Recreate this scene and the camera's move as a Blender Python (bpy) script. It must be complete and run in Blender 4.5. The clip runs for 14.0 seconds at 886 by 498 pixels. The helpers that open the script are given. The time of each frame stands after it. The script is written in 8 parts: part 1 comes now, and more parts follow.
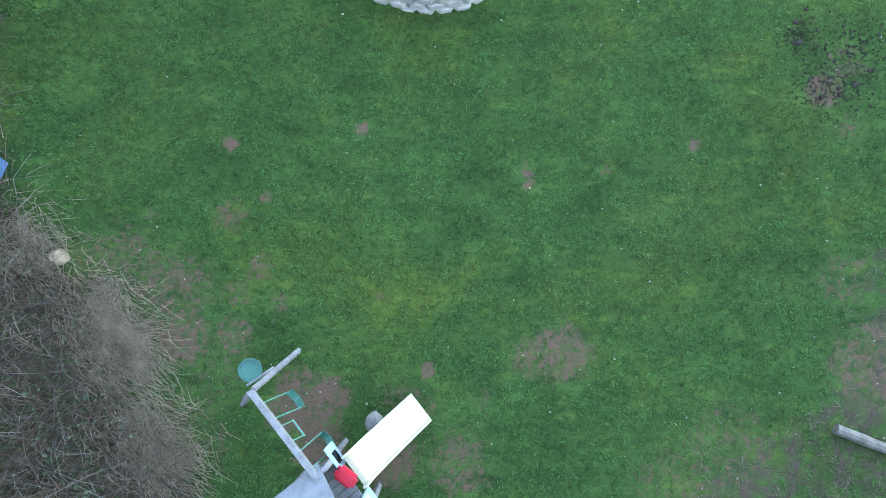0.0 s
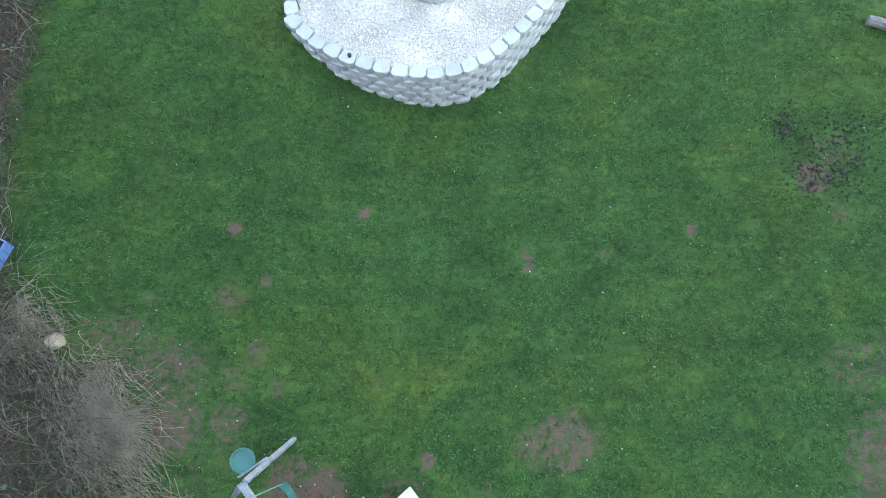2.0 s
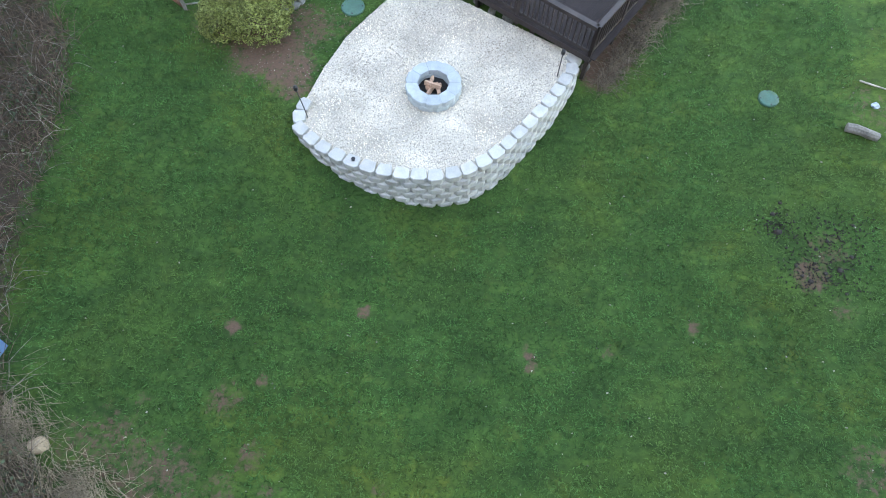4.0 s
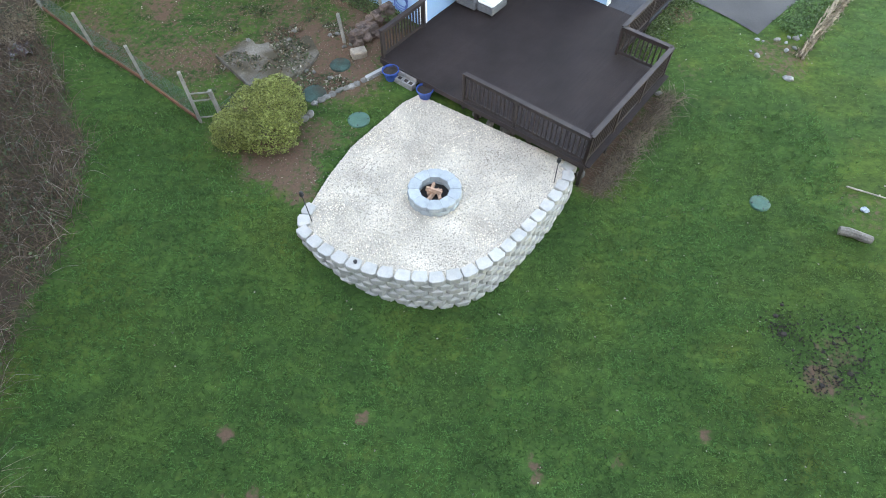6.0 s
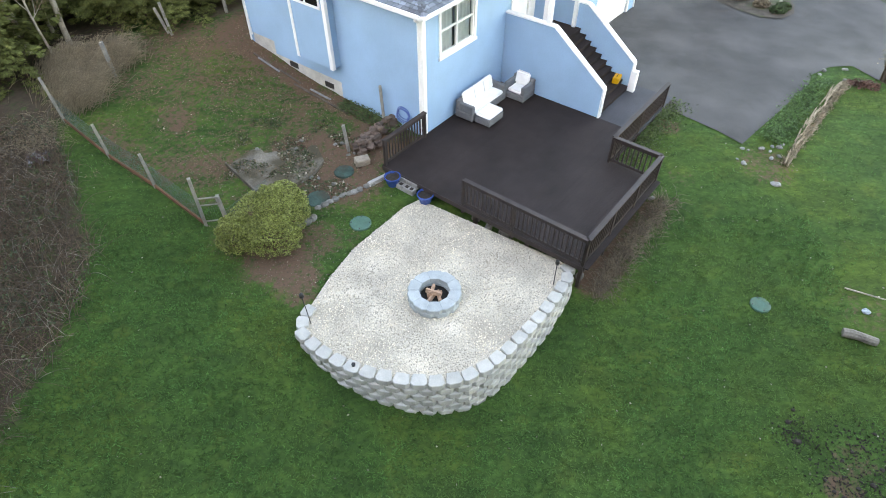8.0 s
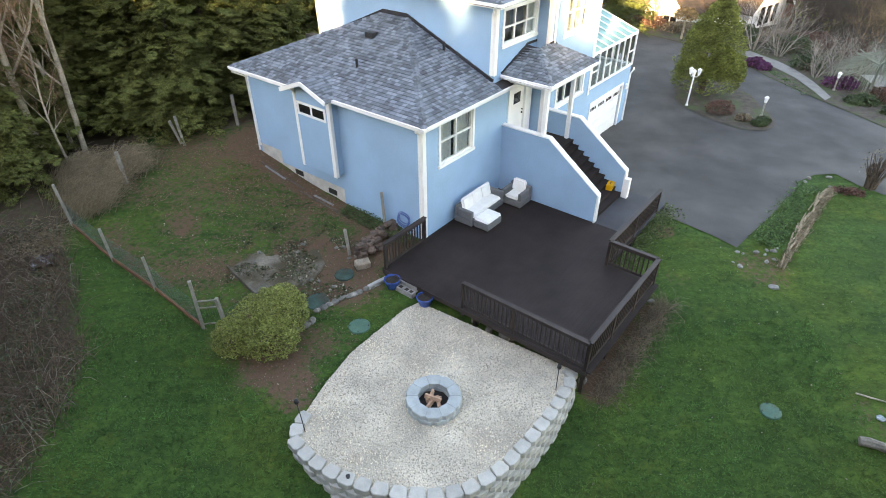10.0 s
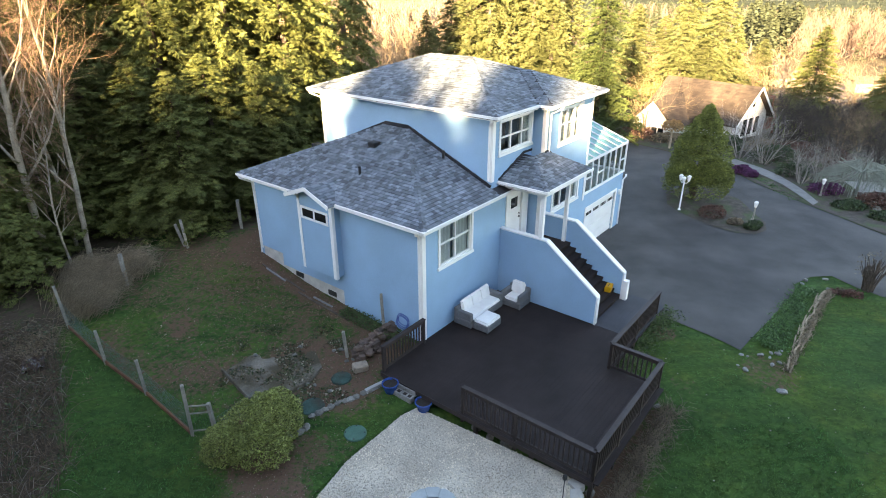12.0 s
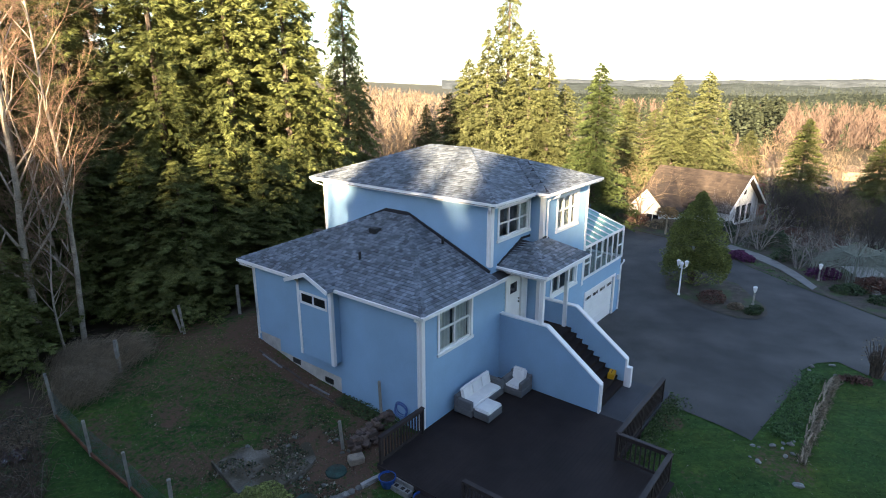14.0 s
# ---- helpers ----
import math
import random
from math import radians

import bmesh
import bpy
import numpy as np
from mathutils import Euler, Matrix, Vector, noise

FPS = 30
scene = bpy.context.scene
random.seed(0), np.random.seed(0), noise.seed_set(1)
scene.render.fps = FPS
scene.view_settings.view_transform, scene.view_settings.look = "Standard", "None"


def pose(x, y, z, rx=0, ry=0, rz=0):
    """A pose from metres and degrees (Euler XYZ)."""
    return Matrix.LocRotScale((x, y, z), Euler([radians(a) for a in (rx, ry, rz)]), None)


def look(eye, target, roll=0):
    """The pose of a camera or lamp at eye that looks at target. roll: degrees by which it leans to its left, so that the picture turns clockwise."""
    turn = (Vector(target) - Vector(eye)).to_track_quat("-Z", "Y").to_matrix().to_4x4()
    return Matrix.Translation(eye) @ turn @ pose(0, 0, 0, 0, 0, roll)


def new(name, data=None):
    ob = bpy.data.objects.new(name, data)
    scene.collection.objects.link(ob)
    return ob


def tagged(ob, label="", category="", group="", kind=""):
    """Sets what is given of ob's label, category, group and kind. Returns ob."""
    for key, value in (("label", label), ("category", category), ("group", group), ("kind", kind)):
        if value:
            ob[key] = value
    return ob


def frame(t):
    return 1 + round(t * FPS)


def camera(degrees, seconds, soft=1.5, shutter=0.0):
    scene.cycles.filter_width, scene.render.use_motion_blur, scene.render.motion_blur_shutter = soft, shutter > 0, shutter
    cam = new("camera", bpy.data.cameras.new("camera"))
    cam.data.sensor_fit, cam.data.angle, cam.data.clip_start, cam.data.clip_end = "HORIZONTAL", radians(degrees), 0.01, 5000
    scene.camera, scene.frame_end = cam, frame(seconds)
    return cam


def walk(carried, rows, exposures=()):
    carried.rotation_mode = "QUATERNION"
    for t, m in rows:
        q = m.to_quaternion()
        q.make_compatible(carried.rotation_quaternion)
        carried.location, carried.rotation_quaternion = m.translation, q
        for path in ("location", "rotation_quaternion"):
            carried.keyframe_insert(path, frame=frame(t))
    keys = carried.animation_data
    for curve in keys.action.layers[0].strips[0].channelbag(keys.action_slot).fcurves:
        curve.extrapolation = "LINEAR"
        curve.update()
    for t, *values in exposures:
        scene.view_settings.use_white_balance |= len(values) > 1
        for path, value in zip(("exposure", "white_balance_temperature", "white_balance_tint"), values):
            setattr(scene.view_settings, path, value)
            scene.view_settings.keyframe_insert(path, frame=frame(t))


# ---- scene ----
cam = camera(75.36, 14.0, soft=1.0)

# the camera hovers at one place and tilts up: seconds, pitch, yaw, roll
EYE = (0.0, 0.0, 11.5)
TILT = [(0.0, -83.76, 0.01, 0.08), (0.5, -81.86, -0.01, 0.08), (1.0, -79.85, 0.06, 0.02), (1.5, -77.74, 0.09, -0.01), (2.0, -75.42, 0.04, 0.03), (2.5, -73.07, 0.03, 0.04), (3.0, -70.66, 0.06, 0.06), (5.5, -58.01, 0.04, -0.07), (6.0, -55.49, 0.05, -0.08), (6.5, -52.95, 0.05, -0.04), (7.0, -50.42, 0.02, -0.03), (7.5, -47.87, 0.02, -0.03), (8.0, -45.36, 0.03, -0.08), (10.5, -32.56, -0.02, -0.01), (11.0, -30.01, -0.03, 0.02), (11.5, -27.48, -0.03, 0.02), (12.0, -24.99, -0.05, 0.01), (12.5, -22.53, -0.06, 0.0), (13.0, -20.03, -0.09, 0.01), (13.5, -17.81, -0.1, -0.03), (14.0, -16.5, -0.12, -0.02)]
EXPO = [(0.0, 5.8, 7900, 13), (3.0, 5.52, 8800, 16), (6.0, 5.48, 10400, 18), (8.0, 5.35, 11200, 18), (10.5, 4.8, 10500, 17), (12.5, 4.16, 8000, 14), (14.0, 3.42, 7100, 15)]
walk(cam, [(t, pose(*EYE, 90 + p, -r, y)) for t, p, y, r in TILT], EXPO)

# ---- light: low evening sun from behind, open sky ----
SUN_FROM = Vector((-0.36, -0.9, 0.26)).normalized()
world = bpy.data.worlds.new("sky")
scene.world = world
world.use_nodes = True
_n = world.node_tree.nodes
_sky = _n.new("ShaderNodeTexSky")
_sky.sky_type, _sky.sun_disc = "NISHITA", False
_sky.sun_elevation = math.asin(SUN_FROM.z)
_sky.air_density, _sky.dust_density, _sky.ozone_density = 0.8, 0.4, 1.5
_sky.sun_rotation = math.atan2(SUN_FROM.x, SUN_FROM.y)
_n["Background"].inputs["Strength"].default_value = 0.05
world.node_tree.links.new(_sky.outputs[0], _n["Background"].inputs["Color"])
sun = new("sun", bpy.data.lights.new("sun", "SUN"))
sun.data.energy, sun.data.angle, sun.data.color = 4.3, radians(1.2), (1.0, 0.83, 0.58)
sun.matrix_world = look(SUN_FROM * 100, (0, 0, 0))

# ---- materials ----
def material(name, base, rough=0.8, metal=0.0, vary=0.25, scale=3.0, fine=40.0, bump=0.3, second=None, mix_at=0.5, rand=0.0, spec=0.5, bump_dist=0.01, translucent=0.0):
    """Two-scale noise over a base colour, with a fine bump; rand varies it from piece to piece."""
    m = bpy.data.materials.new(name)
    m.use_nodes = True
    nt = m.node_tree
    b = nt.nodes["Principled BSDF"]
    b.inputs["Roughness"].default_value, b.inputs["Metallic"].default_value = rough, metal
    b.inputs["Specular IOR Level"].default_value = spec
    co = nt.nodes.new("ShaderNodeTexCoord")
    geo = nt.nodes.new("ShaderNodeNewGeometry")
    def noise_at(sc, detail=6.0):
        n = nt.nodes.new("ShaderNodeTexNoise")
        n.inputs["Scale"].default_value, n.inputs["Detail"].default_value = sc, detail
        nt.links.new(geo.outputs["Position"], n.inputs["Vector"])
        return n
    big, small = noise_at(scale), noise_at(fine, 4.0)
    def ramp(a, c, src, p0=0.3, p1=0.7):
        r = nt.nodes.new("ShaderNodeValToRGB")
        r.color_ramp.elements[0].position, r.color_ramp.elements[1].position = p0, p1
        r.color_ramp.elements[0].color, r.color_ramp.elements[1].color = (*a, 1), (*c, 1)
        nt.links.new(src, r.inputs[0])
        return r
    def mul(c, k):
        return tuple(min(1.0, v * k) for v in c)
    lo, hi = mul(base, 1 - vary), mul(base, 1 + vary)
    first = ramp(lo, hi, big.outputs["Fac"])
    out = first.outputs[0]
    if second:
        third = noise_at(scale * 0.37, 8.0)
        fac = ramp((0, 0, 0), (1, 1, 1), third.outputs["Fac"], mix_at - 0.08, mix_at + 0.08)
        mx = nt.nodes.new("ShaderNodeMix")
        mx.data_type = "RGBA"
        nt.links.new(fac.outputs[0], mx.inputs[0])
        nt.links.new(out, mx.inputs[6])
        mx.inputs[7].default_value = (*second, 1)
        out = mx.outputs[2]
    grain = ramp((1 - vary,) * 3, (1 + vary * 0.4,) * 3, small.outputs["Fac"])
    mg = nt.nodes.new("ShaderNodeMix")
    mg.data_type, mg.blend_type = "RGBA", "MULTIPLY"
    mg.inputs[0].default_value = 1.0
    nt.links.new(out, mg.inputs[6])
    nt.links.new(grain.outputs[0], mg.inputs[7])
    out = mg.outputs[2]
    if rand:
        info = nt.nodes.new("ShaderNodeObjectInfo")
        add = nt.nodes.new("ShaderNodeMath")
        add.operation = "ADD"
        nt.links.new(info.outputs["Random"], add.inputs[0])
        nt.links.new(geo.outputs["Random Per Island"], add.inputs[1])
        fr = nt.nodes.new("ShaderNodeMath")
        fr.operation = "FRACT"
        nt.links.new(add.outputs[0], fr.inputs[0])
        rr = ramp((1 - rand,) * 3, (1 + rand,) * 3, fr.outputs[0], 0.0, 1.0)
        mr = nt.nodes.new("ShaderNodeMix")
        mr.data_type, mr.blend_type = "RGBA", "MULTIPLY"
        mr.inputs[0].default_value = 1.0
        nt.links.new(out, mr.inputs[6])
        nt.links.new(rr.outputs[0], mr.inputs[7])
        out = mr.outputs[2]
    nt.links.new(out, b.inputs["Base Color"])
    if translucent:
        tr = nt.nodes.new("ShaderNodeBsdfTranslucent")
        nt.links.new(out, tr.inputs["Color"])
        ms = nt.nodes.new("ShaderNodeMixShader")
        ms.inputs[0].default_value = translucent
        nt.links.new(b.outputs[0], ms.inputs[1])
        nt.links.new(tr.outputs[0], ms.inputs[2])
        nt.links.new(ms.outputs[0], nt.nodes["Material Output"].inputs["Surface"])
    if bump:
        bp = nt.nodes.new("ShaderNodeBump")
        bp.inputs["Strength"].default_value, bp.inputs["Distance"].default_value = bump, bump_dist
        nt.links.new(small.outputs["Fac"], bp.inputs["Height"])
        nt.links.new(bp.outputs[0], b.inputs["Normal"])
    return m


M_SIDING = material("blue_siding", (0.262, 0.45, 0.625), 0.7, vary=0.07, scale=0.8, fine=30, bump=0.1)
M_TRIM = material("white_trim", (0.89, 0.89, 0.87), 0.5, vary=0.04, scale=2, bump=0.05)
M_ROOF = material("shingle", (0.165, 0.195, 0.225), 0.9, vary=0.2, scale=1.2, fine=60, bump=0.5, rand=0.45)
M_ROOFCAP = material("roof_edge", (0.03, 0.03, 0.035), 0.9, vary=0.2)
M_DECK = material("deck_stain", (0.03, 0.021, 0.019), 0.75, vary=0.3, scale=1.1, fine=25, bump=0.15, rand=0.04, spec=0.25)
M_RAIL = material("rail_stain", (0.036, 0.024, 0.022), 0.65, vary=0.25, scale=3, fine=25, bump=0.2)
M_BLOCK = material("concrete_block", (0.465, 0.45, 0.41), 0.9, vary=0.12, scale=5, fine=60, bump=0.5, rand=0.1)
M_PITBLOCK = material("pit_block", (0.37, 0.41, 0.41), 0.9, vary=0.12, scale=5, fine=60, bump=0.5, rand=0.08)
M_GRAVEL = material("white_gravel", (0.62, 0.55, 0.45), 0.9, vary=0.3, scale=0.9, fine=28, bump=1.0, bump_dist=0.03, second=(0.42, 0.35, 0.28), mix_at=0.6)
M_ASPHALT = material("asphalt", (0.052, 0.05, 0.047), 0.85, vary=0.3, scale=0.7, fine=60, bump=0.4, second=(0.088, 0.084, 0.078), mix_at=0.57)
M_CONCRETE = material("concrete", (0.38, 0.37, 0.35), 0.9, vary=0.2, scale=2, fine=50)
M_BARK = material("bark", (0.12, 0.09, 0.07), 0.95, vary=0.4, scale=4, fine=30, bump=0.6)
M_PALEBARK = material("pale_bark", (0.4, 0.34, 0.26), 0.95, vary=0.35, scale=3, fine=20, bump=0.5)
M_CONIFER = material("conifer_needles", (0.142, 0.16, 0.05), 0.75, vary=0.35, scale=0.5, fine=12, bump=0, rand=0.28, spec=0.2, translucent=0.15)
# paler copy of the conifer needles, with the low sun put into its colour
M_SUNNEEDLE = material("sunlit_needles", (0.15, 0.162, 0.064), 0.75, vary=0.3, scale=0.5, fine=12, bump=0, rand=0.35, spec=0.2, translucent=0.35)
M_FIR = material("fir_needles", (0.075, 0.1, 0.032), 0.75, vary=0.3, scale=0.5, fine=12, bump=0, rand=0.3, spec=0.2, translucent=0.2)
M_BUSH = material("variegated_leaf", (0.235, 0.265, 0.082), 0.6, vary=0.2, scale=2.5, fine=30, bump=0, rand=0.6, spec=0.3, translucent=0.2)
M_FARGREEN = material("far_needles", (0.036, 0.045, 0.025), 0.8, vary=0.35, scale=0.05, bump=0, rand=0.4, spec=0.2)
M_DARKGLASS = material("window_glass", (0.015, 0.018, 0.022), 0.06, vary=0.1, bump=0)
M_TWIG = material("dry_twig", (0.2, 0.16, 0.12), 0.95, vary=0.3, scale=2, fine=20, bump=0, rand=0.4)


# ---- mesh helpers ----
def mesh_of(name, verts, faces, mat):
    me = bpy.data.meshes.new(name)
    me.from_pydata([tuple(v) for v in verts], [], [tuple(f) for f in faces])
    me.update()
    if mat:
        me.materials.append(mat)
    return me


def mesh_quads(name, v, mat):
    """A mesh of loose quads from an array of corners, four to a quad."""
    n = len(v) // 4
    me = bpy.data.meshes.new(name)
    me.vertices.add(n * 4)
    me.vertices.foreach_set("co", np.asarray(v, float).ravel())
    me.loops.add(n * 4)
    me.loops.foreach_set("vertex_index", np.arange(n * 4, dtype=np.int32))
    me.polygons.add(n)
    me.polygons.foreach_set("loop_start", np.arange(n, dtype=np.int32) * 4)
    me.update(calc_edges=True)
    me.materials.append(mat)
    return me


def part(name, bm, mat, parent=None, label=""):
    """Links a bmesh (or a mesh) as one mesh object under a thing or a part."""
    if isinstance(bm, bmesh.types.BMesh):
        bmesh.ops.recalc_face_normals(bm, faces=bm.faces)
        me = bpy.data.meshes.new(name)
        bm.to_mesh(me)
        bm.free()
        me.materials.append(mat)
    else:
        me = bm
    ob = new(name, me)
    if parent:
        ob.parent = parent
    if label:
        tagged(ob, label)
    return ob


def thing(name, m, label, category, group="", kind=""):
    ob = new(name)
    ob.matrix_world = m
    return tagged(ob, label, category, group, kind)


def box(bm, x0, x1, y0, y1, z0, z1, m=None):
    vs = [bm.verts.new((x, y, z)) for x in (x0, x1) for y in (y0, y1) for z in (z0, z1)]
    if m:
        for v in vs:
            v.co = m @ v.co
    for f in ((0, 1, 3, 2), (4, 6, 7, 5), (0, 4, 5, 1), (2, 3, 7, 6), (0, 2, 6, 4), (1, 5, 7, 3)):
        bm.faces.new([vs[i] for i in f])
    return vs


def boxes(rows, bevel=0.0):
    bm = bmesh.new()
    for r in rows:
        box(bm, *r)
    if bevel:
        bmesh.ops.bevel(bm, geom=bm.edges[:], offset=bevel, segments=1, affect="EDGES")
    return bm


def beam(bm, a, b, w, h):
    """A squared timber from a to b, w wide and h high."""
    a, b = Vector(a), Vector(b)
    d = b - a
    m = Matrix.Translation(a) @ d.to_track_quat("X", "Z").to_matrix().to_4x4()
    return box(bm, 0, d.length, -w / 2, w / 2, -h / 2, h / 2, m)


def tube(bm, points, radii, sides=6):
    """A tapered tube through points."""
    rings = []
    for i, p in enumerate(points):
        p = Vector(p)
        d = Vector(points[min(i + 1, len(points) - 1)]) - Vector(points[max(i - 1, 0)])
        q = d.to_track_quat("Z", "Y")
        rings.append([bm.verts.new(p + q @ Vector((math.cos(2 * math.pi * k / sides) * radii[i], math.sin(2 * math.pi * k / sides) * radii[i], 0))) for k in range(sides)])
    for r0, r1 in zip(rings, rings[1:]):
        for k in range(sides):
            bm.faces.new((r0[k], r0[(k + 1) % sides], r1[(k + 1) % sides], r1[k]))
    bm.faces.new(rings[0][::-1])
    bm.faces.new(rings[-1])


def inside(x, y, poly):
    hit = False
    for (x0, y0), (x1, y1) in zip(poly, poly[1:] + poly[:1]):
        if (y0 > y) != (y1 > y) and x < (x1 - x0) * (y - y0) / (y1 - y0) + x0:
            hit = not hit
    return hit

# ---- ground ----
SPOTS = np.array([(0, 0, -1.45), (-9, 1, -1.2), (9, 0, -1.7), (0, -8, -1.6), (0, 6.2, -1.15), (1.6, 7.4, -1.0), (3.7, 10.2, -0.6),
                  (-2.5, 7.2, -0.6), (-3.4, 8.1, -0.2), (-4.2, 10, -0.03), (-2.4, 12.4, 0.0), (-7, 12, -0.05), (-9.5, 9, -0.3), (-9, 4.5, -0.8),
                  (-12, 16, 0.2), (-3.7, 18.8, 0.4), (-5.2, 19.9, 0.56), (-7.5, 21.9, 1.12), (-13, 21, 0.8), (5.5, 12.5, -0.35), (8.4, 18.3, 0.2),
                  (10, 15.8, 0.1), (8.3, 9.8, -0.6), (16.3, 21.3, 0.15), (14, 30, 0.0), (7.6, 25.7, -0.1)])


def _kernel(d):
    return np.sqrt(d * d + 4.0)


_d = np.hypot(SPOTS[:, None, 0] - SPOTS[None, :, 0], SPOTS[:, None, 1] - SPOTS[None, :, 1])
LIFT_W = np.linalg.solve(_kernel(_d), SPOTS[:, 2] + 0.4)


def far_height(x, y):
    """The land beyond the garden: a valley to the north-east, wooded hills far off."""
    r = math.hypot(x, y)
    a = math.atan2(x, y)
    z = -0.2
    east = min(max((a + 0.15) / 0.3, 0), 1)
    s = min(max((r - 35) / 120, 0), 1)
    z -= (3 + 6 * east) * s * s * (3 - 2 * s)
    s = min(max((r - 320) / 900, 0), 1)
    z += (-52 * east + 1 * (1 - east)) * s * s * (3 - 2 * s)
    return z


def ground_z(x, y):
    d = np.hypot(SPOTS[:, 0] - x, SPOTS[:, 1] - y)
    near = float(_kernel(d) @ LIFT_W) - 0.4
    near = min(max(near, -2.2), 2.0) + 0.03 * noise.noise((x * 0.5, y * 0.5, 0))
    s = min(max((math.hypot(x, y - 10) - 24) / 16, 0), 1)
    s = s * s * (3 - 2 * s)
    return near * (1 - s) + far_height(x, y) * s


# outline of the terrace held by the block wall, from its west end round to the deck
WALL_LINE = [(-3.42, 9.3), (-3.6, 8.85), (-3.52, 8.35), (-3.05, 7.88), (-2.4, 7.47), (-1.7, 7.2), (-0.95, 7.03), (-0.2, 6.98), (0.5, 7.1), (1.1, 7.45), (1.6, 7.9), (2.1, 8.45), (2.55, 8.98), (3.0, 9.6), (3.35, 10.2), (3.42, 10.6), (3.2, 10.9)]
PAD = WALL_LINE + [(-0.75, 13.5), (-1.2, 13.15), (-2.0, 12.1), (-2.56, 11.35), (-3.1, 10.2)]


def land(x, y):
    z = ground_z(x, y)
    if inside(x, y, PAD):
        z = min(z, -0.3)
    return z


def sheet(name, xs, ys, height, mat):
    nx, ny = len(xs), len(ys)
    v = [(x, y, height(x, y)) for y in ys for x in xs]
    f = [(j * nx + i, j * nx + i + 1, (j + 1) * nx + i + 1, (j + 1) * nx + i) for j in range(ny - 1) for i in range(nx - 1)]
    me = mesh_of(name, v, f, mat)
    me.polygons.foreach_set("use_smooth", [True] * len(me.polygons))
    return me


def steps(lo, hi, d, far):
    out = list(np.arange(lo, hi + 1e-6, d))
    k, g = hi, d
    right, left = [], []
    while k < far:
        g *= 1.25
        k += g
        right.append(k)
    k, g = lo, d
    while k > -far:
        g *= 1.25
        k -= g
        left.append(k)
    return left[::-1] + out + right


# bare soil: x, y, radius, strength
BARE = [(-4.73, 3.73, 0.2, 1.0), (-1.82, 4.16, 0.2, 0.95), (-3.96, 2.54, 0.17, 0.9), (-6.47, 2.17, 0.18, 0.9), (1.92, 3.2, 0.2, 0.85), (2.02, 2.89, 0.18, 0.8), (3.81, 3.23, 0.2, 0.85),
        (5.81, 3.83, 0.2, 0.85), (-0.32, -1.29, 0.2, 1.0), (-4.06, 1.0, 0.34, 0.75), (-4.76, 2.16, 0.45, 0.7), (2.7, -0.9, 0.8, 0.8), (2.0, -1.0, 0.6, 0.7), (0.4, -3.3, 0.9, 0.7),
        (-6.1, 0.4, 1.2, 0.7), (-7.2, 0.9, 1.2, 0.7), (-3.3, -2.1, 0.7, 0.9), (-2.7, -2.9, 0.7, 0.9), (-3.2, -1.6, 0.5, 0.8), (-5.2, -1.2, 1.3, 0.55), (-5.6, -2.6, 1.2, 0.6)]
BARE += [(-5.8, -0.6, 0.7, 0.85), (-4.6, -0.5, 0.5, 0.75), (-3.6, 0.2, 0.35, 0.65), (-2.5, -1.9, 0.6, 0.85), (-1.2, -3.2, 0.8, 0.85), (-4.6, 0.4, 0.4, 0.7), (-1.3, 0.3, 0.25, 0.6), (0.9, -1.9, 0.3, 0.6)]
BARE += [(8.75, 5.05, 0.5, 0.85), (9.3, 5.7, 0.6, 0.6), (9.4, 4.2, 0.4, 0.6), (9.2, 0.7, 0.8, 0.6), (9.8, -1.2, 1.2, 0.7), (6.4, -3.0, 1.2, 0.6), (5.2, -3.9, 1.2, 0.6), (-0.8, -2.2, 0.9, 0.6)]
BARE += [(-4.0, 10.3, 0.8, 0.95), (-3.75, 9.7, 0.5, 0.85), (-4.9, 10.6, 0.7, 0.85), (-2.9, 11.9, 0.7, 0.55), (-4.6, 11.0, 1.1, 1.0), (-3.7, 11.7, 0.9, 0.8), (-5.2, 12.3, 1.5, 0.9), (-3.3, 14.5, 1.6, 1.0), (-4.4, 15.4, 1.7, 1.0), (-2.2, 16.2, 1.4, 1.0), (-3.4, 18.6, 1.0, 0.9),
         (-5.4, 20.2, 1.2, 0.9), (-7.6, 22.6, 2.2, 1.0), (-6.0, 19.0, 1.0, 0.55), (-10.6, 22.1, 2.0, 0.8), (-9.0, 16.8, 1.2, 0.35), (-9.3, 14.8, 0.8, 0.5),
         (-8, 19, 1.6, 0.62), (-6.5, 17.2, 1.3, 0.6), (-9.6, 19.6, 1.6, 0.62), (-7.4, 15.8, 0.9, 0.55), (-10.5, 17.5, 1.2, 0.5), (-7.2, 20.6, 1.6, 0.75), (-6.2, 18.2, 1.2, 0.6), (-8.6, 20.9, 1.4, 0.7), (-5.0, 17.6, 0.8, 0.65),
         (4.15, 10.6, 0.55, 1.1), (4.6, 11.2, 0.6, 1.1), (5.1, 11.9, 0.55, 1.0), (5.7, 12.6, 0.5, 0.9), (6.3, 13.3, 0.45, 0.9), (7.9, 17.2, 0.5, 0.8), (10.6, 15.1, 1.0, 0.7), (7.6, 14.6, 0.6, 0.5), (11.3, 9.6, 0.9, 0.55)]
# the dug strip along the foundation
BARE += [(-0.98 - 0.785 * k + 0.05, 16.0 + 0.62 * k, 0.5, 1.1) for k in (2.2, 3.0, 3.8, 4.6, 5.4, 6.2, 7.0, 7.8, 8.6)]


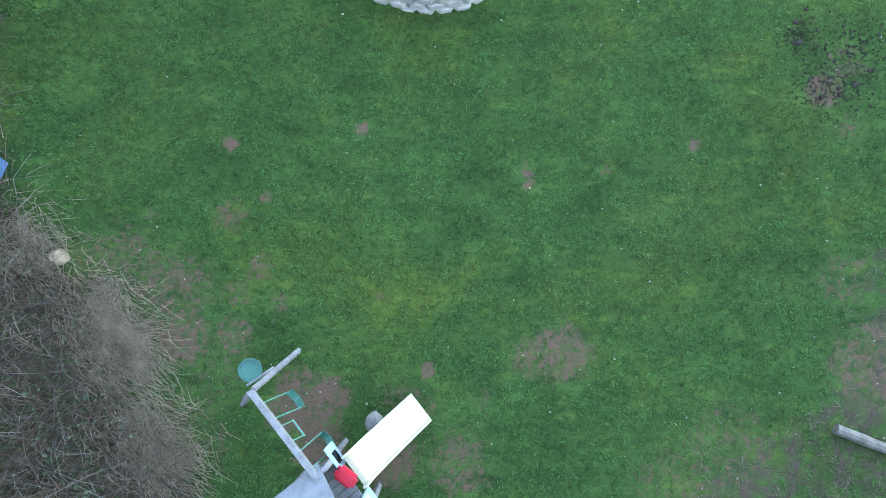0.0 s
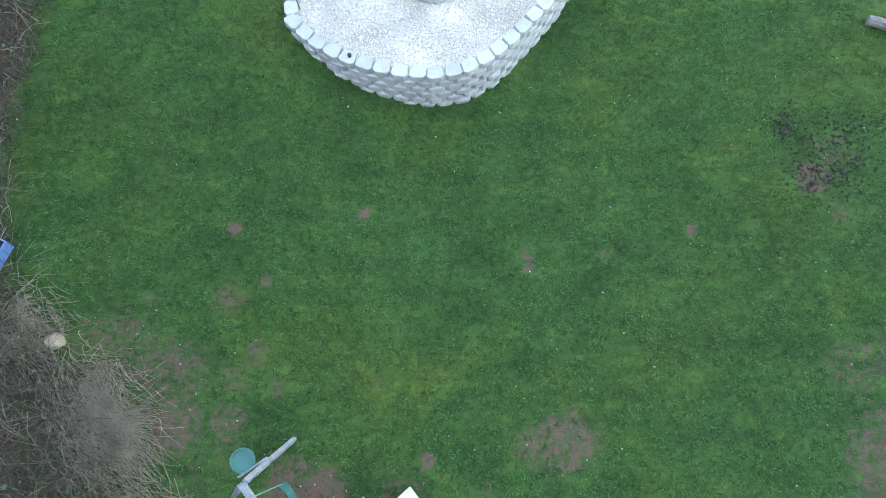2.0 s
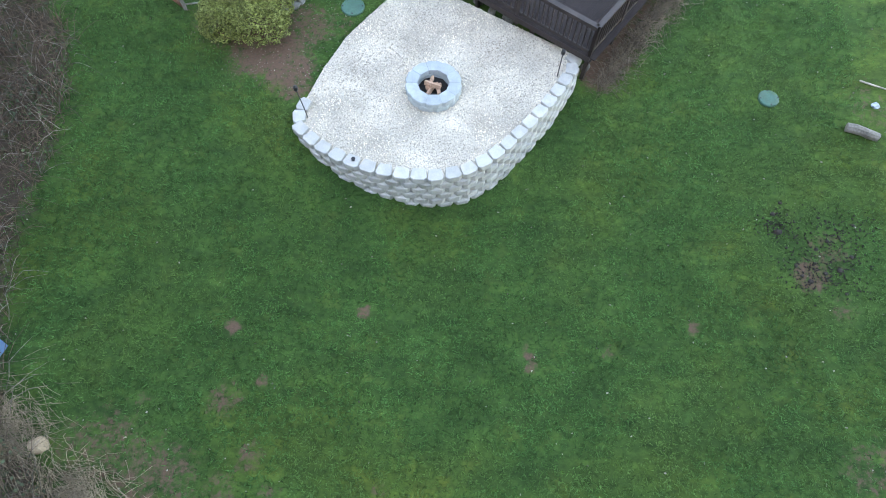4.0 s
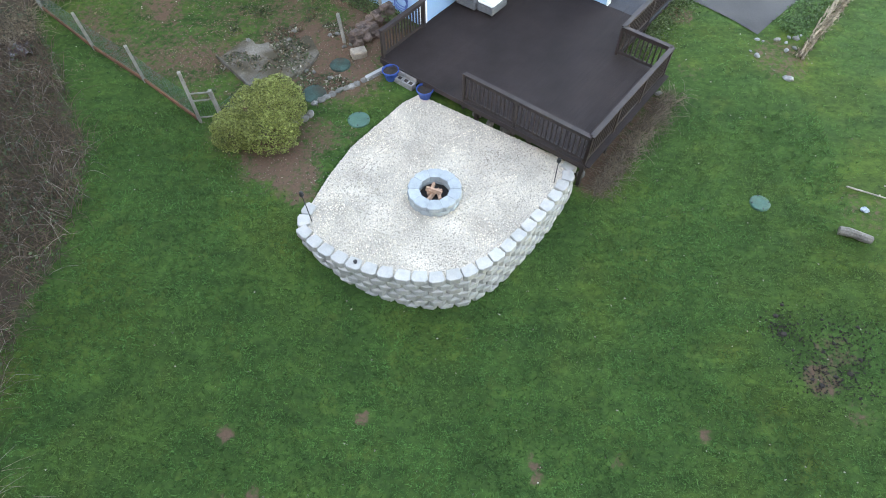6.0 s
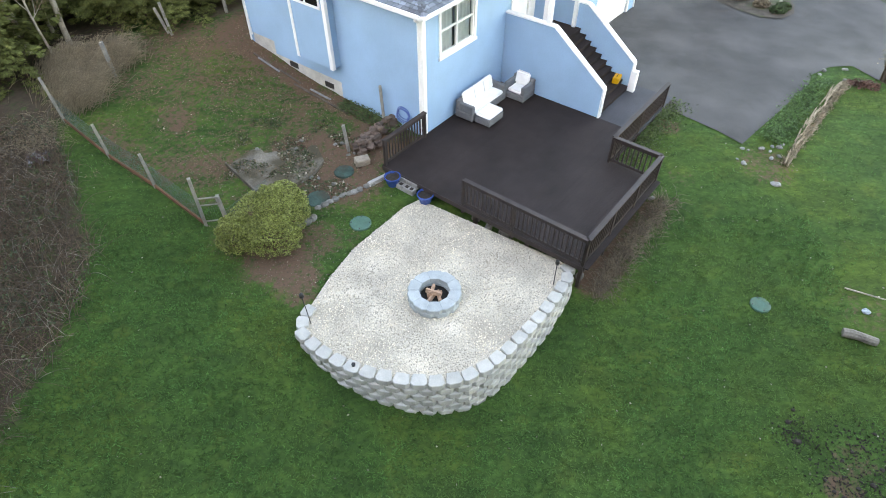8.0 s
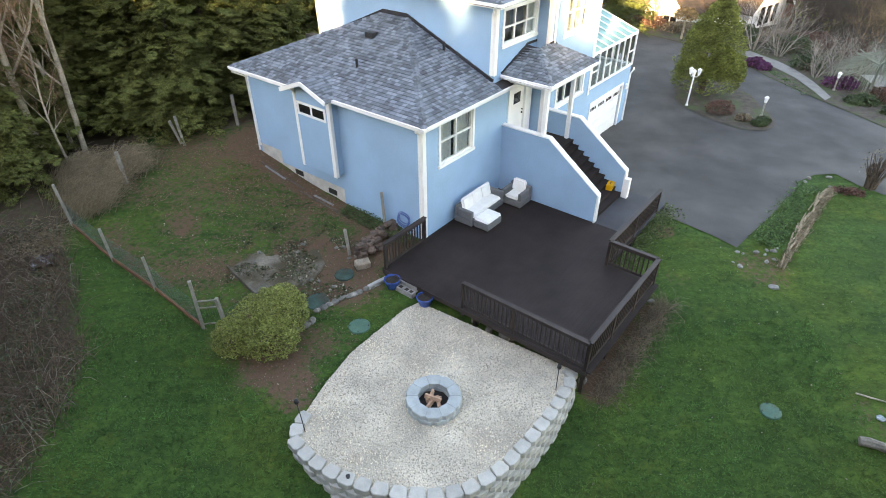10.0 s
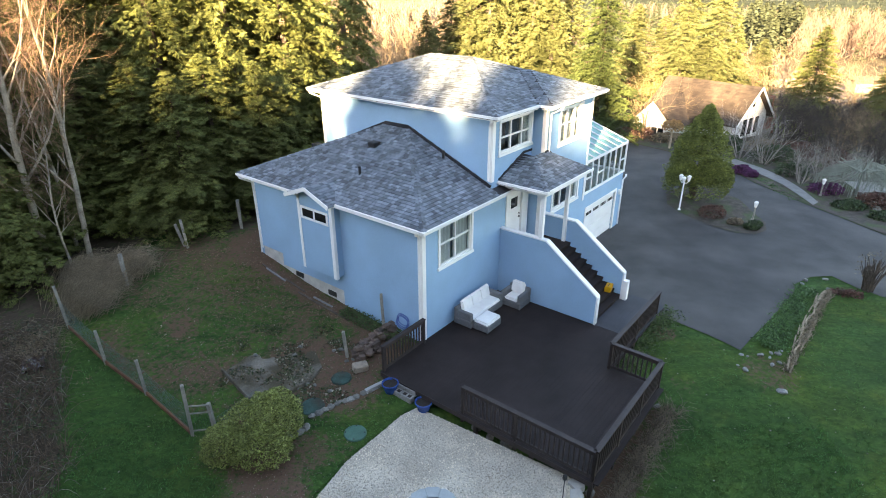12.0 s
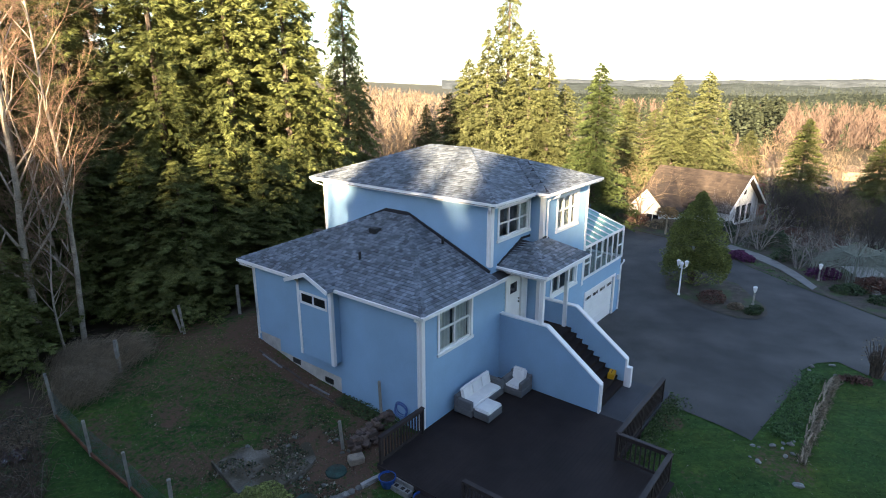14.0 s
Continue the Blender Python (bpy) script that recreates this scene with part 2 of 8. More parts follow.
def soil(x, y):
    k = 0.0
    if -12.5 < x < -2.5 and 13.0 < y < 24.0 and y > 12.4 - 0.8 * (x + 7.0):
        k = 0.66 + 0.4 * noise.noise((x * 0.7, y * 0.7, 9.0))
    for bx, by, r, s in BARE:
        d = math.hypot(x - bx, y - by) / (0.8 * r)
        if d < 1.8:
            k = max(k, s * min(1.0, 1.8 - d))
    return k


def wild(x, y):
    """Rough growth: under the thicket, beyond the fence, and all the land outside the garden."""
    edge = -9.65 + 0.2 * math.sin(y * 0.9) + 0.3 * min(max(2.5 - y, 0), 1)
    edge += min(max(1.4 * (1.5 - y), 0), 1.3) + 0.6 * max(0, 0.6 - y)
    edge -= 0.72 * min(max(y - 11.5, 0), 5.5) * (1 if y < 17.5 else 0.9)
    k = min(max((edge + 0.5 - x) / 1.0, 0), 1)
    east = 9.0 + 1.4 * min(y + 1.1, 0)
    k = max(k, min(max((x - east) / 1.6, 0), 0.75) if y < 1.5 else 0)
    if y > 23 and x < 6:
        k = max(k, min((y - 23) / 1.5, 1))
    return max(k, min(max((math.hypot(x, y - 12) - 26) / 8, 0), 1))


def lawn_material():
    m = material("lawn", (0.036, 0.085, 0.021), 0.9, vary=0.14, scale=0.8, fine=34, bump=0.25, second=(0.05, 0.092, 0.019), mix_at=0.57, bump_dist=0.02, spec=0.15)
    nt = m.node_tree
    b = nt.nodes["Principled BSDF"]
    src = b.inputs["Base Color"].links[0].from_socket
    # mown streaks, tufts and thin straw-coloured places
    pos = nt.nodes.new("ShaderNodeNewGeometry")
    for sx, sy, turn, lo, hi, p0, p1 in ((0.5, 2.6, 0.35, (0.7, 0.73, 0.78), (1.24, 1.2, 1.1), 0.32, 0.68), (5.0, 7.5, 0.9, (0.6, 0.64, 0.66), (1.42, 1.34, 1.25), 0.3, 0.7), (16.0, 24.0, 0.2, (0.84, 0.85, 0.85), (1.14, 1.12, 1.1), 0.3, 0.7), (1.3, 1.3, 0.0, (1.0, 1.0, 1.0), (1.9, 1.35, 1.25), 0.54, 0.78)):
        mp = nt.nodes.new("ShaderNodeMapping")
        mp.inputs["Scale"].default_value, mp.inputs["Rotation"].default_value = (sx, sy, 1.0), (0, 0, turn)
        nt.links.new(pos.outputs["Position"], mp.inputs["Vector"])
        n = nt.nodes.new("ShaderNodeTexNoise")
        n.inputs["Scale"].default_value, n.inputs["Detail"].default_value, n.inputs["Roughness"].default_value = 1.0, 4.0, 0.6
        nt.links.new(mp.outputs[0], n.inputs["Vector"])
        r = nt.nodes.new("ShaderNodeMapRange")
        r.data_type = "FLOAT_VECTOR"
        for k, name in ((7, p0), (8, p1)):
            r.inputs[k].default_value = (name,) * 3
        r.inputs[9].default_value, r.inputs[10].default_value = lo, hi
        nt.links.new(n.outputs["Fac"], r.inputs[6])
        mx = nt.nodes.new("ShaderNodeMix")
        mx.data_type, mx.blend_type = "RGBA", "MULTIPLY"
        mx.inputs[0].default_value = 1.0
        nt.links.new(src, mx.inputs[6])
        nt.links.new(r.outputs[1], mx.inputs[7])
        src = mx.outputs[2]
    geo = nt.nodes.new("ShaderNodeNewGeometry")
    last = src
    for name, dark, light, sc in (("wild", (0.04, 0.028, 0.02), (0.1, 0.075, 0.05), 1.3), ("forest", (0.045, 0.06, 0.045), (0.13, 0.115, 0.075), 0.012), ("soil", (0.07, 0.04, 0.027), (0.18, 0.108, 0.073), 3.0)):
        at = nt.nodes.new("ShaderNodeAttribute")
        at.attribute_name = name
        n = nt.nodes.new("ShaderNodeTexNoise")
        n.inputs["Scale"].default_value, n.inputs["Detail"].default_value, n.inputs["Roughness"].default_value = sc * 2.2, 9.0, 0.7
        nt.links.new(geo.outputs["Position"], n.inputs["Vector"])
        add = nt.nodes.new("ShaderNodeMath")
        add.operation = "MULTIPLY_ADD"
        nt.links.new(n.outputs["Fac"], add.inputs[0])
        add.inputs[1].default_value = 2.4
        nt.links.new(at.outputs["Fac"], add.inputs[2])
        r = nt.nodes.new("ShaderNodeMapRange")
        r.inputs["From Min"].default_value, r.inputs["From Max"].default_value = 1.75, 2.15
        nt.links.new(add.outputs[0], r.inputs["Value"])
        gate = nt.nodes.new("ShaderNodeMath")
        gate.operation, gate.use_clamp = "MULTIPLY", True
        g4 = nt.nodes.new("ShaderNodeMath")
        g4.operation, g4.use_clamp = "MULTIPLY", True
        nt.links.new(at.outputs["Fac"], g4.inputs[0])
        g4.inputs[1].default_value = 3.0
        nt.links.new(r.outputs[0], gate.inputs[0])
        nt.links.new(g4.outputs[0], gate.inputs[1])
        col = nt.nodes.new("ShaderNodeMix")
        col.data_type = "RGBA"
        n2 = nt.nodes.new("ShaderNodeTexNoise")
        n2.inputs["Scale"].default_value, n2.inputs["Detail"].default_value = sc * 6, 6.0
        nt.links.new(geo.outputs["Position"], n2.inputs["Vector"])
        nt.links.new(n2.outputs["Fac"], col.inputs[0])
        col.inputs[6].default_value, col.inputs[7].default_value = (*dark, 1), (*light, 1)
        mx = nt.nodes.new("ShaderNodeMix")
        mx.data_type = "RGBA"
        nt.links.new(gate.outputs[0], mx.inputs[0])
        nt.links.new(last, mx.inputs[6])
        nt.links.new(col.outputs[2], mx.inputs[7])
        last = mx.outputs[2]
    nt.links.new(last, b.inputs["Base Color"])
    return m


def rough_land(x, y):
    """The ground with clods and hummocks."""
    z = land(x, y)
    if -20 < x < 26 and -14 < y < 36:
        k = 0.012 + 0.03 * soil(x, y) + 0.05 * wild(x, y)
        z += k * noise.noise((x * 2.3, y * 2.3, 5.0))
    return z


M_LAWN = lawn_material()
GROUND = sheet("ground", steps(-17, 22, 0.175, 3500), steps(-8, 32, 0.175, 3500), rough_land, M_LAWN)


def forest(x, y):
    return min(max((math.hypot(x, y) - 300) / 200, 0), 1)


for nm, fn in (("soil", soil), ("wild", wild), ("forest", forest)):
    at = GROUND.attributes.new(nm, "FLOAT", "POINT")
    at.data.foreach_set("value", [fn(v.co.x, v.co.y) for v in GROUND.vertices])
ground = part("ground", GROUND, None)
tagged(ground, "mown green lawn with bare patches, running into fields", "ground", kind="structure")


def draped(name, poly, lift, mat, step=0.35, wobble=0.0):
    """A sheet that lies on the ground inside an outline."""
    bm = bmesh.new()
    f = bm.faces.new([bm.verts.new((x, y, 0)) for x, y in poly])
    lo, hi = (min(p[0] for p in poly), min(p[1] for p in poly)), (max(p[0] for p in poly), max(p[1] for p in poly))
    for ax in (0, 1):
        k = lo[ax] + step
        while k < hi[ax]:
            no = (1, 0, 0) if ax == 0 else (0, 1, 0)
            co = (k, 0, 0) if ax == 0 else (0, k, 0)
            bmesh.ops.bisect_plane(bm, geom=bm.verts[:] + bm.edges[:] + bm.faces[:], plane_co=co, plane_no=no)
            k += step
    for v in bm.verts:
        v.co.z = land(v.co.x, v.co.y) + lift
    bmesh.ops.recalc_face_normals(bm, faces=bm.faces)
    me = bpy.data.meshes.new(name)
    bm.to_mesh(me)
    bm.free()
    me.materials.append(mat)
    return me


DRIVE = [(7.6, 18.6), (8.45, 18.0), (9.5, 16.95), (10.12, 16.2), (10.84, 16.9), (12.31, 18.3), (13.26, 19.3), (14.1, 20.1), (14.56, 20.85), (15.6, 21.5), (16.55, 21.6), (16.95, 20.6), (17.5, 19.9), (20.0, 19.0), (26.0, 16.2), (31.0, 13.0), (36.0, 18.0), (27.0, 22.6), (22.7, 24.6), (21.7, 27.6), (20.95, 30.1), (20.5, 31.9), (19.75, 34.7), (19.6, 37.5), (18.4, 41.5), (15.5, 46.4), (12.0, 55.0), (8.0, 56.0), (9.4, 42.0), (8.4, 29.4), (7.0, 26.4), (5.4, 21.0)]
drive = part("driveway", draped("driveway", DRIVE, 0.03, M_ASPHALT, 0.6), None)
tagged(drive, "worn dark grey asphalt driveway", "driveway", kind="structure")

# ---- terrace ----
def flat_slab(poly, z0, z1):
    bm = bmesh.new()
    top = bm.faces.new([bm.verts.new((x, y, z1)) for x, y in poly])
    r = bmesh.ops.extrude_face_region(bm, geom=[top])
    for v in r["geom"]:
        if isinstance(v, bmesh.types.BMVert):
            v.co.z = z0
    return bm


gravel = part("gravel_terrace", flat_slab(PAD, -0.25, 0.0), M_GRAVEL)
tagged(gravel, "terrace of crushed white gravel", "gravel", kind="structure")


def along(line, d):
    """Point and heading at distance d along a line."""
    for (x0, y0), (x1, y1) in zip(line, line[1:]):
        s = math.hypot(x1 - x0, y1 - y0)
        if d <= s:
            return x0 + (x1 - x0) * d / s, y0 + (y1 - y0) * d / s, math.atan2(y1 - y0, x1 - x0)
        d -= s
    return x1, y1, math.atan2(y1 - y0, x1 - x0)


def block_mesh(w, back, depth, h):
    """A retaining-wall block: splayed towards the back, with a rough bulged face."""
    bm = bmesh.new()
    pts = [(-back / 2, depth / 2), (back / 2, depth / 2), (w / 2, -depth / 2 + 0.05), (w * 0.3, -depth / 2 - 0.012), (-w * 0.3, -depth / 2 - 0.012), (-w / 2, -depth / 2 + 0.05)]
    lo = [bm.verts.new((x, y, 0.0)) for x, y in pts]
    hi = [bm.verts.new((x, y, h)) for x, y in pts]
    bm.faces.new(hi)
    bm.faces.new(lo[::-1])
    for i in range(6):
        bm.faces.new((lo[i], lo[(i + 1) % 6], hi[(i + 1) % 6], hi[i]))
    bmesh.ops.recalc_face_normals(bm, faces=bm.faces)
    bmesh.ops.bevel(bm, geom=[e for e in bm.edges if abs(e.verts[0].co.z - e.verts[1].co.z) < 1e-6 and min(e.verts[0].co.y, e.verts[1].co.y) < 0], offset=0.015, segments=1, affect="EDGES")
    me = bpy.data.meshes.new("block")
    bm.to_mesh(me)
    bm.free()
    me.materials.append(M_BLOCK)
    return me


retaining_wall = thing("retaining_wall", pose(0, 0, 0), "curved dry-laid wall of pale grey concrete blocks", "wall", kind="structure")
_block = [block_mesh(0.405, 0.3, 0.3, 0.196), block_mesh(0.4, 0.29, 0.3, 0.194), block_mesh(0.403, 0.31, 0.29, 0.196)]
_total = sum(math.dist(a, b) for a, b in zip(WALL_LINE, WALL_LINE[1:]))
for course in range(8):
    top = 0.1 - 0.2 * course
    d = 0.2 + (course % 2) * 0.205
    while d < _total - 0.1:
        x, y, a = along(WALL_LINE, d)
        # each course stands a little further out than the one above
        nx, ny = math.sin(a), -math.cos(a)
        x, y = x + nx * (0.02 * course - 0.07), y + ny * (0.02 * course - 0.07)
        if top > ground_z(x + nx * 0.2, y + ny * 0.2) + 0.02:
            ob = part("block", random.choice(_block), None, retaining_wall)
            ob.matrix_local = pose(x, y, top - 0.2, 0, 0, math.degrees(a) + random.uniform(-2.0, 2.0))
        d += 0.412

# ---- fire pit ----
fire_pit = thing("fire_pit", pose(-0.24, 9.58, 0.0), "round fire pit of grey concrete blocks with firewood inside", "fire pit")
_pitblock = block_mesh(0.425, 0.25, 0.3, 0.15)
_pitblock.materials[0] = M_PITBLOCK
for course in range(2):
    for k in range(10):
        a = math.radians(36 * k + 18 * course)
        ob = part("block", _pitblock, None, fire_pit)
        ob.matrix_local = pose(0.53 * math.cos(a), 0.53 * math.sin(a), 0.152 * course, 0, 0, math.degrees(a) + 90)
_ash = bmesh.new()
bmesh.ops.create_circle(_ash, cap_ends=True, radius=0.5, segments=24)
part("ash_bed", _ash, material("ash", (0.02, 0.018, 0.016), 0.95, vary=0.5, fine=30), fire_pit).location.z = 0.05

# ---- deck: in the frame of the house, whose near corner is the origin ----
HOUSE = pose(-0.64, 16.43, 0.0, 0, 0, 51.7)
DECK_Z = 0.4
RAIL_H = 0.95
deck = thing("deck", HOUSE, "low wooden deck stained dark brown", "deck", kind="structure")


def rail_run(x0, y0, x1, y1, posts):
    """A railing from post to post: top board, bottom rail, upright slats."""
    rail = thing("deck_railing", HOUSE, "dark brown wooden railing with upright slats", "railing", group="railings of the deck")
    d = Vector((x1 - x0, y1 - y0, 0))
    for k in posts:
        p = Vector((x0, y0, 0)) + d * k
        part("post", boxes([(p.x - 0.045, p.x + 0.045, p.y - 0.045, p.y + 0.045, DECK_Z - 0.3, DECK_Z + RAIL_H - 0.04)], 0.006), M_RAIL, rail)
    bm = bmesh.new()
    beam(bm, (x0, y0, DECK_Z + RAIL_H - 0.02), (x1, y1, DECK_Z + RAIL_H - 0.02), 0.14, 0.04)
    part("top_rail", bm, M_RAIL, rail)
    for z, nm in ((DECK_Z + 0.1, "bottom_rail"), (DECK_Z + RAIL_H - 0.11, "upper_rail")):
        bm = bmesh.new()
        beam(bm, (x0, y0, z), (x1, y1, z), 0.04, 0.09)
        part(nm, bm, M_RAIL, rail)
    count = max(2, int(d.length / 0.135))
    sl = boxes([(-0.019, 0.019, -0.019, 0.019, DECK_Z + 0.06, DECK_Z + RAIL_H - 0.06)])
    me = bpy.data.meshes.new("slat")
    sl.to_mesh(me)
    sl.free()
    me.materials.append(M_RAIL)
    ang = math.degrees(math.atan2(d.y, d.x))
    for i in range(1, count):
        p = Vector((x0, y0, 0)) + d * (i / count)
        s = part("slat", me, None, rail)
        s.matrix_local = pose(p.x, p.y, 0, 0, 0, ang)
    return rail


rail_run(-0.08, -0.1, -2.12, -0.12, (0.02, 0.98))
rail_run(-2.1, -3.2, -2.1, -7.15, (0.0, 0.44, 1.0))
rail_run(-2.1, -7.15, 2.45, -7.15, (0.0, 0.33, 0.66, 1.0))
rail_run(2.45, -7.15, 2.45, -5.6, (0.03, 1.0))
rail_run(2.45, -5.6, 6.65, -5.6, (0.0, 0.5, 1.0))

# boards, joists and the skirt
BOARD = 0.138
y = -0.02
M_WALKWAY = material("slate_walkway", (0.05, 0.052, 0.06), 0.75, vary=0.25, scale=1.3, fine=25, bump=0.2)
while y > -7.2:
    runs = [(-2.16, 2.5, M_DECK)] if y < -5.62 else [(-2.16, 4.53, M_DECK)]
    if -5.62 <= y <= -3.95:
        runs.append((4.536, 7.45, M_WALKWAY))
    for x0, x1, stain in runs:
        me = bpy.data.meshes.new("plank")
        bm = boxes([(x0, x1, y - BOARD, y - 0.003, DECK_Z - 0.03, DECK_Z)])
        bm.to_mesh(me)
        bm.free()
        me.materials.append(stain)
        part("plank", me, None, deck)
    y -= BOARD
part("skirt", boxes([(-2.18, -2.14, -7.2, -0.05, DECK_Z - 0.16, DECK_Z - 0.004), (-2.14, 2.5, -7.24, -7.2, DECK_Z - 0.16, DECK_Z - 0.004), (2.5, 7.45, -5.66, -5.62, DECK_Z - 0.16, DECK_Z - 0.004), (2.5, 2.54, -7.2, -5.66, DECK_Z - 0.16, DECK_Z - 0.004)]), M_RAIL, deck)
for px, py in ((-2.0, -7.1), (-0.6, -7.1), (0.9, -7.1), (2.35, -7.1), (-2.0, -5.4), (-2.0, -3.6), (2.4, -5.7), (4.5, -5.6), (6.6, -5.6), (-2.0, -1.8)):
    w = HOUSE @ Vector((px, py, 0))
    part("leg", boxes([(px - 0.05, px + 0.05, py - 0.05, py + 0.05, ground_z(w.x, w.y) - 0.2, DECK_Z - 0.04)]), M_RAIL, deck)

# ---- house ----
house = thing("house", HOUSE, "two-storey house with light blue lap siding and white trim", "house")


def siding_wall(name, axis, at, a0, a1, z0, z1, out, openings=(), thick=0.16, lap=0.17, single=True):
    """A clad wall in a plane axis = at, from a0 to a1 and z0 to z1; out is the side it faces. Openings (a0, a1, z0, z1) go through. Each course of siding is a board."""
    bm = bmesh.new()

    def quad(b, pts):
        b.faces.new([b.verts.new((at + o * out, a, z) if axis == "x" else (a, at + o * out, z)) for o, a, z in pts])

    def clear(za, zb):
        cuts = [(a0, a1)]
        for oa, ob_, oz0, oz1 in openings:
            if za < oz1 - 1e-6 and zb > oz0 + 1e-6:
                cuts = [c for lo, hi in cuts for c in ((lo, min(hi, oa)), (max(lo, ob_), hi)) if c[1] - c[0] > 1e-4]
        return cuts

    zs = sorted({z0, z1, *[o[2] for o in openings], *[o[3] for o in openings]})
    for za, zb in zip(zs, zs[1:]):
        for lo, hi in clear(za, zb):
            for o in (-thick, -0.002):
                quad(bm, [(o, lo, za), (o, hi, za), (o, hi, zb), (o, lo, zb)])
            quad(bm, [(-thick, lo, za), (-0.002, lo, za), (-0.002, lo, zb), (-thick, lo, zb)])
            quad(bm, [(-thick, hi, za), (-0.002, hi, za), (-0.002, hi, zb), (-thick, hi, zb)])
    for oa, ob_, oz0, oz1 in openings:
        for z in (oz0, oz1):
            quad(bm, [(-thick, oa, z), (-0.002, oa, z), (-0.002, ob_, z), (-thick, ob_, z)])
    wall = part(name, bm, M_SIDING, house)
    z = z0
    while z < z1 - 1e-6:
        ze = min(z + lap, z1)
        rows = sorted({z, ze, *[q for q in zs if z < q < ze]})
        for za, zb in zip(rows, rows[1:]):
            for lo, hi in clear(za, zb):
                oa, ob_ = 0.03 - 0.027 * (za - z) / lap, 0.03 - 0.027 * (zb - z) / lap
                board = bmesh.new()
                quad(board, [(oa, lo, za), (oa, hi, za), (ob_, hi, zb), (ob_, lo, zb)])
                if za == z:
                    quad(board, [(0.0, lo, za), (0.0, hi, za), (oa, hi, za), (oa, lo, za)])
                if single:
                    part("siding_board", board, M_SIDING, wall)
                else:
                    board.free()
        z = ze
    return wall


EAVE = 4.6
UP = 7.4
siding_wall("wall", "x", 0.0, 0.0, 3.87, 0.3, EAVE, -1)
siding_wall("wall", "x", 0.0, 3.87, 7.42, 1.02, EAVE, -1)
siding_wall("wall", "x", 0.0, 7.42, 8.85, 1.53, EAVE, -1)
siding_wall("wall", "y", 0.0, 0.0, 6.55, 0.3, EAVE, -1, [(0.86, 2.64, 2.84, 4.5), (4.98, 6.02, 2.15, 4.25)])
siding_wall("wall", "x", 3.82, 0.0, 8.75, EAVE, UP, -1)
siding_wall("wall", "y", 0.0, 3.82, 6.55, EAVE, UP, -1, [(4.27, 6.38, 5.97, 7.14)])
siding_wall("wall", "x", 6.55, -0.55, 0.0, 0.0, UP, -1)
siding_wall("wall", "y", -0.55, 6.55, 10.5, -0.1, UP, -1, [(7.68, 9.48, 5.7, 7.05), (7.5, 9.75, 2.95, 4.3)])
siding_wall("wall", "y", -0.55, 10.5, 15.05, -0.1, 2.8, -1, [(10.95, 14.3, -0.1, 2.0)])
siding_wall("wall", "x", 10.5, -0.55, 8.75, 2.8, UP, 1, single=False)
siding_wall("wall", "x", 15.05, -0.55, 8.75, -0.1, 2.8, 1, single=False)
siding_wall("wall", "y", 8.75, 3.82, 10.5, 0.5, UP, 1, single=False)
siding_wall("wall", "y", 8.85, 0.0, 3.9, 0.5, EAVE, 1, single=False)
siding_wall("wall", "y", 8.75, 10.5, 15.05, -0.1, 2.8, 1, single=False)


# roofs: a solid deck; shingles are laid on it further down
def roof_solid(name, polys, mat=None, thick=0.12):
    bm = bmesh.new()
    for pts in polys:
        top = [bm.verts.new(p) for p in pts]
        low = [bm.verts.new((p[0], p[1], p[2] - thick)) for p in pts]
        bm.faces.new(top)
        bm.faces.new(low[::-1])
        for i in range(len(pts)):
            j = (i + 1) % len(pts)
            bm.faces.new((top[i], top[j], low[j], low[i]))
    return part(name, bm, mat or M_ROOFCAP, house)


OV = 0.4
PITCH_LOW = 0.42


def low_z(x, y):
    return EAVE + 0.05 + PITCH_LOW * min(x + OV, y + OV, 9.25 - y)


_xh = 3.82
LOW_ROOF = [
    [(-OV, -OV, EAVE + 0.05), (_xh, -OV, EAVE + 0.05), (_xh, _xh, low_z(_xh, _xh))],
    [(-OV, 9.25, EAVE + 0.05), (-OV, -OV, EAVE + 0.05), (_xh, _xh, low_z(_xh, _xh)), (_xh, 9.25 - OV - _xh, low_z(_xh, _xh))],
    [(_xh, 9.25, EAVE + 0.05), (-OV, 9.25, EAVE + 0.05), (_xh, 9.25 - OV - _xh, low_z(_xh, _xh))]]
roof_solid("roof", LOW_ROOF)
roof_solid("roof", [[(_xh, -OV, EAVE + 0.05), (4.95, -OV, EAVE + 0.05), (4.55, 0, EAVE + 0.05 + PITCH_LOW * OV), (_xh, 0, EAVE + 0.05 + PITCH_LOW * OV)]])
UE = UP + 0.06
RZ = UE + 0.346 * 3.74
KZ = UE + 0.346 * 2.375
HIGH_ROOF = [
    [(3.42, -OV, UE), (6.15, -OV, UE), (8.525, 1.975, KZ), (7.16, 3.34, RZ)],
    [(6.15, -0.95, UE), (8.525, 1.425, KZ), (8.525, 1.975, KZ), (6.15, -OV, UE)],
    [(6.15, -0.95, UE), (10.9, -0.95, UE), (8.525, 1.425, KZ)],
    [(3.42, 9.15, UE), (3.42, -OV, UE), (7.16, 3.34, RZ), (7.16, 5.41, RZ)],
    [(10.9, -0.95, UE), (10.9, 9.15, UE), (7.16, 5.41, RZ), (7.16, 3.34, RZ), (8.525, 1.975, KZ), (8.525, 1.425, KZ)],
    [(10.9, 9.15, UE), (3.42, 9.15, UE), (7.16, 5.41, RZ)]]
roof_solid("roof", HIGH_ROOF)
PORCH_Z = 5.0
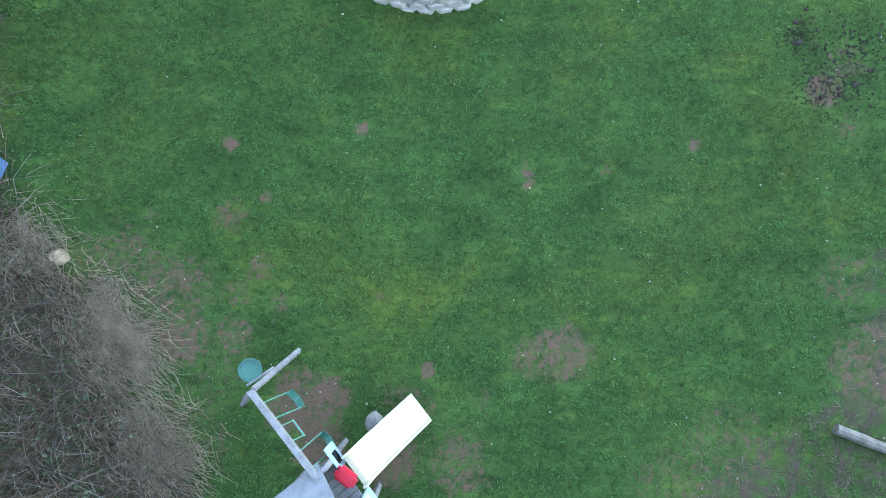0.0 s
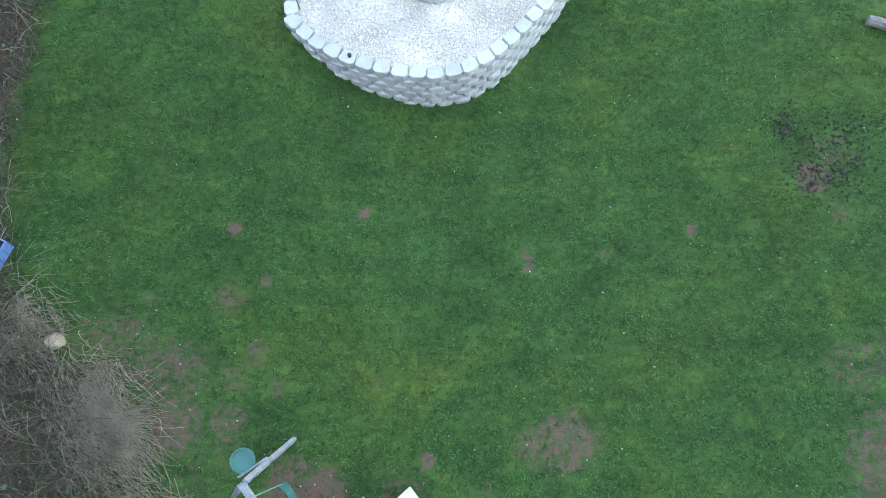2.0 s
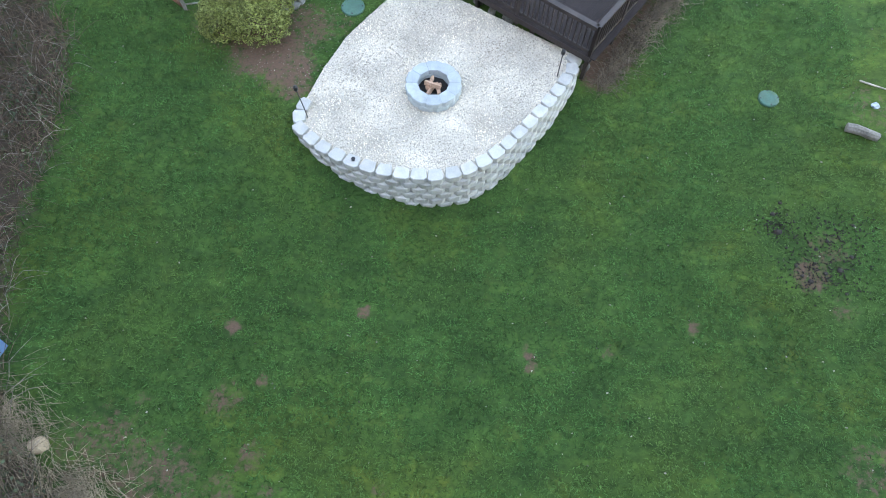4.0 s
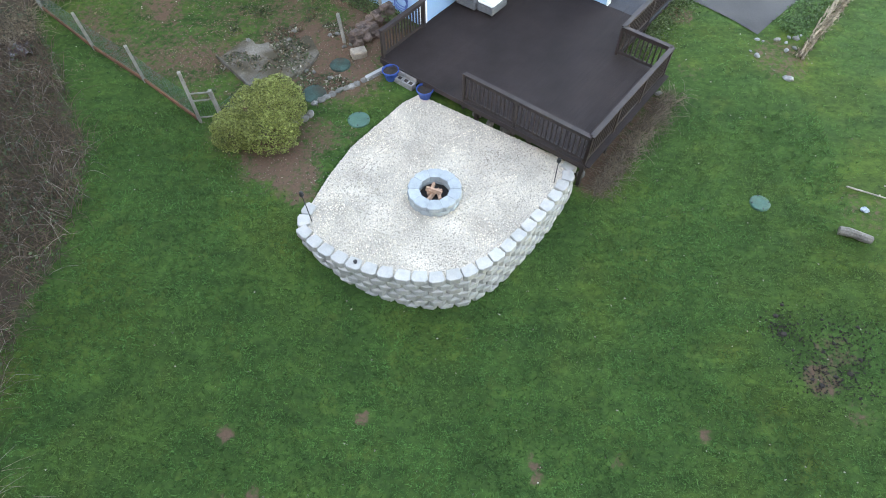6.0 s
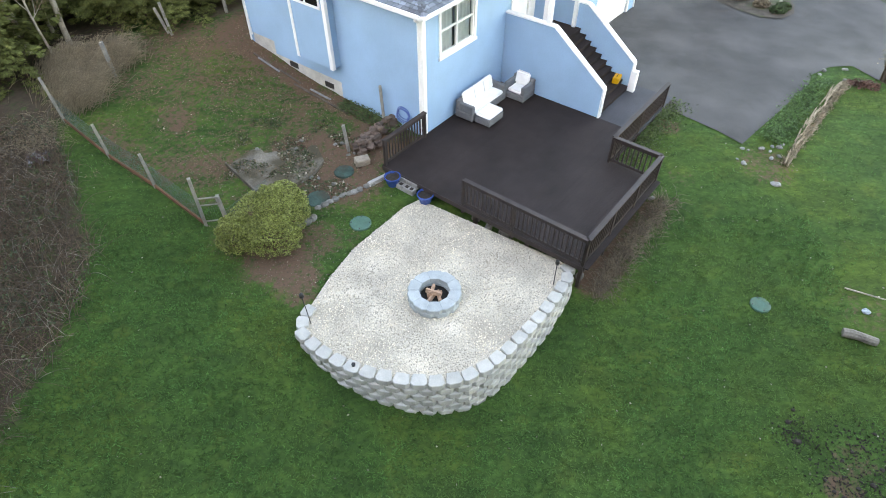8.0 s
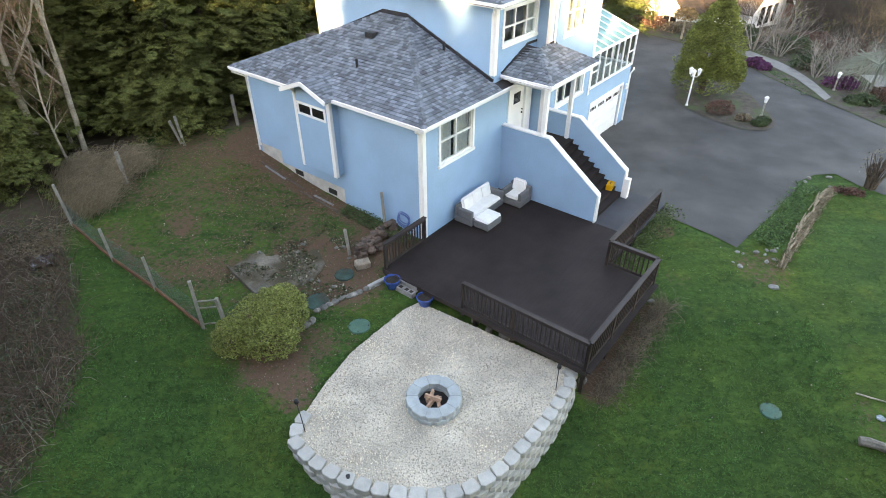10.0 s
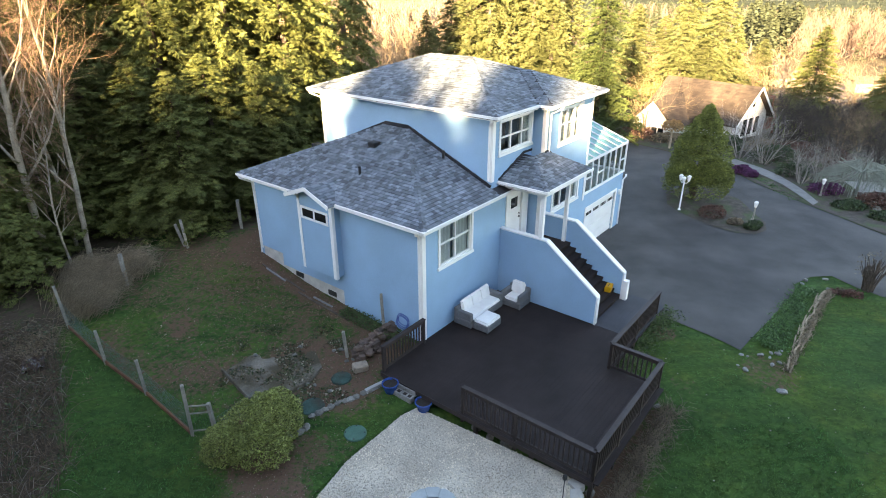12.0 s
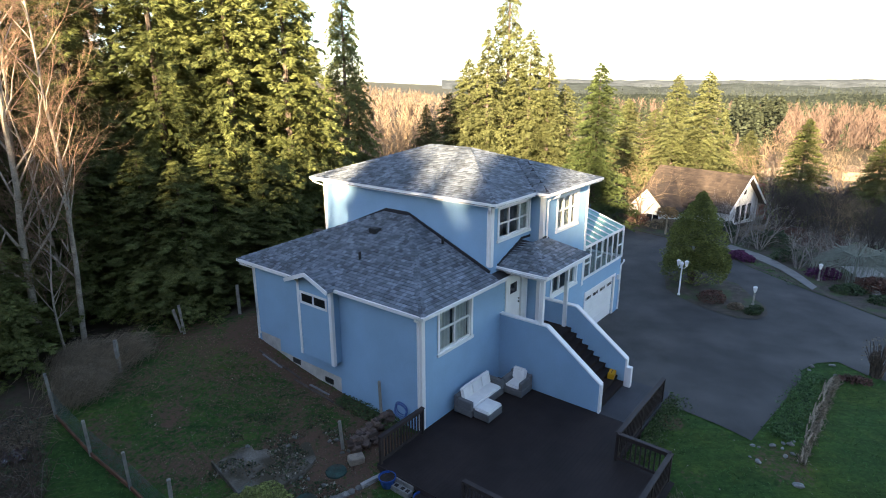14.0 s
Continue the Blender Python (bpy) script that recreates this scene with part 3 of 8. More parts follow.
PORCH = [[(4.25, 0.0, PORCH_Z), (4.25, -2.0, PORCH_Z), (5.9, -0.55, 5.62), (5.9, 0, 5.66)], [(4.25, -2.0, PORCH_Z), (7.75, -2.0, PORCH_Z), (6.8, -0.55, 5.62), (5.9, -0.55, 5.62)], [(7.75, -2.0, PORCH_Z), (7.75, -0.55, PORCH_Z), (6.8, -0.55, 5.62)]]
roof_solid("roof", PORCH)

# stairs
LAND_Z = 2.15
_st = []
for i in range(10):
    z1 = DECK_Z + 0.175 * (i + 1)
    y1 = -4.1 + 0.25 * i
    _st.append((4.66, 6.9, y1, 0.0 if i == 9 else y1 + 0.3, z1 - 0.05, z1))
for r in _st:
    part("tread", boxes([r]), M_DECK, house)
for i in range(10):
    part("riser", boxes([(4.66, 6.9, -4.08 + 0.25 * i, -4.05 + 0.25 * i, DECK_Z + 0.175 * i, DECK_Z + 0.175 * (i + 1) - 0.05)]), M_DECK, house)


def stair_wall(x0, x1, y0):
    bm = bmesh.new()
    prof = [(y0, 0.2), (-4.1, 0.2), (-4.1, 1.5), (-2.03, 3.05), (y0, 3.05)]
    lo = [bm.verts.new((x0, y, z)) for y, z in prof]
    hi = [bm.verts.new((x1, y, z)) for y, z in prof]
    bm.faces.new(lo)
    bm.faces.new(hi[::-1])
    for i in range(5):
        bm.faces.new((lo[i], lo[(i + 1) % 5], hi[(i + 1) % 5], hi[i]))
    part("stair_wall", bm, M_SIDING, house)
    bm = bmesh.new()
    c = (x0 + x1) / 2
    beam(bm, (c, y0, 3.07), (c, -2.0, 3.07), 0.22, 0.05)
    beam(bm, (c, -2.0, 3.07), (c, -4.14, 1.5), 0.22, 0.05)
    beam(bm, (c, -4.13, 1.48), (c, -4.13, 0.4), 0.06, 0.2)
    part("stair_cap", bm, M_TRIM, house)


stair_wall(4.54, 4.66, 0.0)
stair_wall(6.9, 7.02, -0.56)

# ---- house: trim, windows, doors, gutters ----
def glass_material(name, tint, body):
    m = bpy.data.materials.new(name)
    m.use_nodes = True
    nt = m.node_tree
    nt.nodes.remove(nt.nodes["Principled BSDF"])
    tr, gl, lw, pw, fr, mx = (nt.nodes.new(k) for k in ("ShaderNodeBsdfTransparent", "ShaderNodeBsdfGlossy", "ShaderNodeLayerWeight", "ShaderNodeMath", "ShaderNodeMath", "ShaderNodeMixShader"))
    tr.inputs["Color"].default_value = (*tint, 1)
    gl.inputs["Roughness"].default_value = body
    lw.inputs["Blend"].default_value = 0.5
    pw.operation, fr.operation = "POWER", "MULTIPLY_ADD"
    pw.inputs[1].default_value, fr.inputs[1].default_value, fr.inputs[2].default_value = 4.0, 0.7, 0.05
    nt.links.new(lw.outputs["Facing"], pw.inputs[0])
    nt.links.new(pw.outputs[0], fr.inputs[0])
    nt.links.new(fr.outputs[0], mx.inputs[0])
    nt.links.new(tr.outputs[0], mx.inputs[1])
    nt.links.new(gl.outputs[0], mx.inputs[2])
    nt.links.new(mx.outputs[0], nt.nodes["Material Output"].inputs["Surface"])
    return m


M_GLASS = glass_material("clear_glass", (0.9, 0.94, 0.93), 0.02)
M_ROOM = material("room_wall", (0.3, 0.28, 0.26), 0.9, vary=0.1, bump=0)
M_BLIND = material("curtain", (0.82, 0.79, 0.74), 0.9, vary=0.1, scale=6, bump=0)
M_METAL = material("dark_metal", (0.03, 0.03, 0.03), 0.5, metal=0.3, vary=0.2)


def slab(axis, at, out, a0, a1, z0, z1, o0, o1):
    """A box in a wall's frame: along the wall, up, and outward from o0 to o1."""
    lo, hi = sorted((at + out * o0, at + out * o1))
    return (lo, hi, a0, a1, z0, z1) if axis == "x" else (a0, a1, lo, hi, z0, z1)


def window(axis, at, out, a0, a1, z0, z1, cols=(), rows=(), trim=0.11, drapes=(), name="window"):
    """A white-framed window: casing, sill, sash bars, panes, and the dim room behind."""
    S = lambda *r: slab(axis, at, out, *r)
    w = part(name, boxes([S(a0 - trim, a0, z0, z1, -0.12, 0.05), S(a1, a1 + trim, z0, z1, -0.12, 0.05), S(a0 - trim, a1 + trim, z1, z1 + trim, -0.12, 0.055)], 0.006), M_TRIM, house, "white-framed window")
    part("window_sill", boxes([S(a0 - trim - 0.03, a1 + trim + 0.03, z0 - trim, z0, -0.12, 0.08)], 0.008), M_TRIM, w)
    edges_a, edges_z = [a0, *cols, a1], [z0, *rows, z1]
    bars = [S(a0, a0 + 0.045, z0, z1, -0.1, 0.0), S(a1 - 0.045, a1, z0, z1, -0.1, 0.0), S(a0 + 0.045, a1 - 0.045, z0, z0 + 0.045, -0.1, -0.004), S(a0 + 0.045, a1 - 0.045, z1 - 0.045, z1, -0.1, -0.004)]
    bars += [S(c - 0.03, c + 0.03, z0 + 0.045, z1 - 0.045, -0.09, -0.008) for c in cols]
    bars += [S(a0 + 0.045, a1 - 0.045, r - 0.025, r + 0.025, -0.085, -0.012) for r in rows]
    part("sash", boxes(bars), M_TRIM, w)
    for ca, cb in zip(edges_a, edges_a[1:]):
        for ra, rb in zip(edges_z, edges_z[1:]):
            p = part("pane", boxes([S(ca + 0.02, cb - 0.02, ra + 0.02, rb - 0.02, -0.062, -0.056)]), M_GLASS, w)
            p.visible_shadow = False
    part("room_back", boxes([S(a0 - 0.25, a1 + 0.25, z0 - 0.5, z1 + 0.1, -1.3, -1.25)]), M_ROOM, w)
    for fa, fb in drapes:
        n = max(6, int((fb - fa) * (a1 - a0) / 0.035))
        bm = bmesh.new()
        rows_ = []
        for k in range(n + 1):
            a = a0 + 0.03 + (a1 - a0 - 0.06) * (fa + (fb - fa) * k / n)
            o = at + out * (-0.13 + 0.014 * math.sin(k * 1.25) + 0.006 * math.sin(k * 0.4))
            rows_.append([bm.verts.new((o, a, z) if axis == "x" else (a, o, z)) for z in (z0 - 0.1, z1)])
        for (b0, t0), (b1, t1) in zip(rows_, rows_[1:]):
            bm.faces.new((b0, b1, t1, t0))
        bmesh.ops.solidify(bm, geom=bm.faces[:], thickness=0.004)
        part("curtain", bm, M_BLIND, w, "pale drawn curtain")
    return w


window("y", 0.0, -1, 0.88, 2.62, 2.86, 4.44, (1.75,), (3.62,), drapes=((0.0, 0.42), (0.5, 1.0)))
window("y", 0.0, -1, 4.29, 6.36, 5.99, 7.1, (5.0, 5.75), (6.52,), drapes=((0.7, 1.0), (0.0, 0.06)))
window("y", -0.55, -1, 7.7, 9.46, 5.72, 7.03, (8.3, 8.95), (6.45,), drapes=((0.0, 0.5), (0.5, 1.0)))
window("y", -0.55, -1, 7.52, 9.73, 2.97, 4.28, (8.25, 9.1), (3.95,), drapes=((0.0, 0.2), (0.75, 1.0)))

# projecting bay on the garden side, under its own little gable
bay = part("bay", boxes([(-0.4, -0.002, 3.77, 5.53, 1.7, 4.62)]), M_SIDING, house, "shallow projecting bay clad in blue siding")
_b = bmesh.new()
z = 1.7
while z < 4.6:
    vs = [_b.verts.new(p) for p in ((-0.418, 3.75, z), (-0.418, 5.55, z), (-0.402, 5.55, z + 0.165), (-0.402, 3.75, z + 0.165))]
    _b.faces.new(vs)
    _b.faces.new([_b.verts.new(p) for p in ((-0.4, 3.75, z), (-0.4, 5.55, z), (-0.418, 5.55, z), (-0.418, 3.75, z))])
    z += 0.17
part("cladding", _b, M_SIDING, bay)
part("trim_board", boxes([(-0.43, -0.3, 3.72, 3.88, 1.66, 4.66)], 0.006), M_TRIM, bay)
part("trim_board", boxes([(-0.43, -0.3, 5.45, 5.58, 1.66, 4.66)], 0.006), M_TRIM, bay)
part("trim_board", boxes([(-0.44, -0.4, 3.95, 5.4, 3.72, 3.8), (-0.44, -0.4, 3.95, 5.4, 4.12, 4.2), (-0.44, -0.4, 3.95, 4.03, 3.8, 4.12), (-0.44, -0.4, 5.32, 5.4, 3.8, 4.12), (-0.44, -0.4, 4.64, 4.71, 3.8, 4.12)]), M_TRIM, bay)
for y0, y1 in ((4.05, 4.63), (4.72, 5.31)):
    part("pane", boxes([(-0.425, -0.418, y0, y1, 3.81, 4.11)]), M_DARKGLASS, bay)
_g = bmesh.new()
for s, (ya, yb) in ((1, (3.55, 4.65)), (-1, (5.75, 4.65))):
    if s:
        vs = [(-0.75, ya, 4.66), (-0.75, yb, 5.08), (0.7, yb, 5.08), (0.7, ya, 4.66)]
        top = [_g.verts.new(p) for p in vs]
        low = [_g.verts.new((p[0], p[1], p[2] - 0.1)) for p in vs]
        _g.faces.new(top)
        _g.faces.new(low)
        for i in range(4):
            _g.faces.new((top[i], top[(i + 1) % 4], low[(i + 1) % 4], low[i]))
part("bay_roof", _g, M_ROOF, bay)
_g = bmesh.new()
beam(_g, (-0.77, 3.5, 4.6), (-0.77, 4.65, 5.04), 0.04, 0.14)
beam(_g, (-0.77, 5.8, 4.6), (-0.77, 4.65, 5.04), 0.04, 0.14)
part("bargeboard", _g, M_TRIM, bay)
_g = bmesh.new()
_g.faces.new([_g.verts.new(p) for p in ((-0.4, 3.77, 4.6), (-0.4, 5.53, 4.6), (-0.4, 4.65, 4.98))])
part("gable_panel", _g, M_SIDING, bay)

# corner boards
for x, y, z0, z1 in ((0.0, 0.0, 0.35, EAVE), (3.82, 0.0, EAVE + 0.45, UP), (6.55, -0.55, 0.3, UP), (10.5, -0.55, 2.6, UP), (0.0, 8.85, 1.4, EAVE), (3.82, 8.75, EAVE + 0.4, UP)):
    s = 1 if y > 5 else -1
    o = 1 if x == 10.5 else -1
    part("corner_board", boxes([(min(x + o * 0.03, x - o * 0.13), max(x + o * 0.03, x - o * 0.13), min(y, y + s * 0.035), max(y, y + s * 0.035), z0, z1),
                                (min(x, x + o * 0.035), max(x, x + o * 0.035), min(y + s * 0.03, y - s * 0.13), max(y + s * 0.03, y - s * 0.13), z0, z1)]), M_TRIM, house)


def gutter(p, q, name="gutter"):
    """A white box gutter with a lip along an eave."""
    bm = bmesh.new()
    beam(bm, (*p[:2], p[2] - 0.04), (*q[:2], q[2] - 0.04), 0.08, 0.09)
    part(name, bm, M_TRIM, house)


def downspout(x, y, z0, z1, ex, ey):
    """A spout that comes in from the eave (ex, ey) and runs down the wall."""
    bm = bmesh.new()
    tube(bm, [(ex, ey, z1 + 0.02), (ex, ey, z1 - 0.08), (x, y, z1 - 0.3), (x, y, z0)], [0.04] * 4, 6)
    part("downspout", bm, M_TRIM, house)


E5 = EAVE + 0.05
gutter((-OV - 0.03, -OV, E5), (-OV - 0.03, 3.5, E5))
gutter((-OV - 0.03, 5.8, E5), (-OV - 0.03, 9.25, E5))
gutter((-OV - 0.08, -OV - 0.03, E5), (4.95, -OV - 0.03, E5))
gutter((3.39, -OV, UE), (3.39, 9.15, UE))
gutter((3.34, -OV - 0.03, UE), (6.12, -OV - 0.03, UE))
gutter((6.12, -0.98, UE), (6.12, -0.45, UE))
gutter((6.07, -0.98, UE), (10.93, -0.98, UE))
gutter((4.22, 0.0, PORCH_Z), (4.22, -2.05, PORCH_Z))
gutter((4.17, -2.03, PORCH_Z), (7.8, -2.03, PORCH_Z))
# soffits close the eaves
part("soffit", boxes([(-OV, 0.0, -OV, 9.25, E5 - 0.15, E5 - 0.12), (0.0, 4.9, -OV, 0.0, E5 - 0.15, E5 - 0.12), (3.42, 3.8, -OV, 9.15, UE - 0.15, UE - 0.12), (3.84, 6.15, -OV, 0.0, UE - 0.15, UE - 0.12), (6.15, 10.9, -0.95, -0.56, UE - 0.15, UE - 0.12), (4.28, 7.72, -1.98, -0.02, PORCH_Z - 0.16, PORCH_Z - 0.13)]), M_TRIM, house)
downspout(-0.06, 0.1, 0.5, E5 - 0.1, -0.42, -0.1)
downspout(-0.06, 8.8, 1.2, E5 - 0.1, -0.42, 9.1)
downspout(3.76, 0.1, 5.1, UE - 0.1, 3.39, -0.2)
downspout(3.76, 8.7, 4.9, UE - 0.1, 3.39, 9.0)
downspout(6.8, -0.61, 5.4, UE - 0.1, 6.95, -0.98)
downspout(15.0, -0.62, 0.0, 2.7, 15.0, -0.75)

# foundation and its vents
part("foundation", boxes([(0.0, 0.12, 3.87, 7.42, -0.2, 1.02), (0.004, 0.12, 7.42, 8.85, 0.2, 1.53)]), material("foundation_concrete", (0.55, 0.53, 0.49), 0.9, vary=0.2, scale=2, fine=50), house, "grey concrete foundation")
for y, z in ((6.45, 0.86), (4.55, 0.66)):
    part("foundation_vent", boxes([(-0.03, 0.0, y - 0.22, y + 0.22, z - 0.1, z + 0.1)]), M_METAL, house)

# front door with a pane, sidelight, storm door
door = part("door", boxes([(5.0, 5.98, 0.02, 0.07, LAND_Z, 4.22)], 0.004), M_TRIM, house, "white panelled front door with a small pane")
part("pane", boxes([(5.28, 5.72, 0.0, 0.018, 3.6, 4.0)]), M_DARKGLASS, door)
part("door_handle", boxes([(5.86, 5.9, -0.03, 0.02, 3.1, 3.16)]), M_METAL, door)
part("deadbolt", boxes([(5.86, 5.9, -0.03, 0.02, 3.24, 3.28)]), M_METAL, door)
part("door_frame", boxes([(4.84, 4.99, -0.06, 0.05, LAND_Z, 4.36), (6.0, 6.14, -0.06, 0.05, LAND_Z, 4.36), (4.99, 6.0, -0.06, 0.05, 4.24, 4.36)], 0.005), M_TRIM, door)
part("sidelight", boxes([(6.16, 6.46, -0.05, -0.02, LAND_Z, 4.36)]), M_TRIM, door)
part("doormat", boxes([(5.2, 5.9, -0.55, -0.1, LAND_Z + 0.001, LAND_Z + 0.02)]), M_CONCRETE, door)
# porch posts
for x, y, z0 in ((4.6, -1.72, 3.09), (6.84, -1.55, LAND_Z)):
    part("porch_post", boxes([(x - 0.07, x + 0.07, y - 0.07, y + 0.07, z0, PORCH_Z - 0.16)], 0.008), M_TRIM, house)
part("porch_beam", boxes([(4.4, 7.6, -1.85, -1.7, PORCH_Z - 0.3, PORCH_Z - 0.13), (4.5, 4.65, -1.7, -0.05, PORCH_Z - 0.3, PORCH_Z - 0.13)]), M_TRIM, house)
# cladding courses on the stair walls
for x, s in ((4.54, -1), (6.9, -1), (7.02, 1)):
    bm = bmesh.new()
    z = 0.25
    while z < 3.0:
        zb = min(z + 0.17, 3.04)
        def run(zz):
            return -4.08 if zz < 1.5 else -4.08 + (zz - 1.5) * 2.05 / 1.55
        y1 = -0.02 if x == 4.54 else -0.58
        bm.faces.new([bm.verts.new(p) for p in ((x + s * 0.018, run(z), z), (x + s * 0.018, y1, z), (x + s * 0.003, y1, zb), (x + s * 0.003, run(zb), zb))])
        bm.faces.new([bm.verts.new(p) for p in ((x + s * 0.001, run(z), z), (x + s * 0.001, y1, z), (x + s * 0.018, y1, z), (x + s * 0.018, run(z), z))])
        z += 0.17
    part("cladding", bm, M_SIDING, house)
part("stair_post", boxes([(6.86, 7.06, -4.34, -4.14, 0.35, 1.2)], 0.01), M_TRIM, house)

# garage door with a row of small lights
gd = part("garage_door", boxes([(10.97, 14.28, -0.5, -0.44, -0.05 + 0.5 * i, 0.43 + 0.5 * i) for i in range(4)], 0.008), M_TRIM, house, "white sectional garage door")
for i in range(4):
    for k in range(4):
        x = 11.15 + i * 0.82 + k * 0.15
        part("pane", boxes([(x, x + 0.1, -0.512, -0.505, 1.6, 1.74)]), M_DARKGLASS, gd)
part("garage_trim", boxes([(10.83, 10.95, -0.6, -0.5, -0.05, 2.12), (14.3, 14.42, -0.6, -0.5, -0.05, 2.12), (10.95, 14.3, -0.6, -0.5, 2.0, 2.12)]), M_TRIM, gd)
wl = part("wall_lamp", boxes([(14.62, 14.74, -0.72, -0.57, 1.72, 1.98)], 0.03), M_TRIM, house)

# sunroom over the garage: white bars, clear fronts, tinted roof
sunroom = part("sunroom", boxes([(10.52, 15.12, -0.6, -0.52, 2.8, 2.9), (10.52, 15.12, -0.6, -0.52, 4.26, 4.38)], 0.006), M_TRIM, house, "white-framed glass sunroom")
# opaque teal: glass tint with the sky's reflection put into its brightness
M_TINT = material("tinted_panel", (0.3, 0.6, 0.54), 0.2, vary=0.08, scale=2, bump=0, translucent=0.5)
n = 7
for i in range(n + 1):
    x = 10.55 + i * (15.05 - 10.55) / n
    part("mullion", boxes([(x - 0.035, x + 0.035, -0.59, -0.53, 2.9, 4.26)]), M_TRIM, sunroom)
    _g = bmesh.new()
    beam(_g, (x, -0.6, 4.4), (x, 1.5, 5.13), 0.06, 0.06)
    part("rafter", _g, M_TRIM, sunroom)
    if i < n:
        x2 = x + (15.05 - 10.55) / n
        p = part("pane", boxes([(x + 0.035, x2 - 0.035, -0.562, -0.556, 2.9, 4.26)]), M_GLASS, sunroom)
        p.visible_shadow = False
        _g = bmesh.new()
        _m = Matrix.Translation((0, -0.56, 4.385)) @ Matrix.Rotation(math.atan2(0.73, 2.1), 4, "X")
        box(_g, x + 0.03, x2 - 0.03, 0.0, 2.22, 0, 0.012, _m)
        part("roof_pane", _g, M_TINT, sunroom)
for i in (0, 2, 6):
    x = 10.55 + i * (15.05 - 10.55) / n
    part("transom", boxes([(x + 0.035, x + 0.6, -0.585, -0.535, 3.5, 3.56)]), M_TRIM, sunroom)
part("end_frame", boxes([(15.05, 15.12, -0.6, 1.5, 2.8, 2.9), (15.05, 15.12, 1.4, 1.5, 2.9, 5.1), (15.05, 15.12, 0.4, 0.47, 2.9, 4.7), (15.05, 15.12, -0.6, -0.52, 2.9, 4.3)]), M_TRIM, sunroom)
part("back_wall", boxes([(10.5, 15.1, 1.5, 1.6, 2.7, 5.3)]), M_SIDING, sunroom)
part("floor", boxes([(10.5, 15.04, -0.5, 1.5, 2.72, 2.8)]), M_CONCRETE, sunroom)
roof_solid("roof", [[(10.5, 1.45, 5.2), (15.5, 1.45, 5.2), (15.5, 5.1, 6.3), (10.5, 5.1, 6.3)], [(10.5, 5.1, 6.3), (15.5, 5.1, 6.3), (15.5, 9.15, 5.1), (10.5, 9.15, 5.1)]])
part("wall", boxes([(14.95, 15.05, 1.6, 8.75, 2.8, 5.9)]), M_SIDING, house)

# roof vents and pipes
for x, y, kind in ((2.6, 4.5, 0), (1.1, 3.8, 1), (3.55, 1.95, 1), (2.1, 7.2, 0)):
    z = low_z(x, y)
    if kind:
        bm = bmesh.new()
        tube(bm, [(x, y, z - 0.1), (x, y, z + 0.3)], [0.05, 0.05], 8)
        part("vent_pipe", bm, M_METAL, house)
    else:
        part("roof_vent", boxes([(x - 0.17, x + 0.17, y - 0.2, y + 0.2, z - 0.1, z + 0.14)], 0.03), M_METAL, house)
# dark flashing where the low roof meets the upper wall, and along the porch roof
bm = bmesh.new()
beam(bm, (3.78, 0.0, low_z(3.8, 0.0) + 0.06), (3.78, 3.82, low_z(3.8, 3.82) + 0.06), 0.05, 0.14)
beam(bm, (3.78, 3.82, low_z(3.8, 3.82) + 0.06), (3.78, 5.03, low_z(3.8, 3.82) + 0.06), 0.05, 0.16)
beam(bm, (3.78, 5.03, low_z(3.8, 3.82) + 0.06), (3.78, 8.75, low_z(3.8, 8.75) + 0.06), 0.05, 0.14)
part("flashing", bm, M_ROOFCAP, house)
bm = bmesh.new()
beam(bm, (4.25, -0.03, PORCH_Z + 0.04), (5.9, -0.03, 5.7), 0.04, 0.08)
beam(bm, (5.9, -0.03, 5.7), (6.52, -0.03, 5.68), 0.04, 0.08)
part("flashing", bm, M_ROOFCAP, house)
bm = bmesh.new()
beam(bm, (6.52, -0.6, 5.66), (6.8, -0.6, 5.66), 0.04, 0.08)
beam(bm, (6.8, -0.6, 5.66), (7.75, -0.6, PORCH_Z + 0.04), 0.04, 0.08)
part("flashing", bm, M_ROOFCAP, house)


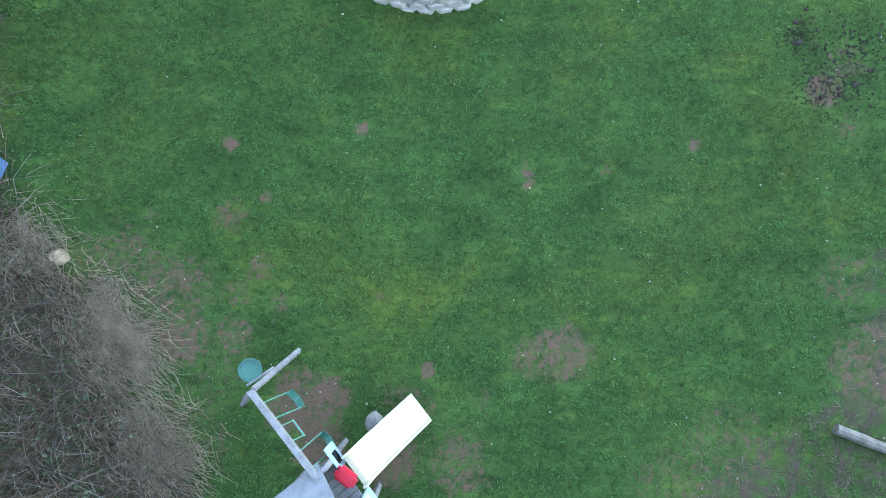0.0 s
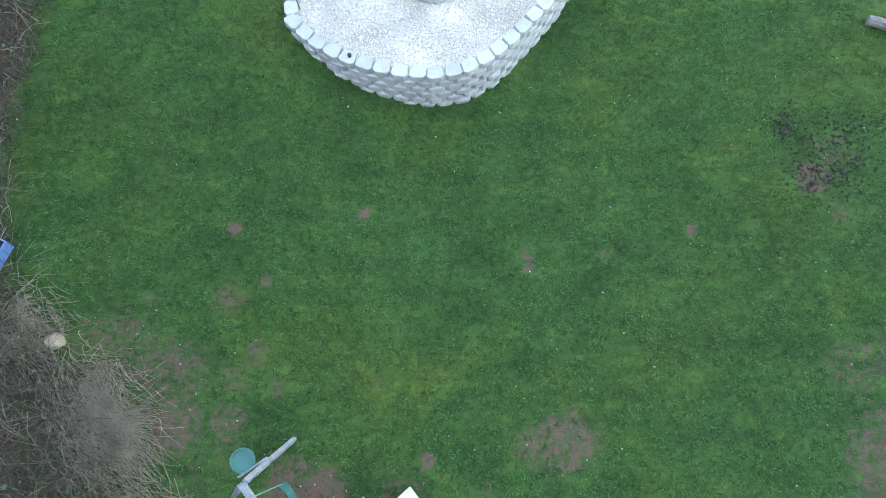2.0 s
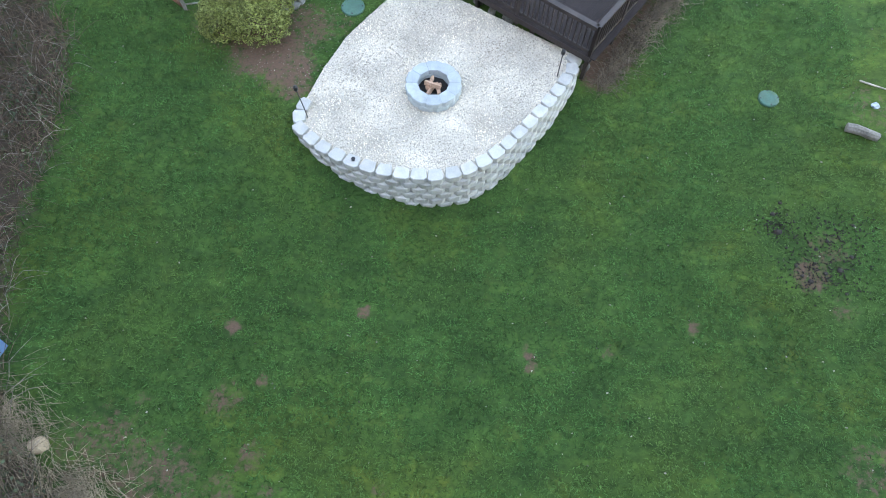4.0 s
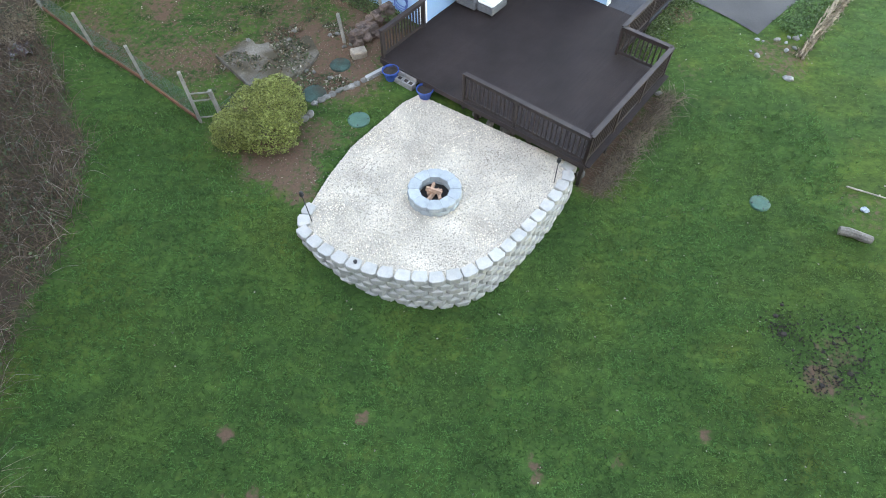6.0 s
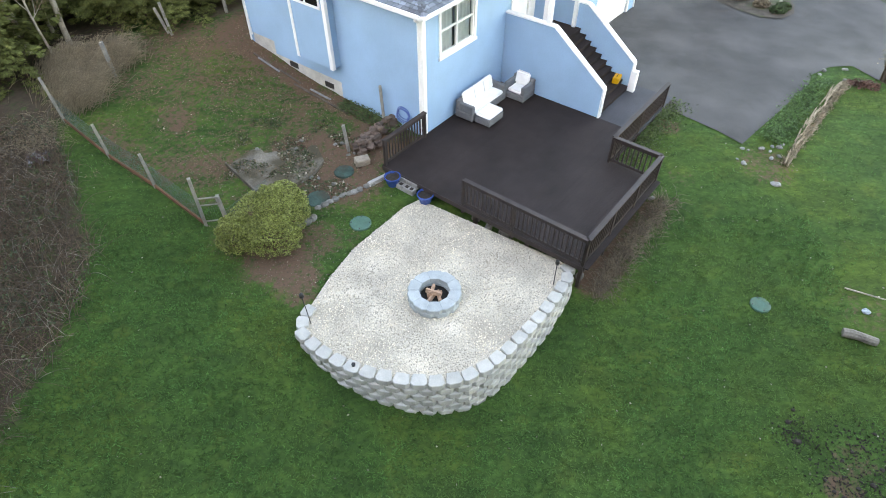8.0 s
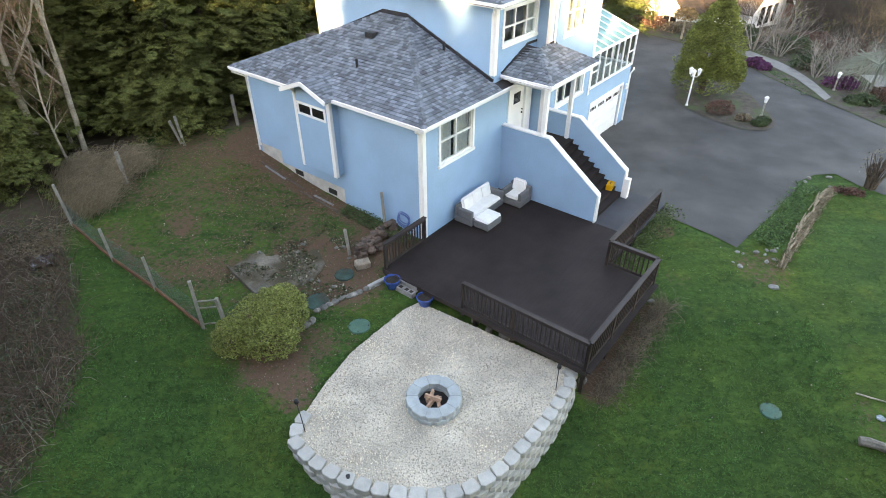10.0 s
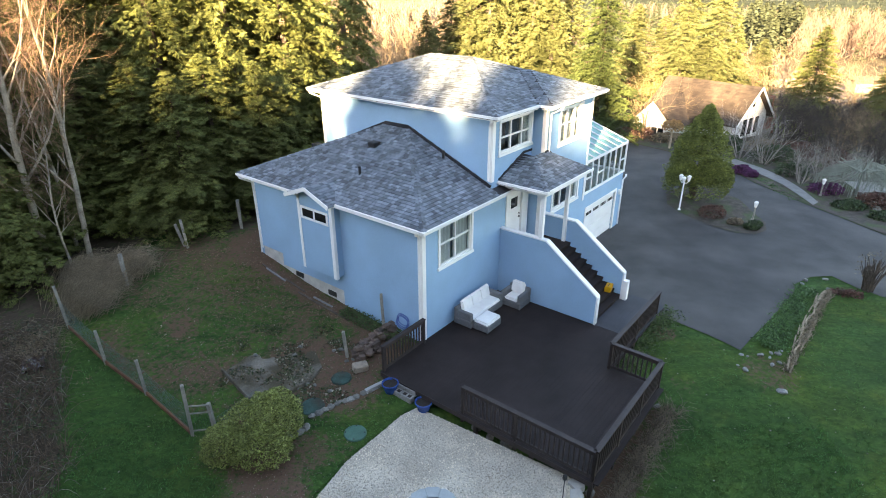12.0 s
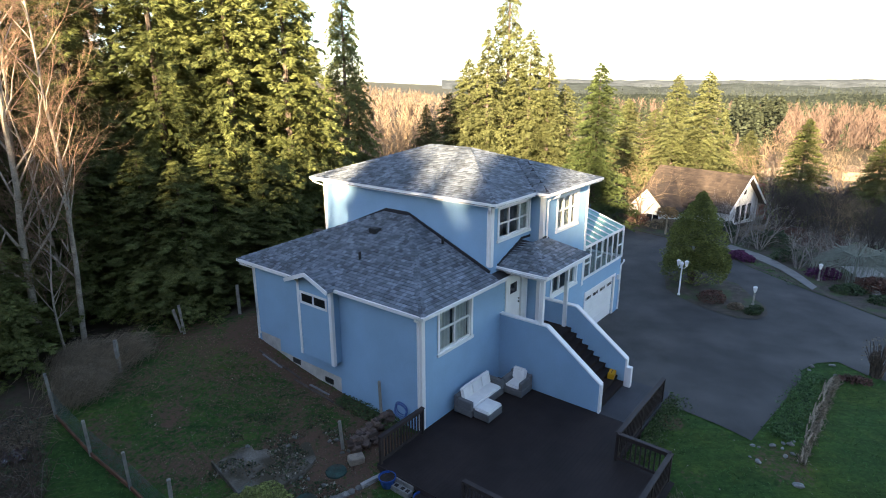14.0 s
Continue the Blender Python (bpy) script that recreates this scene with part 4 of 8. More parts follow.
# ---- shingles ----
def shingles(polys, tab=0.25, gauge=0.145, keep=None):
    """Rows of tabs laid on roof planes, clipped at hips and ridges. Tabs for which keep() holds come back as single pieces."""
    v, f, single = [], [], []
    for pts in polys:
        P = [Vector(p) for p in pts]
        n = (P[1] - P[0]).cross(P[2] - P[0]).normalized()
        if n.z < 0:
            n = -n
        across = Vector((0, 0, 1)).cross(n).normalized()
        up = n.cross(across).normalized()
        uv = [((p - P[0]).dot(across), (p - P[0]).dot(up)) for p in P]
        lo, hi = min(q[1] for q in uv), max(q[1] for q in uv)

        def span(t):
            xs = []
            for (x0, y0), (x1, y1) in zip(uv, uv[1:] + uv[:1]):
                if (y0 - t) * (y1 - t) <= 0 and abs(y1 - y0) > 1e-9:
                    xs.append(x0 + (x1 - x0) * (t - y0) / (y1 - y0))
            return (min(xs), max(xs)) if xs else (0, 0)

        row, t = 0, lo
        while t < hi - 0.02:
            t1 = min(t + gauge - 0.006, hi - 0.002)
            a0, b0 = span(t + 0.001)
            a1, b1 = span(t1)
            x = min(a0, a1) - random.uniform(0, tab)
            while x < max(b0, b1):
                w = tab * random.choice((0.55, 0.7, 0.8, 1.0))
                xa, xb = x + 0.004, x + w - 0.004
                c = [(max(xa, a0), t), (min(xb, b0), t), (min(xb, b1), t1), (max(xa, a1), t1)]
                if c[1][0] - c[0][0] > 0.02 and c[2][0] - c[3][0] > -1e-3:
                    lift = random.uniform(0.02, 0.034)
                    q = [P[0] + across * s + up * r for s, r in c]
                    hiq = [q[0] + n * lift, q[1] + n * lift, q[2] + n * 0.006, q[3] + n * 0.006]
                    mid = (q[0] + q[2]) / 2
                    if keep and keep(mid) and len(single) < 290 and xa > a0 and xb < b0 and xa > a1 and xb < b1:
                        single.append(((q[0] + q[1]) / 2, across, up, n, w))
                    else:
                        o = len(v)
                        v += [*hiq, q[0], q[1]]
                        f += [(o, o + 1, o + 2, o + 3), (o + 4, o + 5, o + 1, o)]
                x += w
            row += 1
            t += gauge
    return v, f, single


def lay(polys, keep=None):
    v, f, single = shingles(polys, keep=keep)
    ob = part("shingle_field", mesh_of("shingle_field", v, f, M_ROOF), None, house)
    tagged(ob, "grey composition shingles", kind="stuff")
    made = {}
    for p, across, up, n, w in single:
        key = round(w, 3)
        if key not in made:
            made[key] = mesh_of("shingle", [(-w / 2 + 0.004, 0, 0.027), (w / 2 - 0.004, 0, 0.027), (w / 2 - 0.004, 0.139, 0.006), (-w / 2 + 0.004, 0.139, 0.006), (-w / 2 + 0.004, 0, 0), (w / 2 - 0.004, 0, 0)], [(0, 1, 2, 3), (4, 5, 1, 0)], M_ROOF)
        s = part("shingle", made[key], None, house)
        m = Matrix((across, up, n)).transposed().to_4x4()
        m.translation = p
        s.matrix_local = m


lay(LOW_ROOF, lambda p: p.x + p.y < 3.4)
lay(HIGH_ROOF)
lay(PORCH)
lay([[(-0.75, 3.55, 4.665), (0.7, 3.55, 4.665), (0.7, 4.65, 5.085), (-0.75, 4.65, 5.085)], [(-0.75, 5.75, 4.665), (0.7, 5.75, 4.665), (0.7, 4.65, 5.085), (-0.75, 4.65, 5.085)]])


CAPS = bmesh.new()


def ridge_caps(p, q):
    p, q = Vector(p), Vector(q)
    d = (q - p)
    bm = CAPS
    n = int(d.length / 0.16)
    side = d.cross(Vector((0, 0, 1))).normalized()
    for i in range(n):
        a, b = p + d * (i / n), p + d * ((i + 1) / n)
        k = Vector((0, 0, 0.035 + 0.008 * (i % 2)))
        vs = [a + side * 0.13 - Vector((0, 0, 0.02)), a + k, a - side * 0.13 - Vector((0, 0, 0.02)), b + side * 0.13 - Vector((0, 0, 0.03)), b + k * 0.6, b - side * 0.13 - Vector((0, 0, 0.03))]
        w = [bm.verts.new(c) for c in vs]
        bm.faces.new((w[0], w[1], w[4], w[3]))
        bm.faces.new((w[1], w[2], w[5], w[4]))


ridge_caps((-OV, -OV, E5), (3.8, 3.8, low_z(3.82, 3.82)))
ridge_caps((-OV, 9.25, E5), (3.8, 5.05, low_z(3.82, 3.82)))
ridge_caps((3.42, -OV, UE), (7.15, 3.33, RZ))
ridge_caps((10.9, -0.95, UE), (7.15, 3.33, RZ))
ridge_caps((3.42, 9.15, UE), (7.15, 5.42, RZ))
ridge_caps((7.15, 3.33, RZ), (7.15, 5.42, RZ))
ridge_caps((4.25, -2.0, PORCH_Z), (5.9, -0.55, 5.62))
ridge_caps((7.75, -2.0, PORCH_Z), (6.8, -0.55, 5.62))
ridge_caps((5.9, -0.55, 5.63), (6.8, -0.55, 5.63))
tagged(part("ridge_capping", CAPS, M_ROOF, house), "folded shingle caps along hips and ridges", kind="stuff")

# ---- trees ----
def conifer_mesh(seed, h, r, mat, dens=1.0, droop=0.25, clump=0.45, base=0.05, tip=0.8):
    """A crown of drooping branches set with many small sprays; uneven, with gaps."""
    rng = np.random.default_rng(seed)
    n = int(190 * dens * h / 14)
    lump = rng.uniform(0.75, 1.2, 12)
    t = (np.arange(n) + rng.uniform(size=n)) / n
    a = rng.uniform(0, 2 * math.pi, n)
    ln = r * np.maximum(0.03, (1 - t) ** tip) * rng.uniform(0.65, 1.1, n) * lump[(a / (2 * math.pi) * 12).astype(int) % 12]
    m = np.maximum(4, (ln / clump * 5.5).astype(int))
    i = np.repeat(np.arange(n), m)
    k = len(i)
    z, a, ln = (h * (base + (1 - base) * t))[i], a[i], ln[i]
    q = 0.15 + 0.85 * rng.uniform(size=k) ** 0.8
    d = np.stack([np.cos(a), np.sin(a), np.zeros(k)], 1)
    s = np.stack([-np.sin(a), np.cos(a), np.zeros(k)], 1)
    side = rng.uniform(-1, 1, k) * (0.28 * ln * (1.05 - q) + 0.12)
    p = d * (q * ln)[:, None] + s * side[:, None]
    p[:, 2] += z - droop * ln * q * q + rng.uniform(-0.12, 0.12, k)
    g = (clump * rng.uniform(0.6, 1.25, k))[:, None]
    e1 = d * rng.uniform(0.5, 1.0, (k, 1)) + s * (0.9 * side / (abs(side) + 0.1) + rng.uniform(-0.4, 0.4, k))[:, None]
    e1[:, 2] += rng.uniform(-0.65, 0.1, k)
    e1 *= g / np.linalg.norm(e1, axis=1, keepdims=True)
    e2 = np.cross(e1, rng.normal(size=(k, 3)) * 0.5 + np.array([0, 0, 1.0]))
    e2 /= np.linalg.norm(e2, axis=1, keepdims=True) + 1e-6
    out = []
    # a spray: three slim slivers fanned from one twig
    for fan in (-0.55, 0.0, 0.5):
        end = p + e1 * rng.uniform(0.7, 1.1, (k, 1)) * (1 - 0.35 * abs(fan)) + e2 * fan * g
        end[:, 2] += rng.uniform(-0.15, 0.02, k) * g[:, 0]
        root = p - e1 * 0.45 + e2 * fan * 0.12 * g
        mid = (root + end) / 2
        wd = e2 * 0.13 * g
        wd[:, 2] += rng.uniform(-0.06, 0.06, k) * g[:, 0]
        out.append(np.stack([root, mid + wd, end, mid - wd], 1))
    return mesh_quads("crown", np.concatenate(out).reshape(-1, 3), mat)


def trunk_mesh(h, r, mat, sides=8):
    bm = bmesh.new()
    tube(bm, [(0, 0, -0.5), (0.03 * r, 0, h * 0.3), (0, 0.05 * r, h * 0.7), (0, 0, h)], [r * 1.15, r * 0.8, r * 0.4, 0.02], sides)
    me = bpy.data.meshes.new("trunk")
    bm.to_mesh(me)
    bm.free()
    me.materials.append(mat)
    return me


CONES = []
for sd, tip, dr in ((1, 0.8, 0.35), (2, 0.62, 0.25), (3, 0.9, 0.45)):
    CONES.append((conifer_mesh(sd, 20, 5.0, M_CONIFER, 1.7, dr, clump=0.24, tip=tip), trunk_mesh(19.4, 0.32, M_BARK)))


def conifer(x, y, h, r, kind=0, label="tall dark green conifer", z=None, crowns=CONES, size=(5.0, 20.0), mat=None):
    t = thing("conifer", pose(x, y, land(x, y) if z is None else z, 0, 0, random.uniform(0, 360)) @ Matrix.Diagonal((r / size[0], r / size[0], h / size[1], 1)), label, "tree", group="conifers round the garden")
    c = part("crown", crowns[kind][0], None, t)
    part("trunk", crowns[kind][1], None, t)
    if mat:
        c.material_slots[0].link = "OBJECT"
        c.material_slots[0].material = mat
    return t


def polar(az, r):
    return r * math.sin(radians(az)), r * math.cos(radians(az))


# the wood west of the house: bearing, distance, height, spread
for az, r, h, w, k in ((-46, 29, 17, 4.6, 0), (-40, 33, 19, 5.0, 1), (-36, 36, 22, 5.2, 2), (-32, 34, 19, 5.0, 1), (-28.5, 36, 22, 5.4, 1), (-25.5, 33, 20, 4.8, 0), (-22, 36, 22, 5.0, 2),
                       (-19.5, 33, 18.5, 4.6, 1), (-17, 37, 20, 4.8, 1), (-14.6, 34, 18, 4.6, 1), (-13.0, 36, 16, 4.0, 0), (-33, 44, 25, 5.6, 2), (-24, 44, 26, 5.6, 0), (-18.5, 45, 24, 5.2, 1), (-38, 42, 23, 5.2, 0), (-28, 29, 7.5, 3.6, 1), (-22, 29, 7.5, 3.6, 1), (-40.5, 27, 8, 3.2, 0), (-17.5, 30, 7, 3.2, 1), (-25, 28, 7, 3.2, 1), (-34, 30, 11, 3.8, 1)):
    conifer(*polar(az, r), h, w, k)
conifer(*polar(-9.2, 62), 23.5, 5.4, 2, "lone tall fir with a narrow spire")
# the sunlit group behind the house
for az, r, h, w, k in ((0.8, 57, 11, 4.2, 1), (2.6, 55, 14, 4.6, 1), (4.4, 54, 16.4, 4.4, 0), (6.3, 57, 24, 4.8, 2), (8.4, 55, 16.6, 4.6, 1), (10.2, 54, 14.5, 4.6, 2), (11.8, 57, 12, 4.4, 1), (14.9, 48, 13.2, 3.7, 1), (-1.5, 74, 10, 4, 0),
                       (17.6, 78, 12, 4.6, 1), (20.0, 82, 11, 4.4, 1), (21.7, 74, 14.5, 4.2, 1), (24.2, 74, 14.8, 4.6, 1), (25.8, 80, 11, 4.2, 2), (28.0, 90, 9, 4, 1)):
    conifer(*polar(az, r), h, w, k, "tall conifer in low evening sun", mat=M_FIR if az == 14.9 else M_SUNNEEDLE)
conifer(*polar(32.2, 62), 9.5, 3.6, 1, "broad green conifer below the neighbouring house")
conifer(*polar(37.5, 64), 8.0, 3.6, 1, "broad green conifer below the neighbouring house")

# tall unseen wood added behind the lawn keeps low sun off the garden
def wood_top(u):
    """How far the wood's tops rise above their row's height; u runs across the sun's way."""
    # uneven tops decide where sun patches fall on house and trees
    for u1, e in ((-36.4, 4.6), (-28, 0.8), (-25.2, 0.2), (-22.6, 3.6), (-19.8, 1.4), (-16.6, 4.0), (-13.6, -0.5), (-4, 3.0)):
        if u < u1:
            return e
    return 6.5


random.seed(5)
SHADE_WOOD = [(conifer_mesh(20 + k, 14, 3.1, M_CONIFER, 1.3, 0.3, clump=0.62, tip=0.75), CONES[0][1]) for k in range(3)]
for row, (yy, hh) in enumerate(((-20, 18.6), (-24, 19.6), (-28, 20.8), (-33, 22.2), (-38, 23.6))):
    for i in range(35):
        x = -66 + i * 2.9 + random.uniform(-1, 1) + row * 1.2
        t = conifer(x, yy + random.uniform(-1.5, 1.5), hh + random.uniform(-0.7, 0.7) + wood_top(x - 0.4 * (yy + 29)), 5.2, (i + row) % 3, crowns=SHADE_WOOD, size=(3.1, 14.0))
# the same unseen wood, added along the west side to darken the garden there
for i in range(11):
    for x, h in ((-20.0, 8.0), (-24.5, 9.5)):
        conifer(x - (2.0 if i > 8 else 0) + random.uniform(-0.8, 0.8), -16 + i * 2.6 + random.uniform(-0.8, 0.8), h + (1.0 + (10 - i) if i > 2 else 5.0) + random.uniform(-1, 1), 4.4, i % 3, crowns=SHADE_WOOD, size=(3.1, 14.0))

# ---- numpy twig builder ----
def prisms(segs, name, mat, sides=3):
    """Tapered thin stems; segs rows of (x0, y0, z0, x1, y1, z1, r0, r1)."""
    s = np.asarray(segs, float)
    a, b = s[:, 0:3], s[:, 3:6]
    d = b - a
    d /= np.linalg.norm(d, axis=1, keepdims=True) + 1e-9
    ref = np.where(np.abs(d[:, 2:3]) > 0.9, np.array([[1.0, 0, 0]]), np.array([[0, 0, 1.0]]))
    u = np.cross(d, ref)
    u /= np.linalg.norm(u, axis=1, keepdims=True) + 1e-9
    w = np.cross(d, u)
    rings = []
    for p, r in ((a, s[:, 6:7]), (b, s[:, 7:8])):
        for k in range(sides):
            t = 2 * math.pi * k / sides
            rings.append(p + (u * math.cos(t) + w * math.sin(t)) * r)
    v = np.stack(rings, 1).reshape(-1, 3)
    n = len(s)
    faces = []
    for k in range(sides):
        j = (k + 1) % sides
        faces.append(np.stack([np.arange(n) * 2 * sides + q for q in (k, j, sides + j, sides + k)], 1))
    faces = np.concatenate(faces)
    me = bpy.data.meshes.new(name)
    me.vertices.add(len(v))
    me.vertices.foreach_set("co", v.ravel())
    me.loops.add(faces.size)
    me.loops.foreach_set("vertex_index", faces.ravel().astype(np.int32))
    me.polygons.add(len(faces))
    me.polygons.foreach_set("loop_start", np.arange(len(faces), dtype=np.int32) * 4)
    me.update(calc_edges=True)
    me.materials.append(mat)
    return me


def leaves(points, size, seed, name, mat, aspect=0.5, up=0.4):
    """Small leaf quads at points, turned at random."""
    rng = np.random.default_rng(seed)
    p = np.asarray(points, float)
    n = len(p)
    e1 = rng.normal(size=(n, 3))
    e1[:, 2] *= up
    e1 /= np.linalg.norm(e1, axis=1, keepdims=True)
    e2 = np.cross(e1, rng.normal(size=(n, 3)))
    e2 /= np.linalg.norm(e2, axis=1, keepdims=True) + 1e-9
    g = size * rng.uniform(0.6, 1.3, (n, 1))
    v = np.stack([p - e1 * g * 0.5, p + e2 * g * aspect * 0.5, p + e1 * g * 0.5, p - e2 * g * aspect * 0.5], 1).reshape(-1, 3)
    return mesh_quads(name, v, mat)


# ---- grass on the lawn ----
M_GRASS = material("grass_blades", (0.05, 0.13, 0.034), 0.8, vary=0.3, scale=1.1, fine=9, bump=0, second=(0.075, 0.14, 0.036), mix_at=0.56, rand=0.6, spec=0.2, translucent=0.25)
NO_GRASS = [HOUSE @ Vector((x, y, 0)) for x, y in ((-2.3, 0.0), (0, 0), (0, 8.9), (15.2, 8.9), (15.2, -6), (2.6, -5.7), (2.6, -7.3), (-2.3, -7.3))]
NO_GRASS = [(p.x, p.y) for p in NO_GRASS]


def turf(x, y):
    return not (inside(x, y, PAD) or inside(x, y, DRIVE) or inside(x, y, NO_GRASS))


_rng = np.random.default_rng(7)
_v, _f = [], []
while len(_f) < 225000:
    x, y = (_rng.uniform(-10.5, 11), _rng.uniform(-5, 13)) if _rng.uniform() < 0.62 else (_rng.uniform(-13, 19), _rng.uniform(-6, 24))
    if not turf(x, y) or _rng.uniform() < 1.15 * soil(x, y) + 0.7 * wild(x, y):
        continue
    if noise.noise((x * 1.3, y * 1.3, 2.0)) < _rng.uniform(-0.9, -0.1):
        continue
    z = rough_land(x, y) - 0.005
    for _ in range(3):
        a, h, w = _rng.uniform(0, 6.283), _rng.uniform(0.025, 0.065), _rng.uniform(0.006, 0.015)
        lx, ly = math.cos(a), math.sin(a)
        lean = _rng.uniform(1.0, 2.4) * h
        ox, oy = _rng.uniform(-0.05, 0.05, 2)
        o = len(_v)
        _v += [(x + ox - ly * w, y + oy + lx * w, z), (x + ox + ly * w, y + oy - lx * w, z), (x + ox + lx * lean, y + oy + ly * lean, z + h)]
        _f.append((o, o + 1, o + 2))
tagged(part("grass", mesh_of("grass", _v, _f, M_GRASS), None), "short tufts of green lawn grass", "grass", kind="stuff")

# dead leaves, clods and pale specks strewn over the lawn
_pts = []
for _ in range(2200):
    x, y = _rng.uniform(-12, 13), _rng.uniform(-5, 20)
    if turf(x, y) and _rng.uniform() < 0.35 + 0.5 * soil(x, y):
        _pts.append((x, y, rough_land(x, y) + 0.03))
M_LITTER = material("dead_leaf", (0.3, 0.26, 0.2), 0.9, vary=0.4, scale=9, bump=0, rand=0.6)
tagged(part("leaf_litter", leaves(_pts, 0.055, 3, "leaf_litter", M_LITTER, 0.7, 0.2), None), "scattered pale dead leaves and clods", "leaf litter", kind="stuff")

_v, _f = [], []
_n = 0
while _n < 5200:
    x, y = _rng.uniform(-8.5, 5.6), _rng.uniform(9.5, 24)
    if _rng.uniform() > soil(x, y) or not turf(x, y):
        continue
    s = _rng.uniform(0.01, 0.028)
    q = Euler(_rng.uniform(0, 6.28, 3)).to_matrix()
    z = rough_land(x, y)
    o = len(_v)
    for c in ((1, 0, 0), (-0.8, 0.3, 0), (0, 0.75, 0.1), (0.1, -0.75, 0), (0, 0, 0.6), (0, 0, -0.6)):
        w = q @ Vector(c) * s
        _v.append((x + w.x, y + w.y, z + 0.01 + w.z))
    _f += [(o + a, o + b, o + c) for a, b, c in ((0, 2, 4), (2, 1, 4), (1, 3, 4), (3, 0, 4), (2, 0, 5), (1, 2, 5), (3, 1, 5), (0, 3, 5))]
    _n += 1
M_CLOD = material("clod", (0.16, 0.125, 0.09), 0.95, vary=0.4, scale=6, bump=0, rand=0.75)
tagged(part("clods", mesh_of("clods", _v, _f, M_CLOD), None), "earth clods and pebbles on the bare soil", "soil", kind="stuff")

# ---- gravel stones ----
_v, _f = [], []
_n = 0
while _n < 17000:
    x, y = _rng.uniform(-3.7, 3.5), _rng.uniform(7.0, 13.3)
    if not inside(x, y, PAD) or math.hypot(x + 0.24, y - 9.58) < 0.36:
        continue
    s = _rng.uniform(0.014, 0.034)
    q = Euler(_rng.uniform(0, 6.28, 3)).to_matrix()
    o = len(_v)
    for c in ((1, 0, 0), (-1, 0, 0), (0, 0.75, 0), (0, -0.75, 0), (0, 0, 0.6), (0, 0, -0.6)):
        w = q @ Vector(c) * s
        _v.append((x + w.x, y + w.y, 0.008 + w.z))
    _f += [(o + a, o + b, o + c) for a, b, c in ((0, 2, 4), (2, 1, 4), (1, 3, 4), (3, 0, 4), (2, 0, 5), (1, 2, 5), (3, 1, 5), (0, 3, 5))]
    _n += 1
M_STONE = material("gravel_stone", (0.66, 0.585, 0.475), 0.85, vary=0.2, scale=0.7, fine=40, bump=0, rand=0.38, second=(0.46, 0.39, 0.31), mix_at=0.6)
tagged(part("gravel_stones", mesh_of("gravel_stones", _v, _f, M_STONE), None), "loose crushed white stones", "gravel", kind="stuff")

# ---- firewood in the pit ----
M_LOG = material("split_wood", (0.5, 0.3, 0.2), 0.85, vary=0.25, scale=8, fine=60)
def firewood(x, y, z, ln, a, tilt, w=0.1):
    t = bmesh.new()
    vs = [(0, -w / 2, 0), (0, w / 2, 0), (0, w * 0.45, w * 0.7), (0, -w * 0.2, w * 0.95)]
    lo = [t.verts.new((-ln / 2, b, c)) for _, b, c in vs]
    hi = [t.verts.new((ln / 2, b * 0.9, c * 0.95)) for _, b, c in vs]
    t.faces.new(lo)
    t.faces.new(hi[::-1])
    for i in range(4):
        t.faces.new((lo[i], lo[(i + 1) % 4], hi[(i + 1) % 4], hi[i]))
    ob = part("firewood", t, M_LOG)
    ob.matrix_world = pose(x, y, z, 0, tilt, a)
    return tagged(ob, "split log of pale reddish firewood", "firewood", group="firewood in the pit")


firewood(-0.24, 9.6, 0.1, 0.4, 15, 0)
firewood(-0.3, 9.5, 0.1, 0.4, 60, 0)
firewood(-0.12, 9.52, 0.1, 0.36, 100, 0)
firewood(-0.26, 9.57, 0.19, 0.42, -20, 4, 0.11)
firewood(-0.3, 9.68, 0.18, 0.34, 75, 5, 0.09)

# ---- garden stakes with hooks ----
def hook_stake(x, y, z, h, lx, ly):
    b = bmesh.new()
    top = (x + lx, y + ly, z + h)
    tube(b, [(x, y, z - 0.2), (x + lx * 0.5, y + ly * 0.5, z + h * 0.5), top], [0.012] * 3, 6)
    s = part("garden_stake", b, M_METAL)
    tagged(s, "thin black metal stake with a small lamp head", "garden light", group="garden stakes")
    b = bmesh.new()
    tube(b, [(top[0], top[1], top[2] - 0.06), (top[0], top[1], top[2]), (top[0], top[1], top[2] + 0.09), (top[0], top[1], top[2] + 0.12)], [0.03, 0.06, 0.05, 0.01], 8)
    part("lamp_head", b, M_METAL, s)


hook_stake(-3.3, 8.72, 0.0, 0.95, -0.1, 0.1)
hook_stake(2.9, 10.0, 0.0, 0.75, 0.02, 0.1)
cup = bmesh.new()
bmesh.ops.create_cone(cup, cap_ends=True, segments=12, radius1=0.04, radius2=0.05, depth=0.06)
cup = part("tin_cup", cup, M_METAL)
cup.location = (-2.1, 7.45, 0.13)
tagged(cup, "small dark tin standing on the block wall", "cup")

# ---- blue pots and the block steps ----
M_POT = material("blue_glaze", (0.03, 0.09, 0.3), 0.2, vary=0.2, scale=5, bump=0.05)
M_SOIL = material("potting_soil", (0.03, 0.022, 0.017), 0.95, vary=0.4, scale=10)


